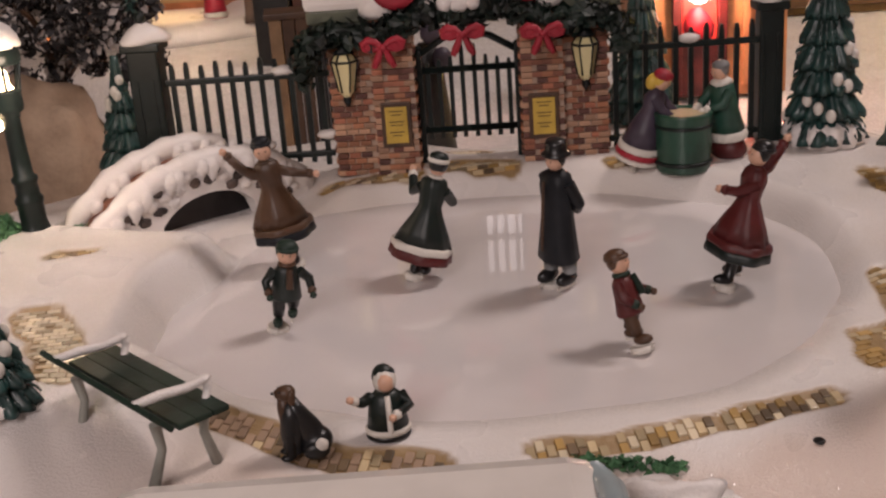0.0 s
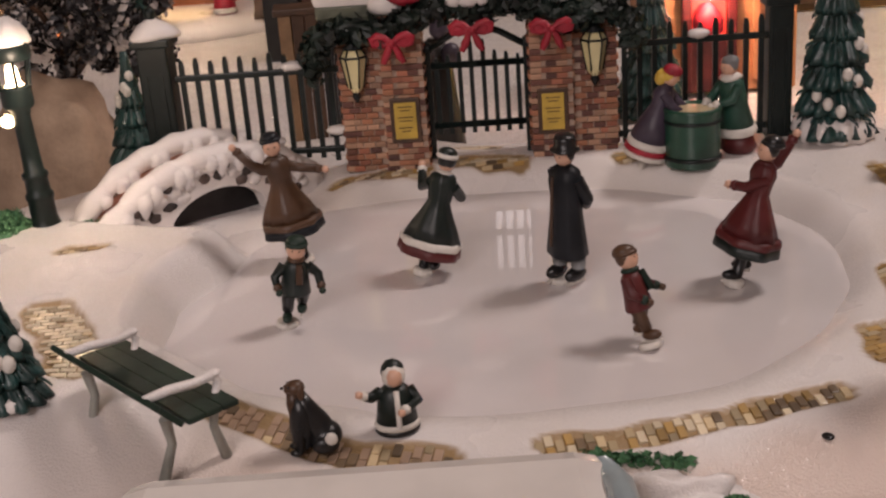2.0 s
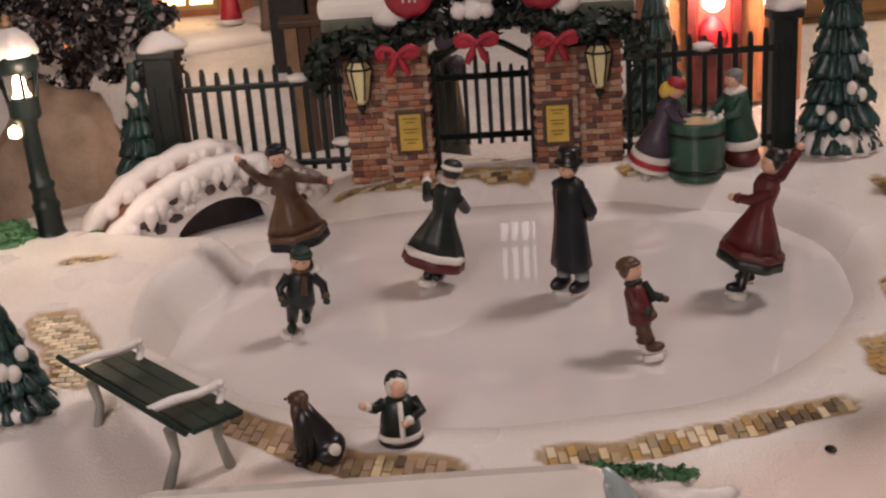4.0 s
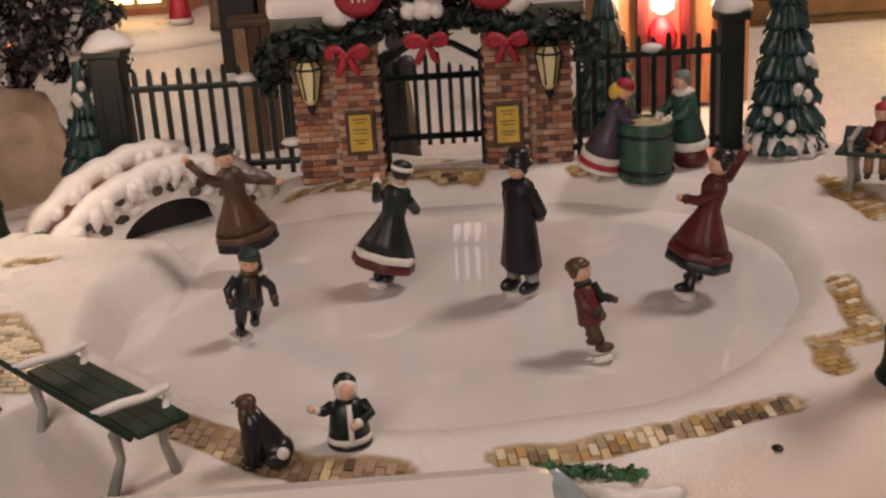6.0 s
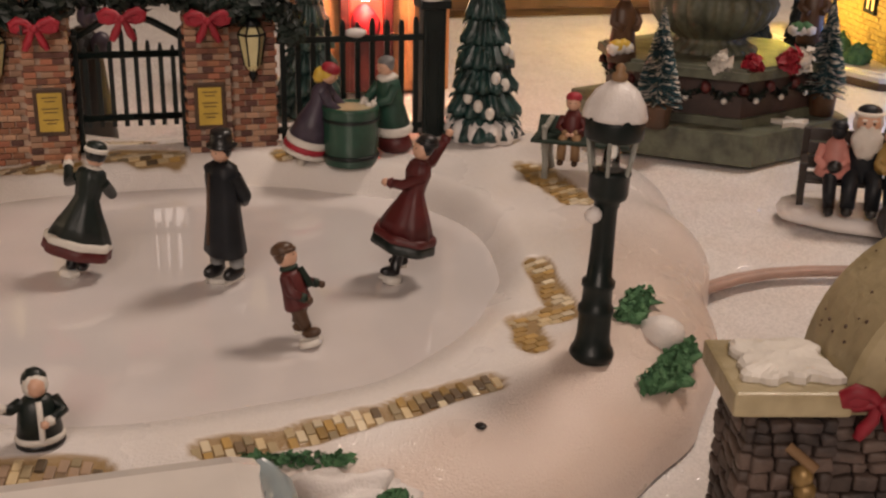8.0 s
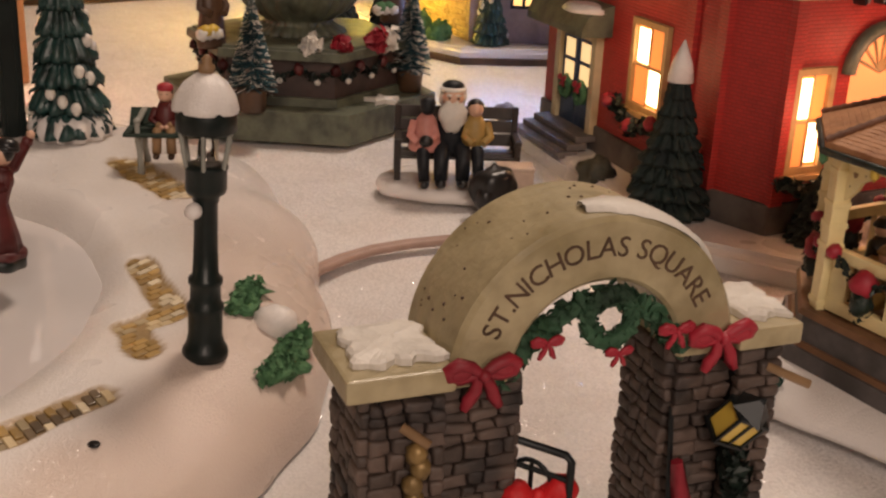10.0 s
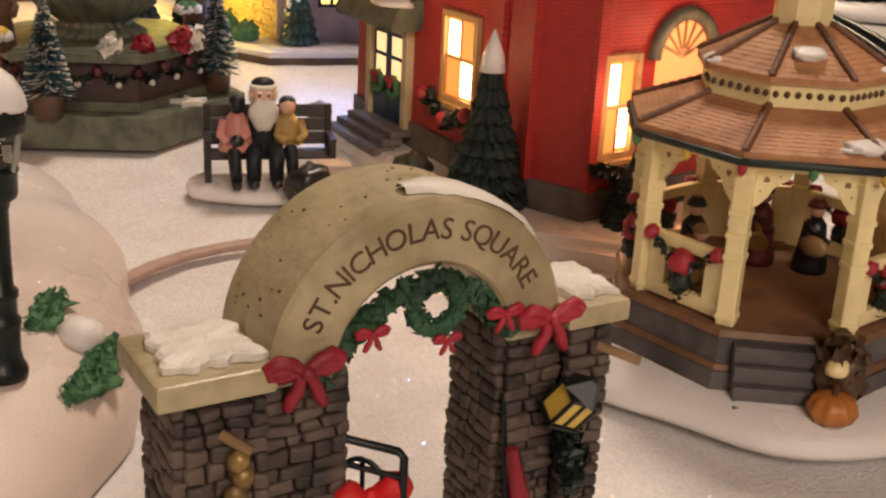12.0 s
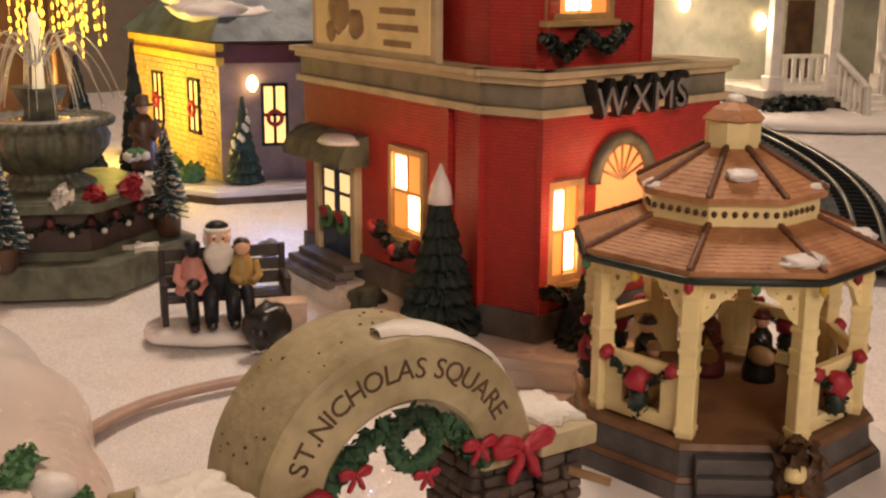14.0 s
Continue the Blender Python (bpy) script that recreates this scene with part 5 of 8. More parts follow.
# ---- bandstand ----
def bandstand():
    cx, cy = 46.1, -18.7
    g = thing("bandstand", (cx, cy, 0), 0, "cream octagonal bandstand with brown shingled roof and garlands", "gazebo")
    TILE = mat("brown_shingle", (0.46, 0.22, 0.10), 0.6, 0.2, 330, 0.5, second=(0.28, 0.115, 0.05), blotch=60)
    HIP = mat("dark_hip_tile", (0.16, 0.065, 0.032), 0.6, 0.2, 250, 0.3)
    PLANK = mat("brown_floor", (0.20, 0.10, 0.05), 0.55, 0.2, 260, 0.3)
    STEP = mat("grey_step_stone", (0.10, 0.09, 0.09), 0.6, 0.25, 220, 0.4)

    def octo(r, ph=18.0):
        return [(r * math.cos(radians(ph + 45 * k)), r * math.sin(radians(ph + 45 * k))) for k in range(8)]

    bm = BM()
    lathe(bm, [(9.4, 0), (9.5, 0.3), (9.0, 0.8), (8.0, 1.2), (5, 1.3)], 48, wave=lambda a, z: 0.05 * math.sin(3 * a + 1) + 0.025 * math.sin(7 * a))
    part("snow_base", bm, SNOW, g, "white snowy base")
    for r, z0, z1, m_ in ((7.35, 0.9, 1.95, STEP), (7.05, 1.95, 2.15, PLANK), (6.75, 2.15, 3.3, STEP), (6.85, 3.3, 3.55, PLANK)):
        bm = BM()
        ngon_prism(bm, octo(r), z0, z1, 0, 0.02)
        part("plinth", bm, m_, g, "grey stone plinth course" if m_ is STEP else "brown wooden floor")
    en = 220.5
    for k in range(4):
        bm = BM()
        d = 6.35 + 0.38 * (3 - k)
        box(bm, (d * math.cos(radians(en)), d * math.sin(radians(en)), 0.75 + 0.68 * k), (0.9, 4.0, 0.66), rz=en, bevel=0.05)
        part("step", bm, STEP, g, "grey stone step")
    posts = octo(5.9)
    for x, y in posts:
        bm = BM()
        a = math.degrees(math.atan2(y, x))
        box(bm, (x, y, 7.2), (0.74, 0.74, 7.3), rz=a, bevel=0.08)
        for z in (3.9, 6.4, 7.3, 8.2, 9.6):
            box(bm, (x, y, z), (0.84, 0.84, 0.26), rz=a, bevel=0.06)
        part("post", bm, CREAM, g, "cream post")
    for k in range(8):
        (x0, y0), (x1, y1) = posts[k], posts[(k + 1) % 8]
        mx, my = (x0 + x1) / 2, (y0 + y1) / 2
        a = math.degrees(math.atan2(y1 - y0, x1 - x0))
        ln = math.hypot(x1 - x0, y1 - y0)
        bm = BM()
        box(bm, (mx, my, 10.35), (ln, 0.5, 0.8), rz=a, bevel=0.05)
        part("lintel", bm, CREAM, g, "cream lintel")
        ux, uy = (x1 - x0) / ln, (y1 - y0) / ln
        for s0, s1 in ((x0, 1), (x1, -1)):
            bx, by = (x0, y0) if s1 == 1 else (x1, y1)
            bm = BM()
            pts = [(0.3, 10.0), (1.75, 10.0), (1.55, 9.6), (1.1, 9.35), (0.85, 8.9), (0.6, 8.6), (0.3, 8.4)]
            f = []
            for off in (-0.12, 0.12):
                f.append([bm.verts.new((bx + ux * s1 * p - uy * off, by + uy * s1 * p + ux * off, z)) for p, z in pts])
            bm.faces.new(f[0]); bm.faces.new(f[1][::-1])
            for i in range(7):
                bm.faces.new((f[0][i], f[1][i], f[1][(i + 1) % 7], f[0][(i + 1) % 7]))
            for p, z, r in ((0.75, 9.6, 0.2), (1.25, 9.72, 0.15), (0.55, 9.1, 0.15)):
                ball(bm, (bx + ux * s1 * p, by + uy * s1 * p, z), (r, r, r), 1, 1)
            bmesh.ops.recalc_face_normals(bm, faces=bm.faces)
            part("bracket", bm, [CREAM, TAN], g, "cream fretwork bracket")
        mid = (math.degrees(math.atan2(my, mx)) - en + 180) % 360 - 180
        if abs(mid) > 20:
            for z, h in ((6.15, 0.5), (3.95, 0.6)):
                bm = BM()
                box(bm, (mx, my, z), (ln - 0.5, 0.4, h), rz=a, bevel=0.05)
                part("rail", bm, CREAM, g, "cream railing")
            for s in (-0.32, 0.32):
                bm = BM()
                box(bm, (mx + ux * ln * s, my + uy * ln * s, 5.0), (0.9, 0.34, 1.9), rz=a, bevel=0.05)
                part("panel", bm, CREAM, g, "cream panel")
            bm = BM()
            ox, oy = mx * 1.07, my * 1.07
            pts = [(ox - ux * 1.7, oy - uy * 1.7, 6.3), (ox - ux * 0.8, oy - uy * 0.8, 5.6), (ox, oy, 5.2), (ox + ux * 0.8, oy + uy * 0.8, 5.6), (ox + ux * 1.7, oy + uy * 1.7, 6.3)]
            leaves(bm, pts, 0.16, 130, 0.26, 0, k)
            ball(bm, (ox, oy, 4.7), (0.45, 0.45, 0.6), 0, 2, 0.3)
            leaves(bm, [(ox, oy, 5.0), (ox, oy, 4.3)], 0.45, 110, 0.28, 0, k + 9)
            sw = part("swag", bm, LEAF, g, "dark leafy swag")
            for p, z, r in ((-1.7, 6.3, 0.32), (1.7, 6.3, 0.32), (0, 5.5, 0.58)):
                bm = BM()
                ball(bm, (ox + ux * p, oy + uy * p, z), (r, r, r), 0, 2, 0.35)
                part("bow", bm, RED, sw, "red bow")

    def roof(r0, z0, r1, z1, rows_):
        lo, hi = octo(r0), octo(r1)
        sh = BM()
        for k in range(8):
            bm = BM()
            p = [Vector((*lo[k], z0)), Vector((*lo[(k + 1) % 8], z0)), Vector((*hi[(k + 1) % 8], z1)), Vector((*hi[k], z1))]
            for j in range(rows_):
                u0, u1 = j / rows_, (j + 1) / rows_
                a0, a1 = p[0].lerp(p[3], u0), p[1].lerp(p[2], u0)
                b0, b1 = p[0].lerp(p[3], u1), p[1].lerp(p[2], u1)
                n = max(5, round((a1 - a0).length / 0.34))
                for i in range(n):
                    s0, s1 = (i + 0.03) / n, (i + 0.97) / n
                    lift = Vector((0, 0, 0.05 + 0.02 * ((i * 7 + j * 3) % 3) / 2))
                    v = [sh.verts.new(a0.lerp(a1, s0) + lift), sh.verts.new(a0.lerp(a1, s1) + lift), sh.verts.new(b0.lerp(b1, s1) + Vector((0, 0, 0.04))), sh.verts.new(b0.lerp(b1, s0) + Vector((0, 0, 0.04)))]
                    w = [sh.verts.new(a0.lerp(a1, s0)), sh.verts.new(a0.lerp(a1, s1))]
                    sh.faces.new(v)
                    sh.faces.new((w[0], w[1], v[1], v[0]))
            v = [bm.verts.new(q) for q in p] + [bm.verts.new(q - Vector((0, 0, 0.2))) for q in p]
            for f in ((0, 1, 2, 3), (7, 6, 5, 4), (0, 4, 5, 1), (1, 5, 6, 2), (2, 6, 7, 3), (3, 7, 4, 0)):
                bm.faces.new([v[i] for i in f])
            ob = part("roof_slope", bm, TILE, g, "brown shingled roof slope")
            bm = BM()
            m0, m1 = p[0] + Vector((0, 0, 0.1)), p[3] + Vector((0, 0, 0.1))
            tube(bm, [m0.lerp(m1, j / 16) for j in range(17)], [0.12 + 0.05 * (j % 2) for j in range(17)], 7)
            part("hip_tiles", bm, HIP, ob, "dark hip tiles")
        tagged(part("shingles", sh, TILE, g, "small brown roof shingles"), kind="stuff")

    roof(6.85, 10.75, 3.7, 12.0, 12)
    for r, z0, z1, nm in ((6.8, 10.2, 10.78, "eave_board"), (3.85, 11.6, 12.95, "clerestory"), (4.05, 12.9, 13.15, "eave_board"), (1.2, 14.5, 16.1, "cupola")):
        bm = BM()
        ngon_prism(bm, octo(r), z0, z1)
        part(nm, bm, CREAM, g, "cream painted board")
    ed = octo(3.87)
    for k in range(8):
        for i in range(7):
            u = (i + 0.5) / 7
            x, y = ed[k][0] * (1 - u) + ed[(k + 1) % 8][0] * u, ed[k][1] * (1 - u) + ed[(k + 1) % 8][1] * u
            if (x * math.cos(radians(210)) + y * math.sin(radians(210))) < 1:
                continue
            bm = BM()
            ball(bm, (x, y, 12.5), (0.14, 0.14, 0.16), 0, 1)
            part("peephole", bm, BROWN, g, "small dark round hole")
    roof(4.15, 13.15, 1.1, 14.85, 11)
    ed = octo(6.85)
    bm = BM()
    tube(bm, [(x * 1.01, y * 1.01, 10.42 - 0.0) for x, y in ed + ed[:1]], 0.17, 7)
    part("wire_garland", bm, LEAF, g, "dark green light string")
    for k in range(16):
        u = (k % 2) * 0.5
        a, b = ed[k // 2], ed[(k // 2 + 1) % 8]
        bm = BM()
        ball(bm, (a[0] * (1 - u) + b[0] * u, a[1] * (1 - u) + b[1] * u, 10.15), (0.22, 0.22, 0.34), 0, 1)
        part("light_bulb", bm, (MOSS, YELLOW, RED)[k % 3], g, "coloured light bulb")
    bm = BM()
    lathe(bm, [(1.3, 15.95), (1.38, 16.03), (0.95, 16.45), (0.35, 16.75), (0.1, 16.85)], 8, smooth=False)
    part("cupola_roof", bm, TILE, g)
    for x, y, z, s in ((0.1, 0, 16.8, (0.4, 0.4, 0.26)), (-2.0, -1.6, 13.95, (0.75, 0.7, 0.3)), (-3.0, 1.8, 13.3, (0.7, 0.6, 0.25)), (-2.7, -5.0, 11.05, (1.2, 0.8, 0.28)), (3.0, -4.6, 11.1, (1.1, 0.8, 0.28)), (1.2, -3.3, 13.3, (0.8, 0.6, 0.25))):
        bm = BM()
        ball(bm, (x, y, z), s, 0, 3, 0.35)
        part("snow_patch", bm, SNOW, g, "patch of white snow")
    for x, y in ((-9.0, 2.3),):
        bm = BM()
        leaves(bm, [(x, y, 0.6), (x, y, 1.3)], 0.8, 260, 0.5, 0, 5)
        ball(bm, (x, y, 0.9), (0.8, 0.8, 0.8), 0, 2, 0.3)
        part("bush", bm, mat("dark_bush", (0.02, 0.06, 0.045), 0.6, 0.4, 300, 0.5), g, "small dark green bush")
    return g


bandstand()


def musician(s, c, hat, horn):
    def build(bm):
        lathe(bm, [(0.9 * s, 0), (0.95 * s, 0.3), (0.7 * s, 1.6 * s), (0.6 * s, 2.6 * s), (0.25, 3.0 * s)], 18, (0, 0, 0), c)
        ball(bm, (0, 0, 3.35 * s), 0.42 * s, 1, 2)
        lathe(bm, [(0.55 * s, 3.55 * s), (0.5 * s, 3.7 * s), (0.3 * s, 4.0 * s)], 14, (0, 0, 0), hat)
        for a in (-1, 1):
            tube(bm, [(0.5 * a * s, 0, 2.5 * s), (-0.4, -0.5 + 0.4 * a, 1.9 * s), (-1.0, -0.6 + 0.3 * a, 2.2 * s)], 0.2 * s, 7, c)
        if horn:
            tube(bm, [(-1.0, -0.5, 2.2 * s), (-1.5, -0.9, 2.0 * s), (-2.0, -1.2, 1.7 * s)], [0.12, 0.2, 0.5], 10, 4)
        else:
            ball(bm, (-1.0, -0.6, 1.5), (0.3, 0.7, 0.5), 3, 2)
    return build


for dx, dy, s_, c_, h_, hn in ((-1.6, 2.8, 0.85, 0, 0, False), (-3.2, 1.4, 0.7, 3, 3, True), (1.8, 1.6, 0.95, 2, 2, True), (2.8, -0.6, 0.85, 0, 2, False)):
    figurine("musician_statuette", (46.1 + dx, -18.7 + dy, 3.56), 0, "small painted musician statuette in the bandstand", "figurine", "musicians in the bandstand", [BLACK, SKIN, WINE, TAN, mat("old_brass" + str(dx), (0.30, 0.19, 0.06), 0.35, 0.2, 200, 0.2, metal=0.6)], musician(s_, c_, h_, hn))


def pumpkin(bm):
    lathe(bm, [(0.3, 0.0), (0.75, 0.2), (0.95, 0.65), (0.75, 1.1), (0.25, 1.25), (0.1, 1.2)], 45, wave=lambda a, z: 0.06 * math.cos(9 * a))
    tube(bm, [(0, 0, 1.15), (0.1, 0, 1.6)], 0.12, 6, 1)


def bundle(bm):
    ball(bm, (0, 0, 1.2), (1.0, 0.9, 1.3), 0, 3, 0.5)
    leaves(bm, [(0, 0, 0.6), (0, 0, 2.4)], 1.0, 260, 0.6, 0, 44)
    ball(bm, (-0.9, -0.3, 1.9), (0.6, 0.45, 0.4), 1, 2, 0.2)


figurine("pumpkin", (40.9, -25.3, 0.95), 0, "orange pumpkin standing by the bandstand steps", "pumpkin", "", [mat("pumpkin_orange", (0.45, 0.16, 0.03), 0.45, 0.2, 200, 0.3), BROWN], pumpkin)
figurine("wicker_basket", (42.3, -24.7, 1.1), 0, "brown wicker basket with a pale bow", "basket", "", [BROWN, CREAM], bundle)


# ---- bearded man on a bench ----
def iron_bench():
    b = thing("wooden_bench", (42.9, 13.9, 0), -31, "black-brown wooden bench on a round snowy base", "bench")
    bm = BM()
    lathe(bm, [(1, 0), (1.02, 0.3), (0.97, 0.75), (0.8, 0.85), (0.3, 0.86)], 40, (0, 0, 0), m=Matrix.Diagonal((5.0, 3.3, 1)), wave=lambda a, z: 0.03 * math.sin(4 * a) + 0.02 * math.sin(9 * a))
    part("snow_base", bm, SNOW, b, "oval white base")
    DARK = mat("black_brown_wood", (0.025, 0.017, 0.013), 0.45, 0.3, 200, 0.3)
    for k in range(3):
        bm = BM()
        box(bm, (0, -0.8 + 0.75 * k, 2.35), (7.6, 0.66, 0.2), bevel=0.05)
        part("seat_board", bm, DARK, b)
        bm = BM()
        box(bm, (0, 1.25 + 0.12 * k, 3.0 + 0.85 * k), (7.6, 0.22, 0.76), bevel=0.05, rx=-8)
        part("back_board", bm, DARK, b)
    for a in (-1, 1):
        bm = BM()
        x = 3.75 * a
        box(bm, (x, 1.4, 2.95), (0.4, 0.4, 4.4), bevel=0.06)
        box(bm, (x, -0.95, 2.0), (0.4, 0.4, 2.6), bevel=0.06)
        box(bm, (x, 0.1, 3.4), (0.45, 2.7, 0.3), bevel=0.06)
        part("bench_end", bm, DARK, b)


iron_bench()


def bearded(bm):
    # three seated forms moulded together
    lathe(bm, [(1.0, 2.3), (1.1, 2.6), (0.95, 3.8), (0.8, 4.6), (0.4, 5.1)], 22, (0.1, 0.1, 0), 3, 0.85)
    ball(bm, (0.1, -0.32, 5.5), (0.62, 0.62, 0.66), 1, 2)
    for a in (-1, 1):
        ball(bm, (0.1 + 0.24 * a, -0.9, 5.6), (0.08, 0.05, 0.07), 0, 1)
        ball(bm, (0.1 + 0.26 * a, -0.88, 5.76), (0.18, 0.07, 0.07), 2, 1)
    ball(bm, (0.1, -0.6, 4.65), (0.78, 0.46, 0.95), 2, 3, 0.3)
    ball(bm, (0.1, 0.1, 5.4), (0.8, 0.6, 0.7), 2, 2, 0.15)
    ball(bm, (0.1, 0.05, 6.05), (0.66, 0.62, 0.4), 3, 2)
    lathe(bm, [(0.7, 5.86), (0.76, 5.96), (0.7, 6.08)], 16, (0.1, -0.06, 0), 2)
    for a in (-1, 1):
        x = 0.1 + 0.5 * a
        tube(bm, [(x, -0.3, 2.7), (x + 0.1 * a, -1.5, 2.6), (x + 0.1 * a, -1.7, 1.2)], [0.5, 0.45, 0.38], 9, 3)
        ball(bm, (x + 0.1 * a, -1.9, 1.1), (0.32, 0.6, 0.26), 0, 2)
    lathe(bm, [(0.9, 2.6), (0.98, 2.75), (0.7, 3.6), (0.5, 4.4), (0.25, 4.7)], 20, (-1.35, -0.5, 0), 4, 0.85)
    ball(bm, (-1.3, -0.7, 5.05), (0.42, 0.4, 0.46), 5, 2)
    ball(bm, (-1.3, -0.65, 5.3), (0.46, 0.44, 0.32), 5, 2)
    lathe(bm, [(0.7, 3.0), (0.72, 3.3), (0.6, 4.2), (0.3, 4.7)], 20, (1.35, -0.5, 0), 6, 0.85)
    ball(bm, (1.35, -0.65, 5.0), (0.44, 0.42, 0.46), 1, 2)
    ball(bm, (1.35, -0.5, 5.2), (0.48, 0.46, 0.36), 0, 2)
    for x, c in ((-1.5, 4), (1.5, 6)):
        for a in (-1, 1):
            tube(bm, [(x + 0.5 * a, -0.5, 4.2), (x + 0.7 * a, -0.9, 3.5), (x + 0.25 * a, -1.3, 3.2)], 0.24, 8, c)
        tube(bm, [(x, -0.9, 2.7), (x, -1.6, 2.4), (x + 0.1, -1.7, 1.1)], [0.4, 0.36, 0.3], 8, 3)
        ball(bm, (x + 0.1, -1.9, 1.0), (0.28, 0.5, 0.25), 0, 2)
    ball(bm, (-1.35, -1.4, 3.3), (0.4, 0.3, 0.35), 0, 2)


figurine("seated_figure_group", (42.0, 13.5, 0.05), -31, "painted bearded figure with two small figures on a bench", "figurine", "", [BLACK, SKIN, FUR, NAVY, PINK, NAVY, mat("dull_gold_coat", (0.40, 0.26, 0.08), 0.5, 0.2, 250, 0.2)], bearded, (0, 0), 1.12)


def sack(bm):
    ball(bm, (0.1, 0, 1.15), (1.5, 1.2, 1.4), 0, 3, 0.3)
    ball(bm, (-0.9, -0.5, 0.7), (0.55, 0.6, 0.8), 0, 2, 0.3)
    ball(bm, (-0.75, -0.35, 1.7), (0.25, 0.25, 0.2), 1, 2)


figurine("black_dog_statuette", (42.2, 9.0, 0.4), 0, "curled black dog statuette beside the bench", "figurine", "", [BLACK, FUR], sack)
bm = BM()
box(bm, (0, 0, 0.9), (2.2, 1.6, 1.7), bevel=0.1)
box(bm, (0, 0, 1.85), (2.3, 1.7, 0.3), bevel=0.1)
ob = part("parcel", bm, mat("pale_parcel", (0.55, 0.42, 0.33), 0.6, 0.15, 250, 0.2))
ob.matrix_world = pose(0.447, 0.101, 0.004, 0, 0, -31)
tagged(ob, "pale wrapped parcel standing beside the bench", "parcel")


# ---- fountain ----
def fountain():
    cx, cy = 43.6, 36.8
    f = thing("fountain", (cx, cy, 0), 0, "grey-green stone fountain with a fluted bowl and garlands", "fountain")

    def hexa(r):
        return [(r * math.cos(radians(261.6 + 60 * k)), r * math.sin(radians(261.6 + 60 * k))) for k in range(6)]

    bm = BM()
    ngon_prism(bm, hexa(11.0), -0.1, 2.1, 0, 0.015)
    part("plinth", bm, PATINA, f, "grey-green stone plinth")
    DARKRED = mat("dark_carved_wall", (0.06, 0.035, 0.03), 0.55, 0.35, 200, 0.5, second=(0.03, 0.022, 0.02))
    bm = BM()
    ngon_prism(bm, hexa(8.0), 2.1, 5.6, 0, 0.0)
    part("basin_wall", bm, DARKRED, f, "dark carved basin wall")
    for r, z0, z1 in ((8.5, 2.1, 2.7), (8.9, 5.5, 6.1), (8.4, 6.1, 6.3)):
        bm = BM()
        ngon_prism(bm, hexa(r), z0, z1, 0, 0.01)
        part("moulding", bm, PATINA, f)
    hx = hexa(8.05)
    for k in range(6):
        a, b = hx[k], hx[(k + 1) % 6]
        bm = BM()
        pts = [((a[0] * (1 - u) + b[0] * u) * 1.02, (a[1] * (1 - u) + b[1] * u) * 1.02, 4.9 - 0.8 * math.sin(math.pi * ((3 * u) % 1))) for u in [i / 18 for i in range(19)]]
        leaves(bm, pts, 0.25, 200, 0.4, 0, 30 + k)
        sw = part("swag", bm, LEAF, f, "dark leafy swag")
        for i in range(4):
            u = i / 3
            bm = BM()
            ball(bm, ((a[0] * (1 - u) + b[0] * u) * 1.03, (a[1] * (1 - u) + b[1] * u) * 1.03, 4.8), (0.38, 0.38, 0.45), 0, 2, 0.35)
            part("bow", bm, WINE, sw, "dark red bow")
        for i in range(3):
            u = (i + 0.5) / 3
            bm = BM()
            ball(bm, ((a[0] * (1 - u) + b[0] * u) * 1.035, (a[1] * (1 - u) + b[1] * u) * 1.035, 3.9), 0.24, 0, 2)
            part("ornament", bm, FUR, sw, "small pale ornament")
    bm = BM()
    lathe(bm, [(3.5, 6.2), (3.6, 6.5), (2.9, 6.9), (2.5, 7.25), (2.9, 7.55), (3.9, 8.2), (4.6, 9.1), (4.8, 9.9), (4.6, 10.35), (4.5, 10.6), (5.0, 10.85), (5.0, 11.3), (4.4, 11.35), (4.2, 11.1), (0.5, 11.0)], 144, wave=lambda a, z: 0.075 * (abs(math.cos(12 * a)) - 0.6) if z < 10.5 else 0)
    bowl = part("bowl", bm, PATINA, f, "fluted stone bowl")
    for k in range(36):
        a = 2 * math.pi * k / 36
        bm = BM()
        ball(bm, (4.95 * math.cos(a), 4.95 * math.sin(a), 11.1), (0.4, 0.4, 0.36), 0, 2)
        part("bead", bm, PATINA, bowl)
    bm = BM()
    lathe(bm, [(1.3, 11.0), (1.2, 12.0), (1.5, 12.4), (1.9, 13.2), (2.0, 13.6), (1.7, 13.6), (0.5, 13.4)], 36)
    part("upper_bowl", bm, PATINA, f)
    bm = BM()
    lathe(bm, [(4.3, 11.16), (4.25, 11.2), (1.5, 11.24)], 36)
    part("water_surface", bm, ICE, f, "pale water surface")
    bm = BM()
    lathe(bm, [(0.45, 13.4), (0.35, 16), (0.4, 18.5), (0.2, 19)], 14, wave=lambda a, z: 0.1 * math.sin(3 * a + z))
    # The jet is no lamp: its lit look is a glow in the material.
    part("water_jet", bm, glow("jet_light_glow", (1.0, 0.86, 0.55), 0.55), f, "water jet with its lighting put in as a glow")
    WATER = mat("white_falling_water", (0.80, 0.80, 0.76), 0.15, 0.1, 200, 0.1, coat=0.5)
    WATER.node_tree.nodes["Principled BSDF"].inputs["Transmission Weight"].default_value = 0.55
    for k in range(30):
        a = 2 * math.pi * k / 30 + 0.2
        r, hi = 3.2 + 1.5 * (k % 3), 17.6 - 0.9 * (k % 2)
        pts = [(r * u * math.cos(a), r * u * math.sin(a), 14.2 + (hi - 14.2) * (1 - (2.4 * u - 1) ** 2 if u < 0.42 else 1 - ((u - 0.42) / 0.58) ** 2 * 1.75)) for u in [0.08 + 0.92 * i / 9 for i in range(10)]]
        bm = BM()
        tube(bm, pts, [0.05] * 5 + [0.06, 0.06, 0.05, 0.045, 0.04], 5)
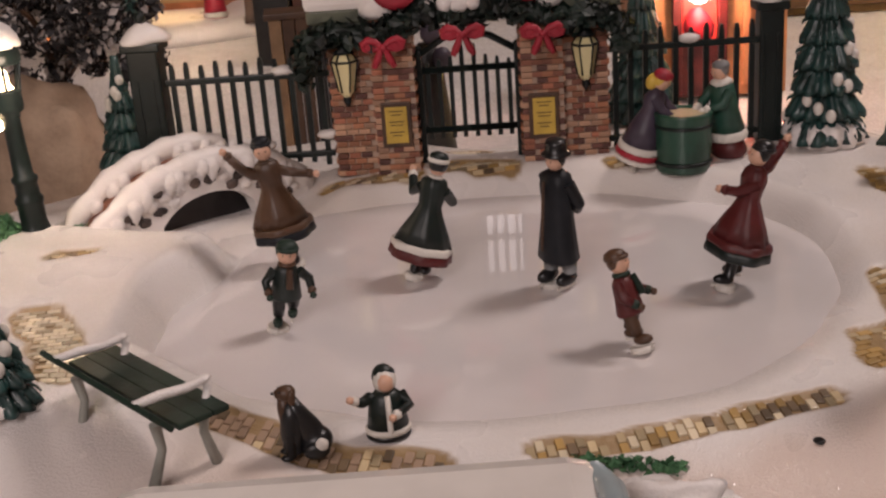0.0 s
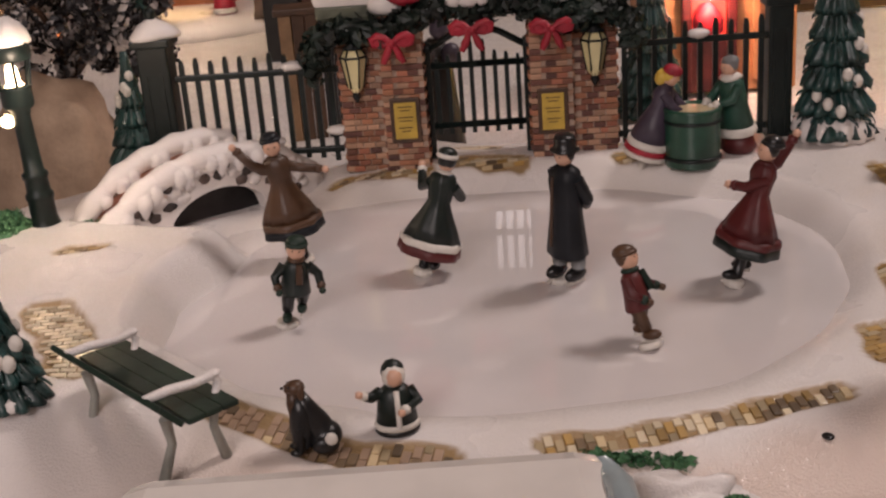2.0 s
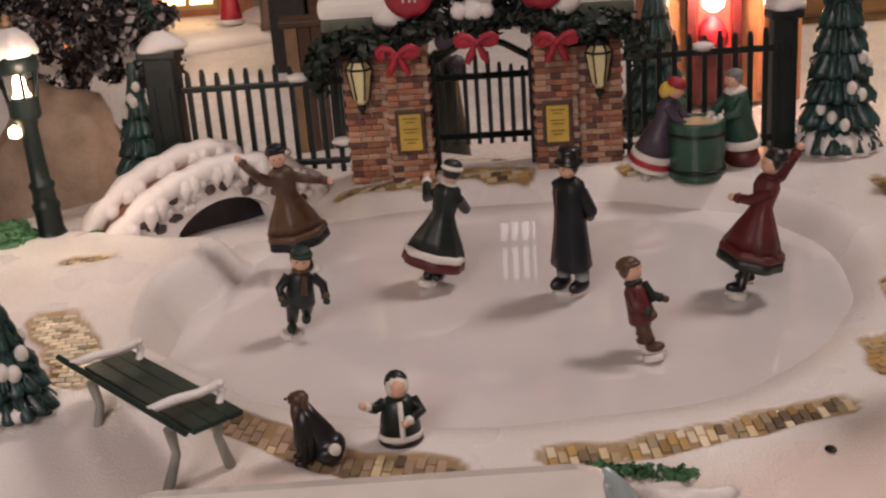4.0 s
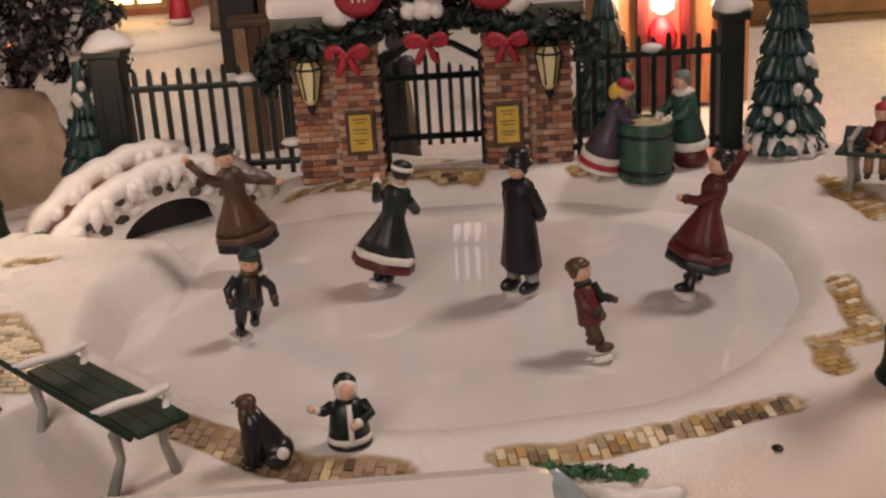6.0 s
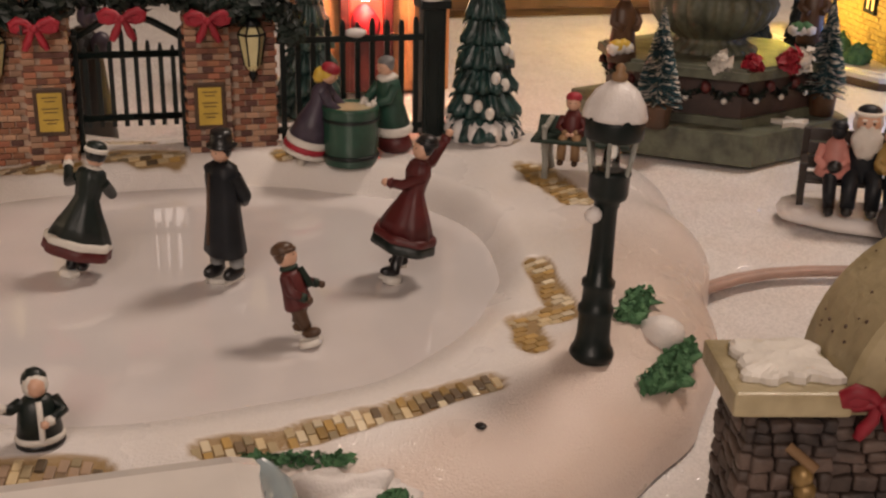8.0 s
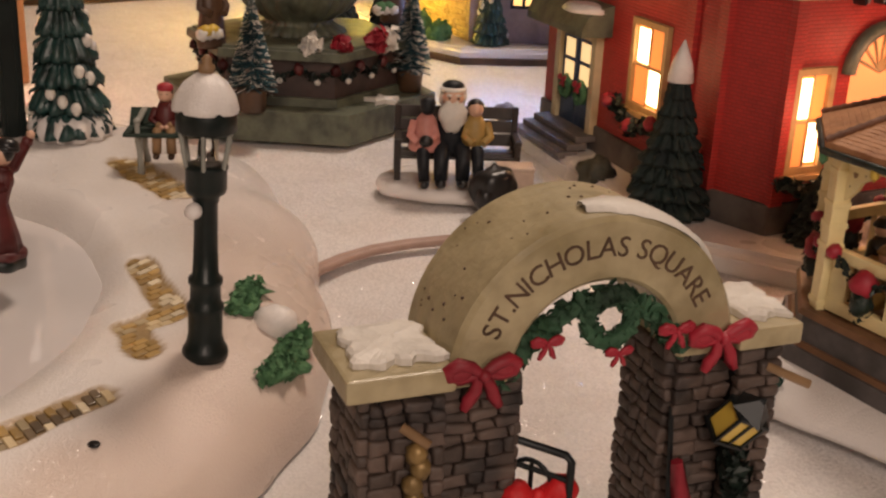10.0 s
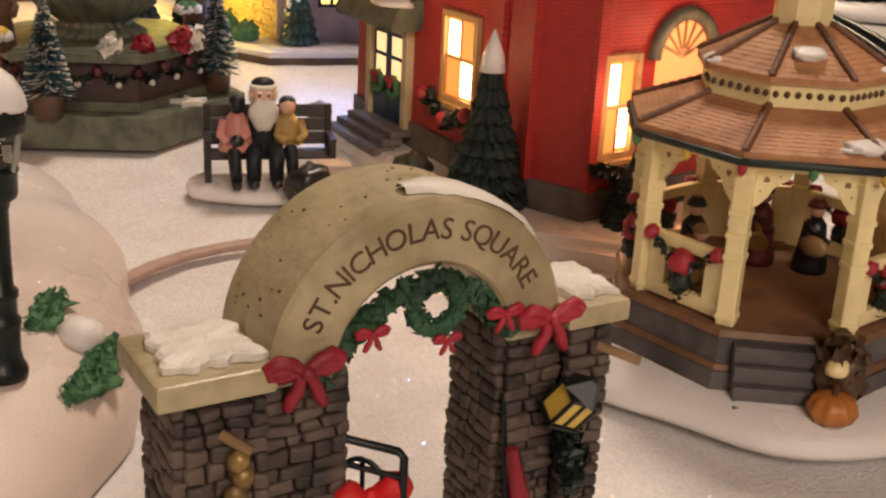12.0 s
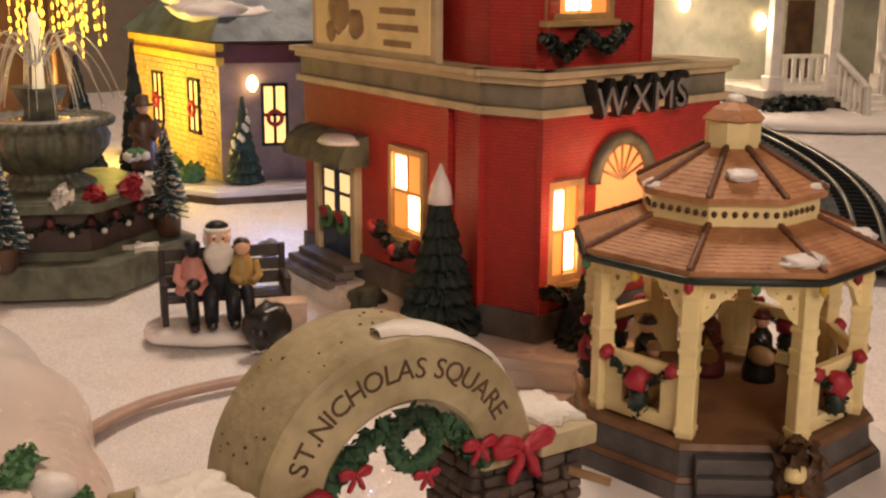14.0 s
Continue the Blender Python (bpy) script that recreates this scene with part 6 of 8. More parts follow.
        part("water_strand", bm, WATER, f, "pale strand of falling water")
    # star and poinsettias on the ledges
    bm = BM()
    st = []
    for k in range(10):
        r = 1.5 if k % 2 == 0 else 0.65
        st.append((2.9 + r * math.cos(2 * math.pi * k / 10), -8.0 + r * math.sin(2 * math.pi * k / 10)))
    ngon_prism(bm, st, 2.12, 2.45, 0, 0.05)
    part("snow_star", bm, FUR, f, "white star-shaped snow patch")
    for x, y, m_ in ((-0.6, -7.6, RED), (2.6, -7.2, RED), (3.8, -6.8, FUR), (-2.8, -7.0, FUR)):
        bm = BM()
        leaves(bm, [(x, y, 6.4), (x + 0.3, y, 6.7)], 0.7, 90, 0.7, 0, int(10 * x) + 50)
        ball(bm, (x, y, 6.55), (0.6, 0.5, 0.3), 0, 1, 0.3)
        part("poinsettia", bm, m_, f, "red poinsettia flower" if m_ is RED else "white poinsettia flower")


fountain()


def brush_tree(x, y, z, h, label):
    t = thing("bottle_brush_tree", (x, y, z), 0, label, "fir tree", "blue bottle-brush trees")
    bm = BM()
    lathe(bm, [(0.8, 0), (0.95, 0.2), (1.05, 1.5), (1.15, 1.6), (1.0, 1.7), (0.3, 1.72)], 16)
    part("pot", bm, BROWN, t, "brown pot")
    bm = BM()
    rnd = random.Random(int(x * 10))
    for k in range(1500):
        u = rnd.random() ** 0.8
        a = rnd.random() * 6.283
        r = 1.75 * (1 - u) + 0.1
        z0 = 1.6 + u * (h - 1.8)
        p0 = Vector((0.1 * math.cos(a), 0.1 * math.sin(a), z0))
        p1 = Vector((r * math.cos(a), r * math.sin(a), z0 + rnd.uniform(-0.25, 0.15)))
        w = Vector((-math.sin(a), math.cos(a), rnd.uniform(-1, 1))).normalized() * 0.055
        v = [bm.verts.new(p0 - w), bm.verts.new(p1 - w), bm.verts.new(p1 + w + Vector((0, 0, 0.05))), bm.verts.new(p0 + w)]
        bm.faces.new(v).material_index = 1 if rnd.random() < 0.3 else 0
    tube(bm, [(0, 0, 1.5), (0, 0, h)], [0.18, 0.05], 6, 0)
    part("bristles", bm, [mat("blue_green_bristle", (0.03, 0.09, 0.11), 0.7, 0.3, 300, 0.2), FUR], t, "frosted blue-green bristles")


brush_tree(36.4, 30.0, 2.1, 8.6, "frosted blue-green bottle-brush tree in a pot")
brush_tree(50.4, 31.2, 2.1, 8.8, "frosted bottle-brush tree on the plinth corner")


def dark_figure(bm):
    lathe(bm, [(1.1, 0), (1.15, 0.3), (0.9, 2.4), (0.95, 3.6), (0.4, 4.4)], 20, (0, 0, 0), 0, 0.8)
    ball(bm, (0, -0.1, 4.9), 0.5, 1, 2)
    lathe(bm, [(0.85, 5.1), (0.87, 5.2), (0.55, 5.3), (0.5, 5.9), (0.2, 6.0)], 18, (0, 0, 0), 2)
    for a in (-1, 1):
        tube(bm, [(0.8 * a, 0, 3.8), (1.1 * a, -0.3, 2.9), (0.5 * a, -0.9, 2.5)], 0.3, 8, 0)
    for k in range(5):
        ball(bm, (-1.6 + 0.3 * k, -1.3, 1.2 + 0.2 * (k % 2)), (0.6, 0.5, 0.5), 3 if k % 2 else 4, 1, 0.4)


figurine("standing_man_statuette", (53.3, 38.4, 6.2), -20, "dark brown man statuette standing by the fountain bowl", "figurine", "", [BROWN, SKIN, BROWN, MOSS, FUR], dark_figure)
figurine("flower_seller_statuette", (35.4, 34.6, 6.0), 10, "brown statuette with flowers at the fountain", "figurine", "", [BROWN, SKIN, TAN, YELLOW, FUR], dark_figure)


# ---- red radio building ----
def brick_wall(name, color, second, mortar, width, height):
    m = bpy.data.materials.new(name)
    m.use_nodes = True
    n, l = m.node_tree.nodes, m.node_tree.links
    b = n["Principled BSDF"]
    tc, sep, comb = n.new("ShaderNodeTexCoord"), n.new("ShaderNodeSeparateXYZ"), n.new("ShaderNodeCombineXYZ")
    l.new(tc.outputs["Object"], sep.inputs[0])
    l.new(sep.outputs["X"], comb.inputs["X"])
    l.new(sep.outputs["Z"], comb.inputs["Y"])
    t = n.new("ShaderNodeTexBrick")
    t.inputs["Scale"].default_value = 1.0
    t.inputs["Brick Width"].default_value, t.inputs["Row Height"].default_value = width * C, height * C
    t.inputs["Mortar Size"].default_value, t.inputs["Mortar Smooth"].default_value = 0.05 * C, 0.6
    t.inputs["Color1"].default_value, t.inputs["Color2"].default_value, t.inputs["Mortar"].default_value = (*color, 1), (*second, 1), (*mortar, 1)
    l.new(comb.outputs[0], t.inputs["Vector"])
    nz = n.new("ShaderNodeTexNoise")
    nz.inputs["Scale"].default_value, nz.inputs["Detail"].default_value = 90, 5
    l.new(tc.outputs["Object"], nz.inputs["Vector"])
    mr = n.new("ShaderNodeMapRange")
    mr.inputs["To Min"].default_value, mr.inputs["To Max"].default_value = 0.7, 1.25
    l.new(nz.outputs["Fac"], mr.inputs["Value"])
    hsv = n.new("ShaderNodeHueSaturation")
    l.new(t.outputs["Color"], hsv.inputs["Color"])
    l.new(mr.outputs["Result"], hsv.inputs["Value"])
    l.new(hsv.outputs["Color"], b.inputs["Base Color"])
    b.inputs["Roughness"].default_value = 0.5
    bp = n.new("ShaderNodeBump")
    bp.inputs["Strength"].default_value, bp.inputs["Distance"].default_value, bp.invert = 0.5, 0.0012, True
    l.new(t.outputs["Fac"], bp.inputs["Height"])
    l.new(bp.outputs["Normal"], b.inputs["Normal"])
    return m


RED_WALL = brick_wall("red_painted_brick", (0.50, 0.036, 0.028), (0.42, 0.03, 0.025), (0.33, 0.024, 0.02), 0.52, 0.22)
TRIM = mat("buff_trim", (0.56, 0.46, 0.29), 0.45, 0.12, 220, 0.2)
BAND = mat("grey_olive_band", (0.22, 0.20, 0.15), 0.5, 0.2, 220, 0.3)
FOOT = mat("grey_foundation", (0.14, 0.12, 0.11), 0.6, 0.25, 200, 0.4)
PANE = glow("lit_pane", (1.0, 0.70, 0.38), 9.0)
ROOM = glow("lit_room_backing", (1.0, 0.36, 0.09), 0.6)
BLUE = mat("blue_door_paint", (0.02, 0.05, 0.12), 0.4, 0.2, 220, 0.2)
SASH = mat("tan_sash", (0.46, 0.30, 0.13), 0.45, 0.15, 220, 0.2)


def fpart(name, bm, material, parent, frame_, label=""):
    ob = part(name, bm, material, parent, label)
    ob.matrix_basis = frame_
    return ob


def window(parent, fr, x0, x1, z0, z1, out, stagger=True, name="window"):
    """Sash window on a wall frame: casing, glowing room, two bright panes, bars and sill."""
    w, h, cx, cz = x1 - x0, z1 - z0, (x0 + x1) / 2, (z0 + z1) / 2
    bm = BM()
    for a in (-1, 1):
        box(bm, (cx + a * (w / 2 - 0.2), out + 0.16, cz), (0.42, 0.42, h), bevel=0.05)
        box(bm, (cx, out + 0.16, cz + a * (h / 2 - 0.2)), (w - 0.8, 0.42, 0.42), bevel=0.05)
    win = fpart(name, bm, SASH, parent, fr, "tan sash window glowing from within")
    bm = BM()
    box(bm, (cx, out + 0.04, cz), (w - 0.7, 0.06, h - 0.7))
    part("room_glow", bm, ROOM, win, "orange lit backing")
    for a in (-1, 1):
        bm = BM()
        ww = (w - 0.9) * 0.42
        box(bm, (cx + a * (w - 0.9) * -0.24 * (1 if stagger else 0), out + 0.1, cz - a * (h - 0.9) * 0.25), (ww if stagger else w * 0.35, 0.05, (h - 0.9) * 0.44), bevel=0.02)
        part("pane", bm, PANE, win, "bright lit pane")
    bm = BM()
    box(bm, (cx, out + 0.16, cz), (w - 0.8, 0.14, 0.18))
    box(bm, (cx, out + 0.15, cz), (0.1, 0.12, h - 0.8))
    part("sash_bar", bm, SASH, win)
    bm = BM()
    box(bm, (cx, out + 0.35, z0 - 0.15), (w + 0.5, 0.7, 0.35), bevel=0.06)
    part("sill", bm, SASH, win)
    return win


def radio_building():
    g = thing("radio_building", (0, 0, 0), 0, "red brick corner building with buff cornice and glowing windows", "building")
    A, D = (51.6, 0.4), (52.2, -3.4)
    FL = pose(A[0] * C, A[1] * C, 0, 0, 0, 75.5)
    FCh = pose(D[0] * C, D[1] * C, 0, 0, 0, math.degrees(math.atan2(A[1] - D[1], A[0] - D[0])))
    FF = pose(D[0] * C, D[1] * C, 0, 0, 0, 173.5)
    LW, CW, FW_ = 23.5, math.hypot(A[0] - D[0], A[1] - D[1]), 16.5
    walls = ((FL, 0, LW, 0.0), (FCh, 0, CW, 0.0), (FF, -FW_, 0, 0.0))
    bm = BM()
    B = (A[0] + LW * math.cos(radians(75.5)), A[1] + LW * math.sin(radians(75.5)))
    E_ = (D[0] - FW_ * math.cos(radians(173.5)), D[1] - FW_ * math.sin(radians(173.5)))
    foot = [B, A, D, E_, (E_[0] + 2, B[1] + 2)]
    bx = [(B[0] - 2.6, B[1] + 1.5), (A[0] - 3.6, A[1] + 1), (A[0] - 4.2, A[1] - 3.0), (D[0] - 2.0, D[1] - 5.0), (E_[0] + 2, E_[1] - 4.5), (E_[0] + 5, B[1] + 4)]
    ngon_prism(bm, bx, -0.4, 0.9, 0, 0.03)
    bmesh.ops.bevel(bm, geom=[e for e in bm.edges if all(v.co.z > 0.5 for v in e.verts)], offset=0.5, segments=3, affect="EDGES")
    part("snow_base", bm, SNOW, g, "white snowy base slab")
    for fr, x0, x1, o in walls:
        bm = BM()
        box(bm, ((x0 + x1) / 2, -0.6, 8.6), (x1 - x0, 1.2, 12.0))
        fpart("wall", bm, RED_WALL, g, fr, "red painted brick wall")
        bm = BM()
        box(bm, ((x0 + x1) / 2, -0.35, 1.7), (x1 - x0 + 0.3, 1.2, 2.0), bevel=0.1)
        fpart("foundation", bm, FOOT, g, fr, "grey stone foundation")
        for z0, z1, d, m_ in ((14.1, 14.6, 0.5, TRIM), (14.6, 15.9, 0.2, BAND), (15.9, 16.3, 0.55, TRIM), (16.3, 16.7, 0.9, TRIM)):
            bm = BM()
            box(bm, ((x0 + x1) / 2, d / 2 - 0.6, (z0 + z1) / 2), (x1 - x0 + 2 * d * 0.7, 1.2 + d, z1 - z0 - 0.02), bevel=0.08)
            fpart("cornice", bm, m_, g, fr, "buff cornice moulding" if m_ is TRIM else "grey-olive cornice band")
    # corner piers
    for fr, x in ((FL, 0.25), (FL, 3.6), (FF, -0.3)):
        bm = BM()
        box(bm, (x, 0.1, 8.4), (0.9, 0.5, 11.6), bevel=0.06)
        fpart("corner_pier", bm, RED_WALL, g, fr)
    bm = BM()
    ngon_prism(bm, [(x * 0.97 + 60 * 0.03, y * 0.97 + 10 * 0.03) for x, y in foot], 16.0, 16.75)
    part("ledge_roof", bm, TRIM, g, "buff ledge above the cornice")
    # upper storey
    for fr, x0, x1 in ((FL, 0.3, LW - 0.3), (FCh, 0, CW), (FF, -9.6, -0.2)):
        bm = BM()
        box(bm, ((x0 + x1) / 2, -1.3, 22.0), (x1 - x0, 1.2, 10.6))
        fpart("upper_wall", bm, RED_WALL, g, fr, "red upper brick wall")
    bm = BM()
    box(bm, (-9.5, -5, 22.0), (1.0, 9.0, 10.6))
    fpart("upper_wall", bm, RED_WALL, g, FF)
    bm = BM()
    ngon_prism(bm, [(x * 0.94 + 60 * 0.06, y * 0.94 + 10 * 0.06) for x, y in foot], 27.0, 27.6)
    part("roof", bm, SNOW, g, "snow-covered flat roof")
    # billboard
    bm = BM()
    box(bm, (12.4, 0.35, 21.0), (16.6, 0.5, 9.6), bevel=0.12)
    bb = fpart("billboard", bm, TRIM, g, FL, "buff framed billboard on the wall")
    bm = BM()
    box(bm, (12.4, 0.62, 21.2), (15.2, 0.1, 8.2))
    part("poster", bm, CREAM, bb, "cream poster")
    bm = BM()
    ball(bm, (16.5, 0.68, 19.4), (1.6, 0.06, 1.6), 0, 2, 0.3)
    ball(bm, (14.0, 0.68, 18.6), (1.2, 0.06, 1.0), 0, 2, 0.3)
    ball(bm, (17.6, 0.68, 18.0), (0.8, 0.06, 0.8), 0, 2, 0.3)
    part("printed_shape", bm, TAN, bb, "faded brown printed shape")
    bm = BM()
    for k, w in enumerate((5.5, 4.4, 5.0, 3.4)):
        box(bm, (8.6, 0.68, 20.6 - 1.0 * k), (w, 0.04, 0.4))
    part("lettering", bm, TAN, bb)
    # door with awning and steps
    for k in range(3):
        bm = BM()
        box(bm, (17.8, 1.0 + 0.75 * (2 - k), 0.95 + 0.45 * k), (8.2 - 0.5 * k, 1.5, 0.45), bevel=0.06)
        fpart("step", bm, FOOT, g, FL, "grey stone step")
    bm = BM()
    for x in (20.6, 15.0):
        box(bm, (x, 0.3, 5.4), (0.7, 0.6, 7.2), bevel=0.06)
    box(bm, (17.8, 0.3, 8.7), (6.2, 0.6, 0.6), bevel=0.06)
    dr = fpart("door", bm, TRIM, g, FL, "buff door case")
    for x in (19.0, 16.6):
        bm = BM()
        box(bm, (x, 0.15, 5.1), (2.3, 0.3, 6.7), bevel=0.06)
        lf = part("door_leaf", bm, BLUE, dr, "dark blue panelled door leaf")
        for dz in (0, 1.6):
            bm = BM()
            box(bm, (x, 0.31, 5.8 + dz), (1.4, 0.08, 1.3), bevel=0.02)
            part("pane", bm, glow("dim_door_pane" + str(x) + str(dz), (1.0, 0.72, 0.35), 0.9), lf, "dim lit pane")
        bm = BM()
        pts = [(x + 0.62 * math.cos(a), 0.55, 4.6 + 0.62 * math.sin(a)) for a in [2 * math.pi * k / 16 for k in range(17)]]
        tube(bm, pts, 0.24, 7)
        leaves(bm, pts, 0.25, 150, 0.3, 0, int(x))
        wr = part("wreath", bm, MOSS, lf, "green wreath")
        bm = BM()
        bow(bm, (x, 0.85, 5.1), 0.45)
        part("bow", bm, RED, wr, "red bow")
    bm = BM()
    prof = [(0, 9.0), (2.3, 9.0), (2.3, 9.5), (1.9, 10.3), (1.0, 10.9), (0, 11.1)]
    ls = [[bm.verts.new((x, y, z)) for y, z in prof] for x in (13.6, 22.6)]
    bm.faces.new(ls[0]); bm.faces.new(ls[1][::-1])
    for k in range(6):
        bm.faces.new((ls[0][k], ls[1][k], ls[1][(k + 1) % 6], ls[0][(k + 1) % 6]))
    bmesh.ops.recalc_face_normals(bm, faces=bm.faces)
    aw = fpart("door_hood", bm, PATINA, g, FL, "grey-green door hood")
    bm = BM()
    ball(bm, (15.4, 1.3, 10.7), (2.2, 1.4, 0.4), 0, 2, 0.3)
    part("snow_patch", bm, SNOW, aw, "patch of snow")
    window(g, FL, 6.0, 10.4, 5.2, 11.0, 0.0)
    bm = BM()
    pts = [(5.4, 0.8, 5.2), (8.2, 1.0, 4.2), (11.2, 0.8, 5.4)]
    leaves(bm, pts, 0.45, 260, 0.5, 0, 77)
    sw = fpart("swag", bm, LEAF, g, FL, "dark green swag")
    for x, z in ((11.2, 5.4), (8.2, 4.4), (5.4, 5.2)):
        bm = BM()
        ball(bm, (x, 1.2, z), 0.5, 0, 2, 0.35)
        part("bow", bm, RED, sw, "red bow")
    window(g, FF, -3.4, -0.5, 4.4, 10.4, 0.0)
    bm = BM()
    pts = [(0.1, 0.8, 4.2), (-2.0, 1.0, 3.4), (-4.0, 0.8, 4.2)]
    leaves(bm, pts, 0.4, 220, 0.5, 0, 78)
    fpart("swag", bm, LEAF, g, FF, "dark green swag")
    window(g, FF, -6.2, -0.6, 19.4, 24.0, -0.7, stagger=False)
    bm = BM()
    pts = [(0.2, 0.3, 18.6), (-1.6, 0.5, 17.6), (-3.2, 0.3, 18.7), (-4.8, 0.5, 17.8), (-6.6, 0.3, 19.0)]
    leaves(bm, pts, 0.35, 420, 0.5, 0, 79)
    tube(bm, pts, 0.3, 7)
    fpart("swag", bm, LEAF, g, FF, "dark leafy swag")
    # arched window
    bm = BM()
    tube(bm, [(-6.9 + 2.5 * math.cos(math.pi * k / 24), 0.2, 9.9 + 2.5 * math.sin(math.pi * k / 24)) for k in range(25)], 0.42, 8)
    aw = fpart("arched_window", bm, PATINA, g, FF, "grey-green arch over a fan window")
    bm = BM()
    box(bm, (-6.9, 0.2, 6.4), (5.8, 0.5, 0.4))
    fpart("sill", bm, PATINA, g, FF)
    bm = BM()
    ring_ = [bm.verts.new((-6.9 + 2.15 * math.cos(math.pi * k / 24), 0.06, 9.9 + 2.15 * math.sin(math.pi * k / 24))) for k in range(25)]
    low = [bm.verts.new((-9.05, 0.06, 6.4)), bm.verts.new((-4.75, 0.06, 6.4))]
    bm.faces.new(ring_ + low)
    part("fan_pane", bm, glow("orange_fan_glass", (1.0, 0.36, 0.13), 0.6), aw, "orange glowing fan pane")
    for k in range(1, 8):
        a = math.pi * k / 8
        bm = BM()
        tube(bm, [(-6.9, 0.14, 9.9), (-6.9 + 2.15 * math.cos(a), 0.14, 9.9 + 2.15 * math.sin(a))], 0.09, 5)
        part("fan_bar", bm, SASH, aw)
    # sign letters on the cornice

    def place(x, total):
        return Matrix.Translation((-3.2 - 8.6 * x / total, 0.62, 13.8 + 0.02 * x)) @ Matrix.Rotation(radians(180), 4, "Z") @ Matrix.Rotation(radians(90), 4, "X") @ Matrix.Shear("XY", 4, (0.18, 0)) @ Matrix.Scale(1.12, 4)

    sign = fpart("sign_letters", lettering("WXMS", 3.0, place, 0.35), BLACK, g, FF, "black raised sign letters with pale faces")

    def place2(x, total):
        return Matrix.Translation((-3.2 - 8.6 * x / total, 1.05, 13.9 + 0.02 * x)) @ Matrix.Rotation(radians(180), 4, "Z") @ Matrix.Rotation(radians(90), 4, "X") @ Matrix.Shear("XY", 4, (0.18, 0)) @ Matrix.Scale(0.82, 4)

    part("letter_face", lettering("WXMS", 3.0, place2, 0.02), GREY, sign, "grey letter faces")


radio_building()
bulb("radio_window_glow", (49.2, 9.2, 8.5), 0.8, 0.05, (1.0, 0.55, 0.25))
bulb("radio_front_glow", (53.3, -6.5, 8.0), 0.8, 0.06, (1.0, 0.45, 0.25))
bulb("radio_sign_glow", (58.5, -7.0, 11.0), 0.8, 0.05, (1.0, 0.45, 0.25))


def dark_fir(x, y, z, h, r, label, tip=True, seed=2):
    fir((x, y, z), h, r, 9, label, seed, balls=False, snow=False, group="dark firs by the buildings", tip=tip, green=DARK_FIR)


dark_fir(50.0, 2.2, 0.8, 9.5, 2.3, "dark green fir tree with a snow tip")
dark_fir(54.2, -5.6, 0.8, 4.6, 1.7, "small dark fir below the lit window", False, 6)
bm = BM()
ball(bm, (0, 0, 0.7), (1.3, 1.0, 1.0), 0, 3, 0.5)
ob = part("boulder", bm, mat("dark_bush_stone", (0.05, 0.05, 0.035), 0.7, 0.4, 250, 0.8))
ob.matrix_world = pose(0.512, 0.098, 0.004)
tagged(ob, "rounded dark grey-green boulder by the wall", "boulder")
bm = BM()
ball(bm, (0, 0, 0.5), (0.9, 0.9, 0.7), 0, 3, 0.4)
ob = part("boulder", bm, FOOT)
ob.matrix_world = pose(0.563, 0.262, 0.004)
tagged(ob, "grey stone boulder at the building's corner", "boulder")


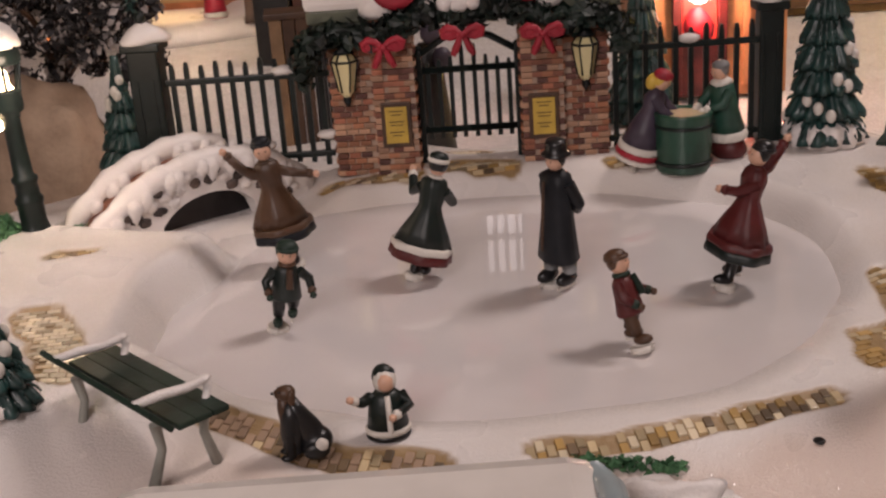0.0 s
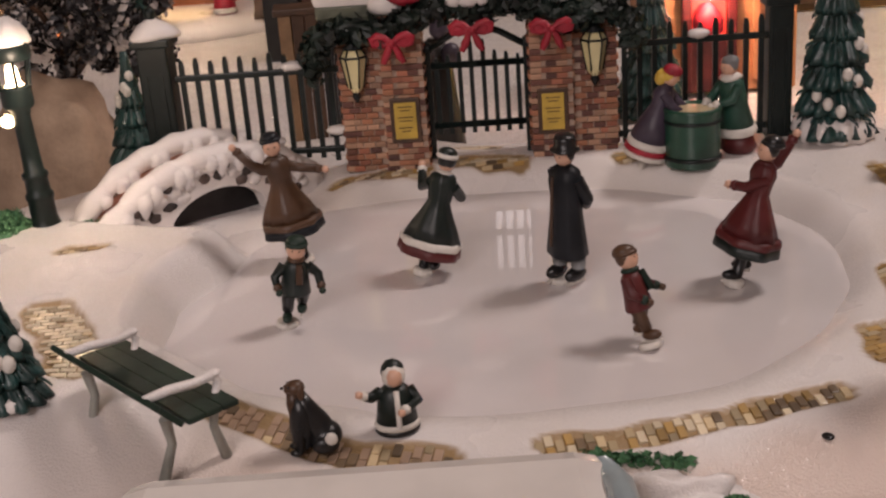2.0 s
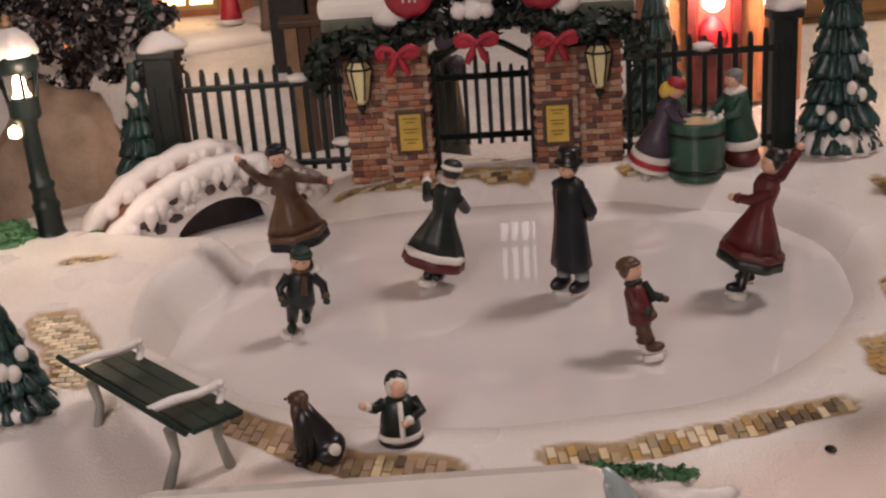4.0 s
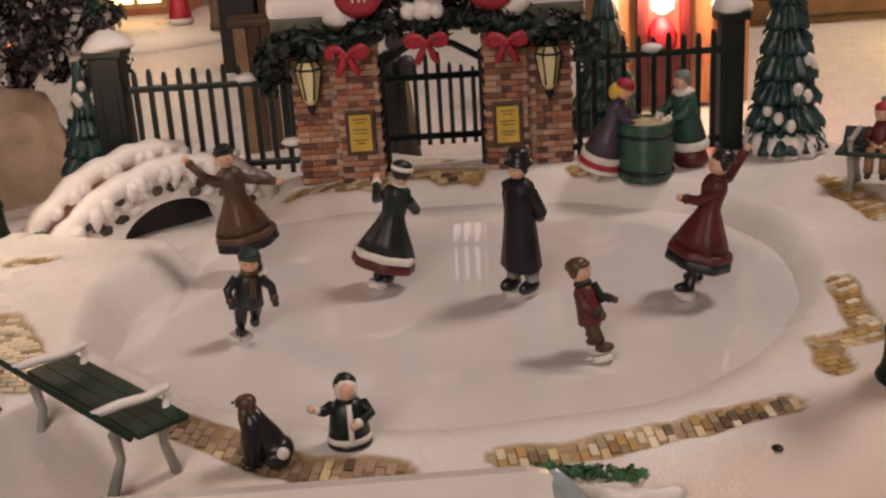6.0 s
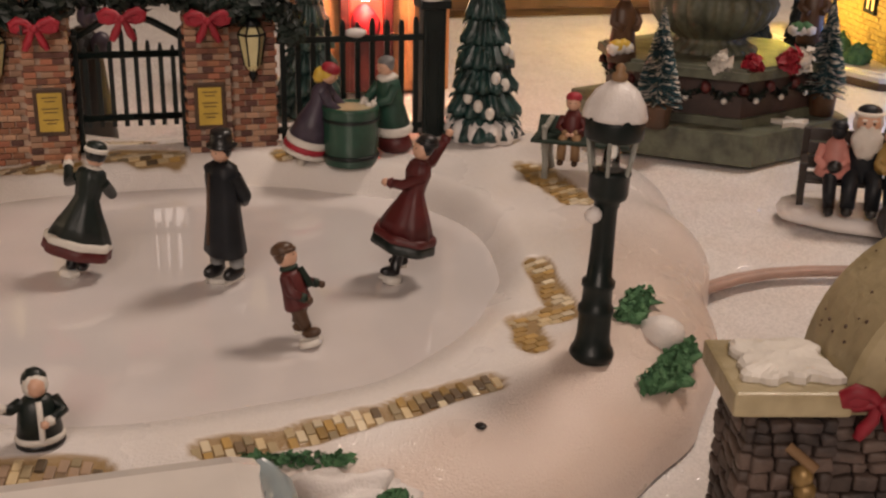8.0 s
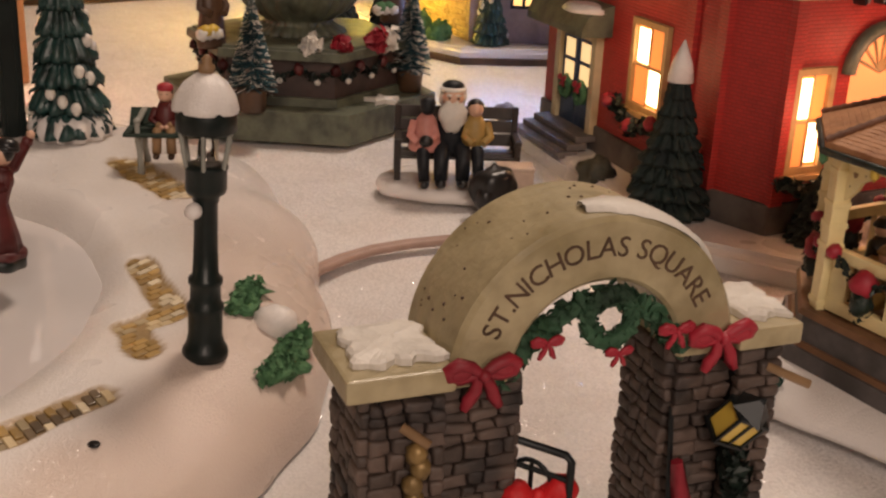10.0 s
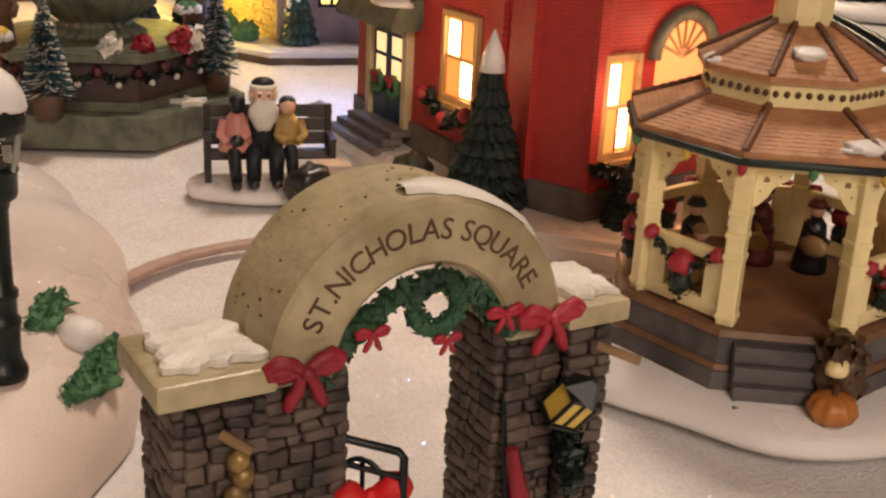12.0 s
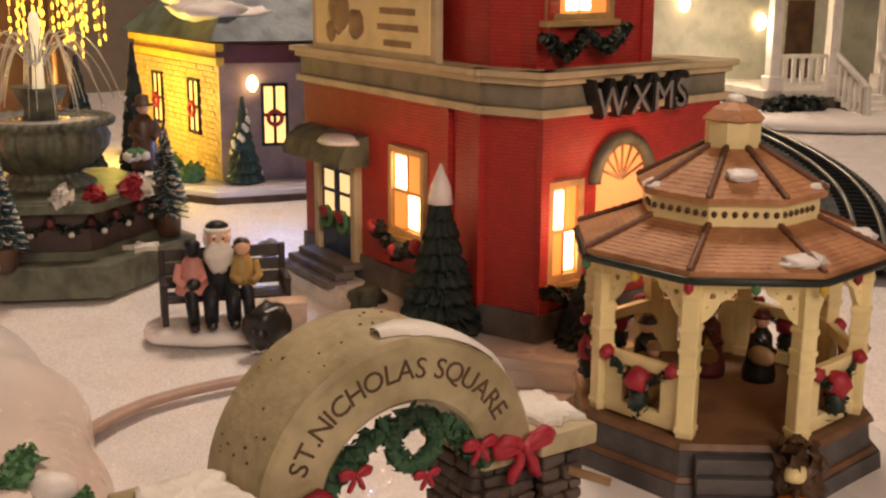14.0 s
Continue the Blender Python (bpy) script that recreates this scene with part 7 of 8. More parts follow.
# ---- yellow-lit brick house ----
def brick_house():
    g = thing("brick_house", (0, 0, 0), 0, "brick house with blue snowy roof lit yellow", "house")
    P = (70.6, 51.6)
    LWALL = brick_wall("buff_brick", (0.50, 0.36, 0.14), (0.42, 0.29, 0.11), (0.32, 0.22, 0.09), 1.5, 0.6)
    MAUVE = mat("mauve_render", (0.30, 0.22, 0.20), 0.6, 0.15, 200, 0.3)
    SLATE = mat("blue_slate", (0.07, 0.11, 0.14), 0.5, 0.25, 200, 0.4)
    fl = pose(P[0] * C, P[1] * C, 0, 0, 0, 77)
    fr = pose(P[0] * C, P[1] * C, 0, 0, 0, 148)
    bm = BM()
    ngon_prism(bm, [(66.4, 53.5), (67.6, 48.6), (70, 47.2), (80, 42), (96, 50), (88, 80), (70, 80)], -0.4, 1.1, 0, 0.02)
    bmesh.ops.bevel(bm, geom=[e for e in bm.edges if all(v.co.z > 0.5 for v in e.verts)], offset=0.4, segments=3, affect="EDGES")
    part("snow_base", bm, SNOW, g, "white snowy base slab")
    bm = BM()
    ngon_prism(bm, [(66.3, 53.6), (67.5, 48.5), (70, 47.05), (80, 41.85), (96.1, 50), (88, 80.1), (69.9, 80.1)], -0.45, 0.25)
    part("base_edge", bm, BROWN, g, "dark base edge")
    bm = BM()
    box(bm, (12, -0.6, 8), (24, 1.2, 14.4))
    fpart("wall", bm, LWALL, g, fl, "yellow brick wall")
    bm = BM()
    box(bm, (-9, -0.6, 8), (18, 1.2, 14.4))
    fpart("wall", bm, MAUVE, g, fr, "mauve rendered wall")
    verts, faces = [], []
    for j in range(20):
        z = 1.3 + 0.57 * j
        for i in range(22):
            x = 0.55 + 1.08 * (i + 0.5 * (j % 2))
            if any(abs(x - wx) < 1.9 and abs(z + 0.25 - 8.2) < 3.1 for wx in (6.2, 16.5)):
                continue
            n0, d = len(verts), 0.10 + 0.06 * ((i * 7 + j * 5) % 4) / 3
            verts += [((x + a) * C, b * C, (z + c) * C) for b, e in ((0.0, 0.0), (d, 0.06)) for a, c in ((e, e), (0.98 - e, e), (0.98 - e, 0.48 - e), (e, 0.48 - e))]
            faces += [tuple(n0 + k for k in f) for f in ((4, 5, 6, 7), (0, 4, 7, 3), (1, 2, 6, 5), (3, 7, 6, 2), (0, 1, 5, 4))]
    me = bpy.data.meshes.new("bricks")
    me.from_pydata(verts, [], faces)
    me.materials.append(mat("buff_brick_face", (0.52, 0.38, 0.15), 0.55, 0.2, 220, 0.4, second=(0.40, 0.27, 0.10), blotch=80))
    ob = new("bricks", me)
    ob.parent, ob.matrix_basis = g, fl
    tagged(ob, "raised buff bricks", kind="stuff")
    for z in (13.2, 14.6):
        bm = BM()
        box(bm, (11.5, 0.25, z), (25, 0.9, 0.8), bevel=0.1)
        fpart("moulding", bm, YELLOW, g, fl, "ochre eaves moulding")
    bm = BM()
    box(bm, (-9, 0.25, 13.9), (18.6, 0.9, 1.8), bevel=0.1)
    fpart("moulding", bm, WINE, g, fr, "dark red eaves board")
    bm = BM()
    ux, uy = math.cos(radians(77)), math.sin(radians(77))
    vx, vy = -math.cos(radians(148)), -math.sin(radians(148))
    base = [(P[0] - 1.2 * ux - 1.2 * vx, P[1] - 1.2 * uy - 1.2 * vy), (P[0] + 25 * ux - 1.2 * vx, P[1] + 25 * uy - 1.2 * vy), (P[0] + 25 * ux + 19 * vx, P[1] + 25 * uy + 19 * vy), (P[0] - 1.2 * ux + 19 * vx, P[1] - 1.2 * uy + 19 * vy)]
    lo = [bm.verts.new((x, y, 15.2)) for x, y in base]
    mx, my = sum(p[0] for p in base) / 4, sum(p[1] for p in base) / 4
    hi = [bm.verts.new((mx + (x - mx) * 0.35, my + (y - my) * 0.35, 22.5)) for x, y in base]
    for k in range(4):
        bm.faces.new((lo[k], lo[(k + 1) % 4], hi[(k + 1) % 4], hi[k]))
    bm.faces.new(hi); bm.faces.new(lo[::-1])
    bmesh.ops.recalc_face_normals(bm, faces=bm.faces)
    rf = part("roof", bm, SLATE, g, "blue slate hipped roof")
    for x, y, z, s in ((73.5, 56, 18.0, (4.2, 4.6, 1.2)), (77, 52.5, 17.6, (3.6, 2.4, 1.1)), (75, 62, 19, (2.5, 4, 0.8))):
        bm = BM()
        ball(bm, (x, y, z), s, 0, 3, 0.3)
        part("snow_patch", bm, SNOW, rf, "thick white snow patch")

    def lattice(frm, x, z, w, h):
        bm = BM()
        box(bm, (x, 0.1, z), (w, 0.12, h))
        win = fpart("window", bm, glow("amber_pane" + str(x), (1.0, 0.62, 0.2), 1.6), g, frm, "amber lit window")
        bm = BM()
        for a in (-1, 0, 1):
            box(bm, (x + a * w / 2, 0.2, z), (0.32, 0.3, h + 0.3))
            box(bm, (x, 0.2, z + a * h / 2), (w + 0.3, 0.3, 0.32))
        part("window_frame", bm, IRON, win)
        bm = BM()
        tube(bm, [(x + 0.7 * math.cos(q), 0.5, z - 0.3 + 0.7 * math.sin(q)) for q in [2 * math.pi * i / 14 for i in range(15)]], 0.24, 6)
        part("wreath", bm, RED, win, "red wreath")

    for x in (6.2, 16.5):
        lattice(fl, x, 8.2, 2.6, 5.4)
    lattice(fr, -5.4, 7.8, 2.4, 6.0)
    bm = BM()
    box(bm, (-14.0, 0.15, 6.6), (3.2, 0.2, 8.6))
    dd = fpart("door", bm, glow("pink_lit_door", (1.0, 0.45, 0.35), 1.2), g, fr, "pink lit doorway")
    bm = BM()
    for a in (-1, 1):
        box(bm, (-14 + 1.7 * a, 0.3, 6.6), (0.4, 0.5, 9))
    box(bm, (-14, 0.3, 11.0), (3.8, 0.5, 0.4))
    part("door_case", bm, IRON, dd)
    bm = BM()
    ls = []
    for x in (-17.5, -10.5):
        ls.append([bm.verts.new((x, y, z)) for y, z in ((0, 12.6), (3.0, 11.6), (3.0, 11.2), (0, 12.0))])
    bm.faces.new(ls[0]); bm.faces.new(ls[1][::-1])
    for k in range(4):
        bm.faces.new((ls[0][k], ls[1][k], ls[1][(k + 1) % 4], ls[0][(k + 1) % 4]))
    fpart("awning", bm, BLUE, g, fr, "dark blue awning")
    bm = BM()
    ball(bm, (-3.2, 0.7, 11.0), (0.55, 0.5, 0.8), 0, 2)
    fpart("wall_lamp", bm, WARM, g, fr, "bright wall lamp")


brick_house()
bulb("fountain_blue_glow", (62.0, 33.0, 7.0), 1.0, 0.22, (0.25, 0.45, 1.0))
bulb("house_yellow_glow", (65.5, 62.0, 8.5), 1.0, 0.75, (1.0, 0.70, 0.10))
fir((71.8, 49.6, 1.0), 8.4, 1.7, 7, "slim fir with a white ornament by the brick house", 12, balls=True, snow=False)
for x, y, s in ((67.9, 57.0, 1.7), (68.6, 54.0, 1.3)):
    bm = BM()
    ball(bm, (0, 0, s * 0.7), (s, s, s * 0.9), 0, 2, 0.4)
    leaves(bm, [(0, 0, s * 0.4), (0, 0, s)], s * 0.9, 300, 0.6, 0, int(x * 10))
    ob = part("shrub", bm, MOSS)
    ob.matrix_world = pose(x * C, y * C, 0.009)
    tagged(ob, "round green shrub dusted with snow", "shrub", "shrubs by the brick house")


fir((58.6, 48.0, -0.3), 15.6, 2.0, 9, "slim dark fir behind the fountain", 41, balls=False, snow=False, green=DARK_FIR)
fir((54.2, 50.0, -0.3), 14.6, 2.6, 9, "broad dark fir behind the fountain bowl", 43, balls=False, snow=False, green=DARK_FIR)


# ---- white porch house, far off ----
def porch_house():
    g = thing("porch_house", (169, 38, 0), -32, "pale grey house with white porch, posts and stair", "house")
    SIDING = mat("grey_green_siding", (0.50, 0.51, 0.42), 0.6, 0.1, 120, 0.2)
    WHITE = mat("white_paint", (0.80, 0.77, 0.71), 0.5, 0.08, 150, 0.15)
    bm = BM()
    lathe(bm, [(30, -0.4), (31, 0.4), (30, 1.4), (20, 1.6)], 40, (8, 14, 0), wave=lambda a, z: 0.05 * math.sin(4 * a))
    part("snow_base", bm, SNOW, g, "white snowy base")
    bm = BM()
    box(bm, (2, 24, 22), (56, 14, 42))
    part("wall", bm, SIDING, g, "grey-green siding wall")
    for k in range(12):
        bm = BM()
        box(bm, (2, 16.9, 4 + 3.2 * k), (56, 0.3, 0.3))
        part("clapboard", bm, SIDING, g)
    bm = BM()
    box(bm, (10, 8, 4.0), (34, 18, 1.2), bevel=0.2)
    part("porch_floor", bm, WHITE, g, "white porch floor")
    bm = BM()
    box(bm, (10, 8, 2.4), (33, 17, 2.6))
    part("porch_base", bm, FOOT, g, "grey stone porch base")
    for x in (-5, 5, 14, 25):
        bm = BM()
        box(bm, (x, 0, 13), (1.7, 1.7, 17), bevel=0.15)
        box(bm, (x, 0, 5.6), (2.4, 2.4, 2.2), bevel=0.15)
        part("porch_post", bm, WHITE, g, "white square porch post")
    bm = BM()
    box(bm, (10, 8, 22.4), (36, 20, 2.0), bevel=0.2)
    part("porch_roof", bm, WHITE, g, "white porch roof")
    for x0, x1 in ((-5, 5), (14, 25)):
        for z in (5.4, 9.6):
            bm = BM()
            box(bm, ((x0 + x1) / 2, 0, z), (x1 - x0, 0.7, 0.6))
            part("handrail", bm, WHITE, g)
        for k in range(7):
            bm = BM()
            box(bm, (x0 + (x1 - x0) * (k + 0.5) / 7, 0, 7.5), (0.6, 0.5, 4.0))
            part("baluster", bm, WHITE, g)
    for k in range(4):
        bm = BM()
        box(bm, (9.5, -1.5 - 2.0 * k, 3.2 - 0.8 * k), (7.6, 2.4, 0.9), bevel=0.1)
        part("step", bm, WHITE, g, "white step")
    for x in (5.6, 13.4):
        bm = BM()
        tube(bm, [(x, -0.5, 9.8), (x, -9.0, 5.6)], 0.5, 6)
        tube(bm, [(x, -9.0, 5.8), (x, -9.0, 0.6)], 0.6, 6)
        part("stair_rail", bm, WHITE, g)
        for k in range(5):
            bm = BM()
            box(bm, (x, -1.6 - 1.5 * k, 5.9 - 0.75 * k), (0.45, 0.45, 5.0))
            part("baluster", bm, WHITE, g)
    bm = BM()
    box(bm, (9.5, 16.8, 11), (5, 0.4, 13))
    part("door", bm, BROWN, g, "dark brown door")
    for x, z in ((-20, 18), (-12, 17), (2, 14)):
        bm = BM()
        ball(bm, (x, 16.4, z), (0.9, 0.7, 1.3), 0, 2)
        part("lamp", bm, WARM, g, "bright lamp on the wall")
    bm = BM()
    leaves(bm, [(-6, -2, 2), (2, -2.5, 2.4)], 1.6, 400, 1.0, 0, 90)
    part("bush", bm, LEAF, g, "dark green bushes")


porch_house()
bulb("porch_glow", (164.0, 45.0, 14.0), 2.0, 0.45, (1.0, 0.80, 0.58))


# ---- toy railway track ----
tr = thing("railway_track", (0, 0, 0), 0, "dark grey toy railway track curving over the snow", "railway track")


def track_point(u, off):
    x, y = 84 + 80 * u, -10 + 61 * u - 8 * math.sin(math.pi * u)
    n = Vector((-61 + 8 * math.pi * math.cos(math.pi * u), 80, 0)).normalized()
    return (x + n.x * off, y + n.y * off)


bm = BM()
ls = [[bm.verts.new((*track_point(k / 30, o), z)) for o, z in ((-3.6, -0.3), (-2.8, 0.7), (2.8, 0.7), (3.6, -0.3))] for k in range(31)]
for a, b in zip(ls, ls[1:]):
    for k in range(3):
        bm.faces.new((a[k], b[k], b[k + 1], a[k + 1]))
part("roadbed", bm, mat("dark_ballast", (0.05, 0.06, 0.06), 0.8, 0.3, 300, 0.8), tr, "dark grey ballast bed")
for off in (-1.1, 1.1):
    bm = BM()
    tube(bm, [(*track_point(k / 30, off), 1.1) for k in range(31)], 0.22, 6)
    part("rail", bm, mat("steel_rail" + str(off), (0.3, 0.32, 0.32), 0.35, 0.1, 300, 0.1, metal=0.8), tr, "pale steel rail")
for k in range(45):
    u = (k + 0.5) / 45
    a, b = track_point(u, -2.0), track_point(u, 2.0)
    bm = BM()
    tube(bm, [(*a, 0.78), (*b, 0.78)], 0.28, 4)
    part("sleeper", bm, IRON, tr)


# ---- lamp cord on the snow ----
bm = BM()
for off in (0, 0.42):
    tube(bm, [(26.4 + off * 0.1, 3.4 + off, 0.12), (28.2, 5.0 + off, 0.15), (30.2, 5.8 + off, 0.15), (32.4, 6.2 + off, 0.15), (34.6, 6.1 + off, 0.15), (37, 5.6 + off, 0.15), (41, 4.2 + off, 0.15), (46, 2.0 + off, 0.15)], 0.24, 8)
ob = part("power_cord", bm, mat("pinkish_cord", (0.40, 0.27, 0.22), 0.5, 0.1, 200, 0.1))
tagged(ob, "twin pale brown power cord lying on the snow", "power cord")


# ---- golden light tree behind the fountain ----
def light_tree(x, y):
    g = thing("light_tree", (x, y, -0.4), 0, "golden light tree with hanging glowing drops behind the fountain", "light tree")
    bm = BM()
    lathe(bm, [(2.2, 0), (2.2, 0.3), (0.5, 0.7), (0.35, 4), (0.3, 26), (0.1, 26.3)], 14)
    part("pole", bm, BROWN, g, "thin brown pole")
    drop = glow("golden_drop_light", (1.0, 0.66, 0.08), 3.0)
    rnd = random.Random(44)
    for k in range(30):
        a = 2.4 * k
        r = 2.0 + 5.2 * rnd.random()
        low = 13.0 + 0.7 * r * rnd.random() + 1.5 * rnd.random()
        bm = BM()
        pts = [(0, 0, 26), (0.6 * r * math.cos(a), 0.6 * r * math.sin(a), 25.4), (r * math.cos(a), r * math.sin(a), 23.0), (r * math.cos(a), r * math.sin(a), low)]
        tube(bm, pts, 0.05, 5)
        s = part("strand", bm, TAN, g, "thin hanging wire")
        bm = BM()
        z = low
        while z < 23:
            ball(bm, (r * math.cos(a), r * math.sin(a), z), (0.14, 0.14, 0.42), 0, 1)
            z += 1.0 + 0.9 * rnd.random()
        part("drop_lights", bm, drop, s, "golden glowing drops")


light_tree(66.0, 75.0)
bulb("light_tree_glow", (61.0, 74.0, 10.5), 2.0, 1.5, (1.0, 0.60, 0.16))


# ---- behind the fence: houses, timber tower, trees ----
def glowing_hut():
    g = thing("glowing_hut", (0, 0, 0), 0, "orange-lit hut with a red glowing doorway and bright bulb", "house")
    OR = mat("orange_plaster", (0.52, 0.24, 0.10), 0.6, 0.15, 200, 0.3)
    y = 54
    bm = BM()
    box(bm, (21.0, y + 4, 8), (13, 8, 16), bevel=0.2)
    part("wall", bm, OR, g, "orange plaster wall")
    bm = BM()
    box(bm, (20.0, y - 0.2, 8.6), (2.9, 0.6, 7.6), bevel=0.2)
    d = part("doorway", bm, glow("red_glow", (1.0, 0.07, 0.045), 0.45), g, "red glowing doorway")
    bm = BM()
    for x in (18.1, 21.9):
        box(bm, (x, y - 0.4, 6.5), (0.8, 0.8, 12.6), bevel=0.1)
    box(bm, (20.0, y - 0.3, 2.4), (3.2, 0.6, 4.4), bevel=0.1)
    part("door_case", bm, WINE, d)
    bm = BM()
    lathe(bm, [(0.3, 8.2), (0.85, 8.6), (0.95, 9.8), (0.8, 11.2), (0.4, 12.0)], 20, (19.8, y - 1.2, 0))
    part("lamp_bulb", bm, glow("white_hot_bulb", (1.0, 0.72, 0.50), 22), d, "bright white bulb")
    bm = BM()
    ball(bm, (19.8, y - 1.1, 6.3), (1.3, 0.9, 1.5), 0, 2, 0.3)
    part("ornament", bm, RED, d, "red ornament")
    bm = BM()
    box(bm, (21, y + 4, 17), (15, 10, 2), bevel=0.4)
    part("roof", bm, SNOW, g, "snowy roof")
    for x in (24.0, 26.0):
        bm = BM()
        box(bm, (x, y - 0.2, 7.5), (0.6, 0.6, 13), bevel=0.1)
        part("porch_post", bm, OR, g)


glowing_hut()
bulb("hut_red_glow", (19.8, 51.6, 7.5), 0.8, 0.12, (1.0, 0.12, 0.06))
bulb("hut_bulb_light", (19.8, 50.6, 10.5), 0.8, 0.5, (1.0, 0.62, 0.36))
fir((14.2, 47.0, -0.2), 13.5, 2.8, 7, "dark fir tree with snowy tiers behind the fence", 15, balls=False, snow=False)


def timber_tower():
    g = thing("timber_tower", (-19.0, 86, 0), 0, "dark timber building corner with red-brown boards", "building")
    bm = BM()
    box(bm, (-2.4, 3, 20), (4.0, 6, 41), bevel=0.2)
    part("corner_post", bm, mat("black_timber", (0.02, 0.018, 0.016), 0.6, 0.3, 150, 0.4), g, "black timber corner post")
    for k in range(5):
        bm = BM()
        box(bm, (0.6 + 1.5 * k, 3.6, 20), (1.4, 5, 41), bevel=0.15)
        part("board", bm, mat("red_brown_board" + str(k), (0.10, 0.035, 0.018), 0.5, 0.3, 120, 0.4), g, "red-brown vertical board")
    bm = BM()
    box(bm, (4, 10, 20), (14, 8, 40))
    part("wall", bm, BROWN, g, "brown back wall")
    bm = BM()
    tube(bm, [(3.0, 0.4, 10), (7.5, 0.4, 15.5)], 0.5, 6)
    part("brace", bm, BROWN, g)


timber_tower()


def snowy_cottage():
    g = thing("snowy_cottage", (0, 0, 0), 0, "cottage with an orange wall and a glowing window", "house")
    bm = BM()
    lathe(bm, [(16, -0.4), (16.4, 0.5), (15.6, 1.8), (9, 2.2)], 40, (-38, 120, 0), wave=lambda a, z: 0.06 * math.sin(3 * a + 1))
    part("snow_base", bm, SNOW, g, "white snowy base")
    bm = BM()
    box(bm, (-44, 128, 10), (20, 10, 20), bevel=0.3)
    part("wall", bm, mat("terracotta_wall", (0.45, 0.17, 0.07), 0.6, 0.15, 150, 0.3), g, "orange wall")
    bm = BM()
    box(bm, (-41.5, 122.8, 6.4), (7.5, 0.5, 5.0), bevel=0.2)
    w = part("window", bm, glow("amber_window", (1.0, 0.62, 0.25), 6), g, "bright amber window")
    bm = BM()
    for dx in (-3.9, 0, 3.9):
        box(bm, (-41.5 + dx, 122.4, 6.4), (0.6, 0.5, 5.6))
    for dz in (-2.8, 2.8):
        box(bm, (-41.5, 122.4, 6.4 + dz), (8.4, 0.7, 0.7))
    part("window_frame", bm, SASH, w)
    bm = BM()
    ngon_prism(bm, [(-56, 120), (-32, 120), (-32, 138), (-56, 138)], 20, 27, 0, 0.5)
    part("roof", bm, SNOW, g, "snowy roof")


snowy_cottage()
bulb("cottage_glow", (-32, 98, 11), 1.5, 0.5, (1.0, 0.72, 0.45))
fir((-45.5, 113.5, 2), 8, 2.4, 6, "little snowy fir before the cottage", 31, balls=True, snow=False)


def gnome(bm):
    lathe(bm, [(1.5, 0), (1.6, 0.4), (1.3, 2.6), (0.8, 4.4), (0.4, 5.0)], 20, (0, 0, 0), 0)
    lathe(bm, [(1.62, 0.2), (1.7, 0.5), (1.6, 0.9)], 20, (0, 0, 0), 1)
    ball(bm, (0, -0.1, 5.4), 0.7, 1, 2)
    lathe(bm, [(0.8, 5.7), (0.6, 6.6), (0.1, 7.4)], 14, (0, 0, 0), 0)


figurine("red_coat_statuette", (-33.2, 112, 2.0), 0, "red-coated statuette before the cottage", "figurine", "", [RED, FUR], gnome)


def stump(bm):
    lathe(bm, [(1.9, 0), (1.4, 0.6), (1.1, 3), (1.2, 6), (1.0, 9)], 16, (0, 0, 0), 0, wave=lambda a, z: 0.15 * math.sin(5 * a + z))
    tube(bm, [(0, 0, 6), (-1.6, 0, 8.5), (-2.4, 0, 11)], [0.8, 0.6, 0.4], 8, 0)
    tube(bm, [(0, 0, 8), (0.8, 0, 11), (1.8, 0, 14)], [0.9, 0.7, 0.5], 8, 0)


figurine("bare_tree", (-27.6, 110, 1.5), 0, "bare brown tree trunk with two limbs", "tree", "", [mat("brown_bark", (0.10, 0.06, 0.04), 0.7, 0.3, 150, 0.7)], stump)


def frosted_tree():
    t = thing("frosted_tree", (-30.0, 40.0, 0.0), 0, "dark leafy tree dusted with white frost", "tree")
    bm = BM()
    tube(bm, [(0, 0, 0), (-0.3, 0, 4), (0.2, 0, 8), (0, 0, 13)], [0.9, 0.7, 0.6, 0.4], 8)
    for k in range(7):
        a = k * 0.9
        tube(bm, [(0, 0, 7 + 0.6 * k), (2.2 * math.cos(a), 2.2 * math.sin(a), 9.5 + 0.6 * k), (4.4 * math.cos(a), 4.4 * math.sin(a), 10.5 + 0.7 * k)], [0.35, 0.22, 0.1], 6)
    part("trunk", bm, BROWN, t, "dark brown trunk")
    rnd = random.Random(3)
    bm = BM()
    for k in range(78):
        a, r, z = rnd.random() * 6.283, 7.4 * math.sqrt(rnd.random()), 8.0 + 9.5 * rnd.random()
        p = (r * math.cos(a), r * math.sin(a), z)
        leaves(bm, [p, (p[0] + rnd.uniform(-1, 1), p[1] + rnd.uniform(-1, 1), p[2] - 0.6)], 0.95, 95, 0.6, 0, k, white=1)
    part("crown", bm, [mat("dark_plum_leaf", (0.018, 0.016, 0.018), 0.6, 0.4, 300, 0.3), mat("frosted_leaf", (0.42, 0.38, 0.36), 0.7, 0.2, 300, 0.3)], t, "dark leaves with frosted tips")
    for k, (x, y, z) in enumerate(((-2.6, -4.6, 9.6), (1.6, -5.2, 11.5), (-4.4, -3.5, 12.5))):
        bm = BM()
        ball(bm, (x, y, z), 0.26, 0, 1)
        part("light_bulb", bm, glow("orange_bulb" + str(k), (1.0, 0.25, 0.06), 3), t, "small orange bulb")


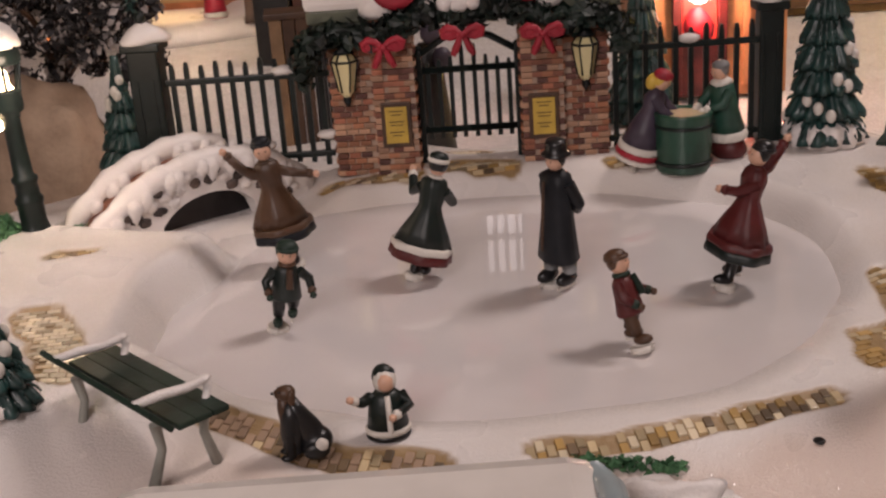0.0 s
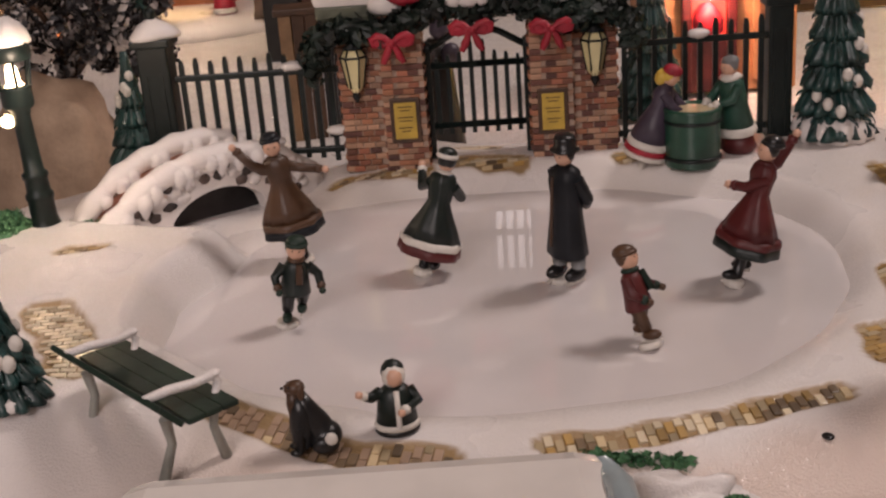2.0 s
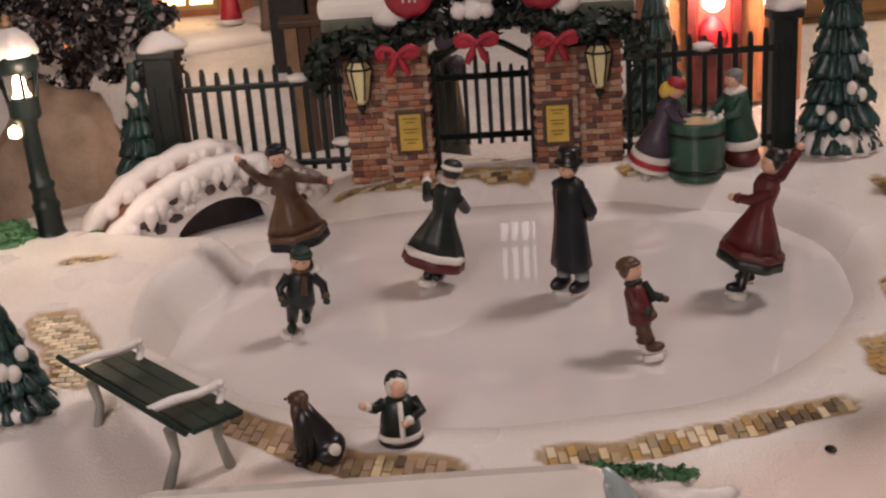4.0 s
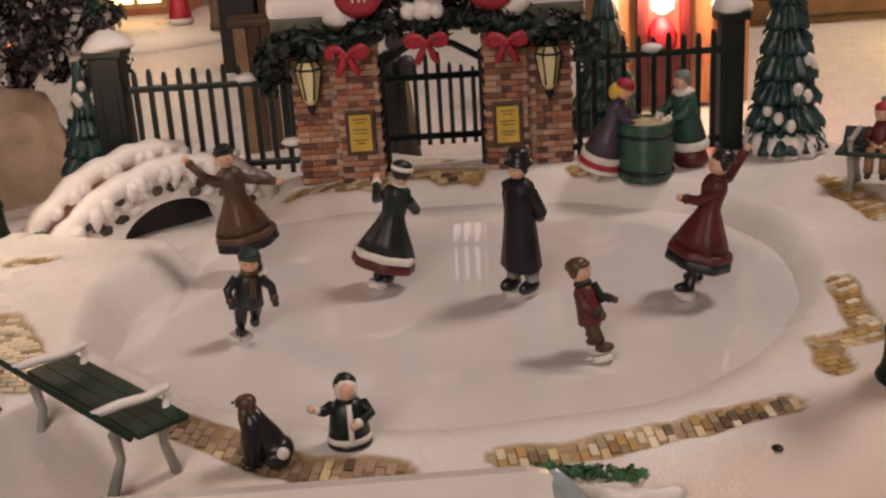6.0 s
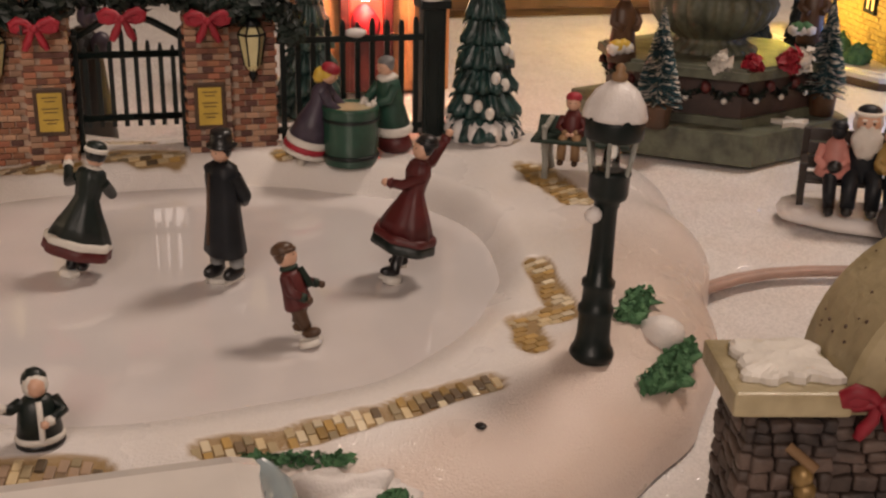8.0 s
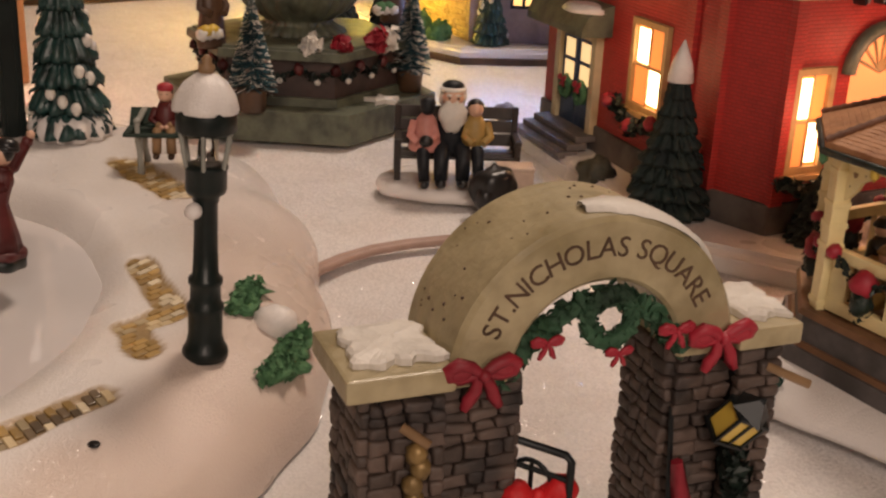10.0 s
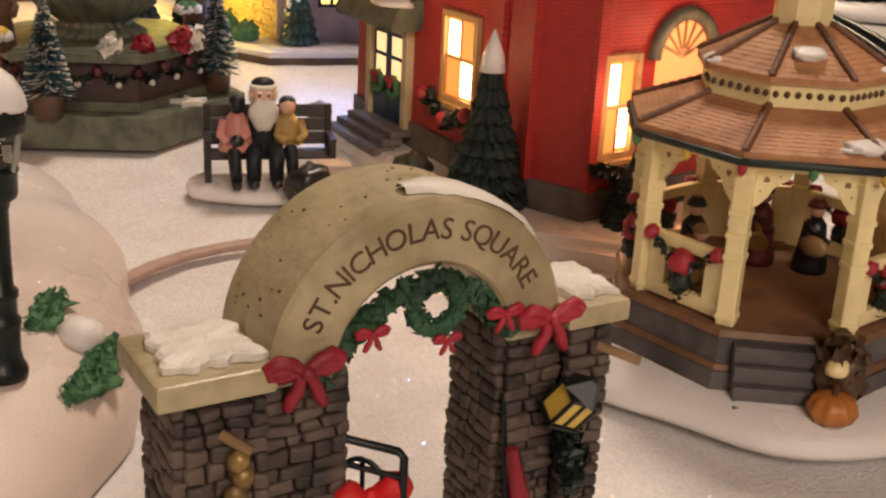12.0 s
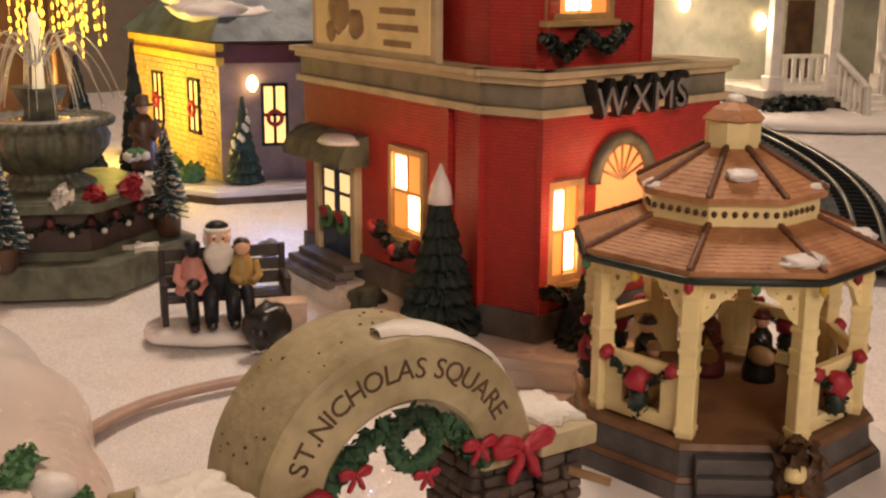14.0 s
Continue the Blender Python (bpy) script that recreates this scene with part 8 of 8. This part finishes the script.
frosted_tree()
bm = BM()
ball(bm, (0, 0, 0), (5.4, 4.0, 8.6), 0, 4, 0.18)
ob = part("sandy_mound", bm, mat("sandy_felt", (0.36, 0.26, 0.18), 0.85, 0.15, 300, 0.6, second=(0.27, 0.19, 0.13)))
ob.matrix_world = pose(-0.298, 0.345, 0.0)
tagged(ob, "rounded sandy felt mound beside the bank", "mound")


def lantern_crate():
    c = thing("tall_crate", (-12.6, 44.0, -0.2), 8, "tall brown wooden crate behind the fence", "crate")
    for k in range(7):
        bm = BM()
        box(bm, (-1.5 + 1.0 * k, 0.06 * (k % 2), 5.4), (0.94, 3.4, 10.8), bevel=0.08)
        part("board", bm, TAN if k in (0, 5) else BROWN if k < 3 else BLACK, c, "brown board" if k < 3 else "blackened board")
    bm = BM()
    box(bm, (1.5, 0, 11.0), (7.6, 3.8, 0.5), bevel=0.1)
    part("lid", bm, BROWN, c)


lantern_crate()
figurine("cloaked_statuette", (-2.4, 34.0, -0.1), 0, "tall dark-cloaked statuette behind the gate", "figurine", "", [BLACK, PLUM, NAVY, BLACK, BLACK], lambda bm: (lathe(bm, [(1.9, 0), (1.95, 0.4), (1.5, 4), (1.2, 7), (1.0, 8.8), (0.5, 9.6)], 22, (0, 0, 0), 0), ball(bm, (0.4, -0.3, 10.3), (0.75, 0.7, 0.8), 1, 2), ball(bm, (1.1, -0.8, 8.6), (0.7, 0.6, 0.8), 1, 2)))


# ---- rising snow drift behind, wooden cabinet, room ----
bm = BM()
box(bm, (52, 104, 16), (56, 14, 34), bevel=0.6)
cab = thing("wooden_cabinet", (0, 0, 0), 0, "dark brown wooden cabinet behind the table display", "cabinet")
part("body", bm, mat("dark_brown_wood", (0.09, 0.045, 0.022), 0.45, 0.3, 60, 0.3, second=(0.05, 0.025, 0.012), blotch=9), cab)
bm = BM()
box(bm, (52, 96.4, 1.6), (57, 1.6, 2.0), bevel=0.4)
part("plinth_moulding", bm, mat("brown_moulding", (0.12, 0.06, 0.03), 0.4, 0.2, 80, 0.2), cab)

WALLPAINT = mat("warm_wall_paint", (0.60, 0.50, 0.40), 0.8, 0.05, 40, 0.1)
for nm, c, s in (("wall_north", (0, 262, 75), (640, 8, 300)), ("wall_south", (0, -262, 75), (640, 8, 300)), ("wall_east", (324, 0, 75), (8, 516, 300)), ("wall_west", (-324, 0, 75), (8, 516, 300)), ("ceiling", (0, 0, 229), (640, 516, 8)), ("floor", (0, 0, -79), (640, 516, 8))):
    bm = BM()
    box(bm, c, s)
    tagged(part(nm, bm, WALLPAINT if nm != "floor" else BROWN), "plain warm-painted room surface" if nm != "floor" else "brown wooden floor", "wall" if nm.startswith("wall") else nm, kind="structure")


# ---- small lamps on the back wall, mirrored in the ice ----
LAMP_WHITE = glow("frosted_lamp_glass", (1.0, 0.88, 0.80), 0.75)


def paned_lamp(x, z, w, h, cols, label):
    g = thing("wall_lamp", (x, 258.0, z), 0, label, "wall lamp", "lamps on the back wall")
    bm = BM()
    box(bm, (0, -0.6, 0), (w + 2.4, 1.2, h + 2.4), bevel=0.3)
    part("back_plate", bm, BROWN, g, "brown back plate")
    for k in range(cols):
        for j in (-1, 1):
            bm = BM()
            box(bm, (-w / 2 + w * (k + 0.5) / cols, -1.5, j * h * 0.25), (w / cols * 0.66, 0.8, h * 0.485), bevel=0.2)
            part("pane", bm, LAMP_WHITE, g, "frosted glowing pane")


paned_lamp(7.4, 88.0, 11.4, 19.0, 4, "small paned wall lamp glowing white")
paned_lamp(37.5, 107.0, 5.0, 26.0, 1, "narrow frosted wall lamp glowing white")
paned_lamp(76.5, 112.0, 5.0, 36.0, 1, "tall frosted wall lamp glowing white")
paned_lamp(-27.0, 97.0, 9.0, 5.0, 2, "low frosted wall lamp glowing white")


# ---- foreground: white vehicle roof, drift with moss ----
def white_roof():
    g = thing("white_vehicle", (-3.2, -19.6, 0.0), 2, "glossy white toy vehicle with rounded roof edge", "toy vehicle")
    GLOSS = mat("glossy_white_enamel", (0.74, 0.70, 0.66), 0.2, 0.04, 60, 0.0, coat=0.6)
    bm = BM()
    box(bm, (0, 0, 4.3), (13.6, 6.4, 3.6), bevel=0.9)
    part("roof", bm, GLOSS, g, "glossy white roof")
    bm = BM()
    box(bm, (0, 0, 2.2), (13.0, 6.0, 3.6), bevel=0.5)
    part("body", bm, GLOSS, g)
    bm = BM()
    tube(bm, [(-6.2, -2.1, 5.75), (0, -2.2, 6.0), (5.6, -2.1, 5.8)], 0.16, 6)
    part("roof_rail", bm, GREY, g, "thin grey roof strip")
    bm = BM()
    tube(bm, [(6.7, 2.9, 5.4), (6.9, 1.0, 5.9), (6.9, -2.6, 5.8)], [0.34, 0.42, 0.4], 10)
    part("corner_post", bm, mat("pale_blue_grey", (0.30, 0.36, 0.38), 0.3, 0.1, 100, 0.1, coat=0.4), g, "pale blue-grey corner")
    for x in (-4.4, 4.4):
        for y in (-3.0, 3.0):
            bm = BM()
            lathe(bm, [(0.7, -0.35), (0.95, -0.3), (0.95, 0.3), (0.7, 0.35)], 20, (x, y, 0.95), m=Matrix.Rotation(radians(90), 3, "X"))
            part("wheel", bm, BLACK, g, "black wheel")


white_roof()


def small_drift(x, y, s, moss, label):
    g = thing("snow_drift", (x, y, gz(x, y) - 0.4), 0, label, "snow drift", "mossy snow drifts")
    bm = BM()
    ball(bm, (0, 0, 0.2), (s[0] * 1.25, s[1], s[2]), 0, 4, 0.5)
    part("mound_of_snow", bm, SNOW, g, "white snow heap")
    for k, (a, b) in enumerate(moss):
        bm = BM()
        a, b = ((*p[:2], gz(x + p[0], y + p[1]) - gz(x, y) + 0.45 if p[1] > 1 else p[2]) for p in (a, b))
        leaves(bm, [a, b], 0.3, 420, 0.26, 0, k + 60)
        part("moss", bm, MOSS, g, "flocked green moss")


small_drift(5.9, -13.6, (1.9, 1.0, 1.3), [((-2.6, 1.8, 0.55), (0.7, 1.5, 0.55)), ((1.3, -0.8, 0.9), (2.0, -0.7, 0.9))], "lumpy snow drift edged with green moss")
small_drift(-9.6, -13.2, (1.1, 0.5, 0.5), [((-0.8, -0.2, 0.4), (0.9, -0.2, 0.4))], "low snow drift with a little moss")


def holly(x, y, sprigs, lump, label):
    z = gz(x, y)
    g = thing("holly_clump", (x, y, z), 0, label, "foliage", "green sprigs on the snow bank")
    for k, (dx, dy) in enumerate(sprigs):
        bm = BM()
        zz = gz(x + dx, y + dy) - z
        ball(bm, (dx, dy, zz + 0.02), (0.85, 0.75, 0.22), 0, 2, 0.6)
        leaves(bm, [(dx - 0.6, dy - 0.4, zz + 0.1), (dx, dy, zz + 0.2), (dx + 0.6, dy + 0.4, zz + 0.1)], 0.42, 420, 0.3, 0, k + int(x * 3))
        part("sprig", bm, MOSS, g, "flocked green sprig")
    if lump:
        bm = BM()
        ball(bm, (*lump, gz(x + lump[0], y + lump[1]) - z + 0.25), (0.95, 0.95, 0.75), 0, 2, 0.15)
        part("snow_clump", bm, SNOW, g, "round white snow clump")


holly(20.8, -4.6, [(-1.0, 0.6), (-0.2, 1.8), (-1.7, -3.6), (-0.4, -2.2), (-0.9, -3.2), (0.5, -1.2)], (-0.1, -0.6), "green flocked sprigs round a snow clump")
holly(-22.1, 11.4, [(-1.5, -1.0), (-2.4, 0.2), (-1.8, -2.4), (1.4, 1.7), (1.9, 2.3)], (0.2, 3.0), "green moss at the foot of the lamp")
bm = BM()
ball(bm, (0, 0, 0), (0.21, 0.25, 0.07), 0, 2)
ob = part("plug_hole", bm, BLACK)
ob.matrix_world = pose(0.113, -0.111, (gz(11.3, -11.1) + 0.02) * C)
tagged(ob, "small dark round hole in the glazed snow bank", "hole")


# ---- pavers in the bared strips ----
def paver_mesh(w, d, h, name, material):
    bm = BM()
    box(bm, (0, 0, 0), (w, d, h), bevel=0.04)
    bmesh.ops.scale(bm, vec=(C, C, C), verts=bm.verts)
    me = bpy.data.meshes.new(name)
    bm.to_mesh(me)
    bm.free()
    me.materials.append(material)
    return me


PALE = mat("cream_paver", (0.72, 0.62, 0.44), 0.4, 0.1, 300, 0.2, coat=0.3, per_object=0.2)
TERRA = mat("pinkish_tan_paver", (0.40, 0.28, 0.19), 0.5, 0.2, 300, 0.3, coat=0.15, per_object=0.25)
DARKP = mat("umber_paver", (0.17, 0.12, 0.07), 0.45, 0.2, 300, 0.3, coat=0.2, per_object=0.4)
GOLD = mat("ochre_paver", (0.42, 0.27, 0.09), 0.45, 0.2, 300, 0.3, coat=0.2, per_object=0.35)
paver_sets = [paver_mesh(0.57, 0.30, 0.2, "paver", m_) for m_ in (PALE, PAVER, GOLD, DARKP, TERRA)]
rnd = random.Random(17)
for si, (pts, half) in enumerate(PATHS):
    x0, y0, x1, y1 = min(p[0] for p in pts) - half, min(p[1] for p in pts) - half, max(p[0] for p in pts) + half, max(p[1] for p in pts) + half
    ang = {0: 97, 1: 80, 2: 8, 3: 20, 4: 25}.get(si, 5)
    ca, sa = math.cos(radians(ang)), math.sin(radians(ang))
    for j in range(-42, 43):
        for i in range(-26, 27):
            u, v = (i + 0.5 * (j % 2)) * 0.615, j * 0.345
            x, y = (x0 + x1) / 2 + u * ca - v * sa, (y0 + y1) / 2 + u * sa + v * ca
            best = 9.0
            for (ax, ay), (bx, by) in zip(pts, pts[1:]):
                q = ((x - ax) * (bx - ax) + (y - ay) * (by - ay)) / ((bx - ax) ** 2 + (by - ay) ** 2)
                q = min(max(q, 0), 1)
                best = min(best, math.hypot(x - ax - q * (bx - ax), y - ay - q * (by - ay)) / half)
            if best + 0.3 * noise.noise(Vector((x, y, 5)) * 0.8) > 0.94 or rnd.random() < 0.06:
                continue
            ob = new("paver", paver_sets[rnd.choice({1: (4, 4, 4, 1, 3), 2: (0, 0, 0, 1), 3: (0, 2, 2, 2, 1), 4: (0, 1, 2, 2)}.get(si, (0, 0, 1, 1, 2, 3)))])
            ob.parent = pond_base
            e = 0.3
            gx, gy = (gz(x + e, y) - gz(x - e, y)) / (2 * e), (gz(x, y + e) - gz(x, y - e)) / (2 * e)
            ob.matrix_basis = Matrix.Translation((x * C, y * C, (gz(x, y) - 0.17) * C)) @ Vector((-gx, -gy, 1)).to_track_quat("Z", "Y").to_matrix().to_4x4() @ Matrix.Rotation(radians(ang) + (0 if abs(gx) + abs(gy) < 1e-6 else -Vector((-gx, -gy, 1)).to_track_quat("Z", "Y").to_euler().z), 4, "Z")

# ---- bricks of the gateway ----
sets = [brick_data(m_) for m_ in (BRICK, mat("dark_brick", (0.13, 0.05, 0.035), 0.55, 0.25, 350, 0.4, per_object=0.35), mat("pale_brick", (0.46, 0.27, 0.17), 0.55, 0.2, 350, 0.4, per_object=0.3), mat("orange_brick", (0.38, 0.16, 0.08), 0.55, 0.2, 350, 0.4, per_object=0.3))]
rnd = random.Random(23)
for col, x, y, z, rz in BRICKS:
    ob = new("brick", sets[rnd.choice((0, 0, 1, 1, 2, 2, 2, 3, 3))])
    ob.parent = col
    ob.matrix_basis = pose(x * C, (y + rnd.uniform(-0.03, 0.02)) * C, z * C, 0, 0, rz)
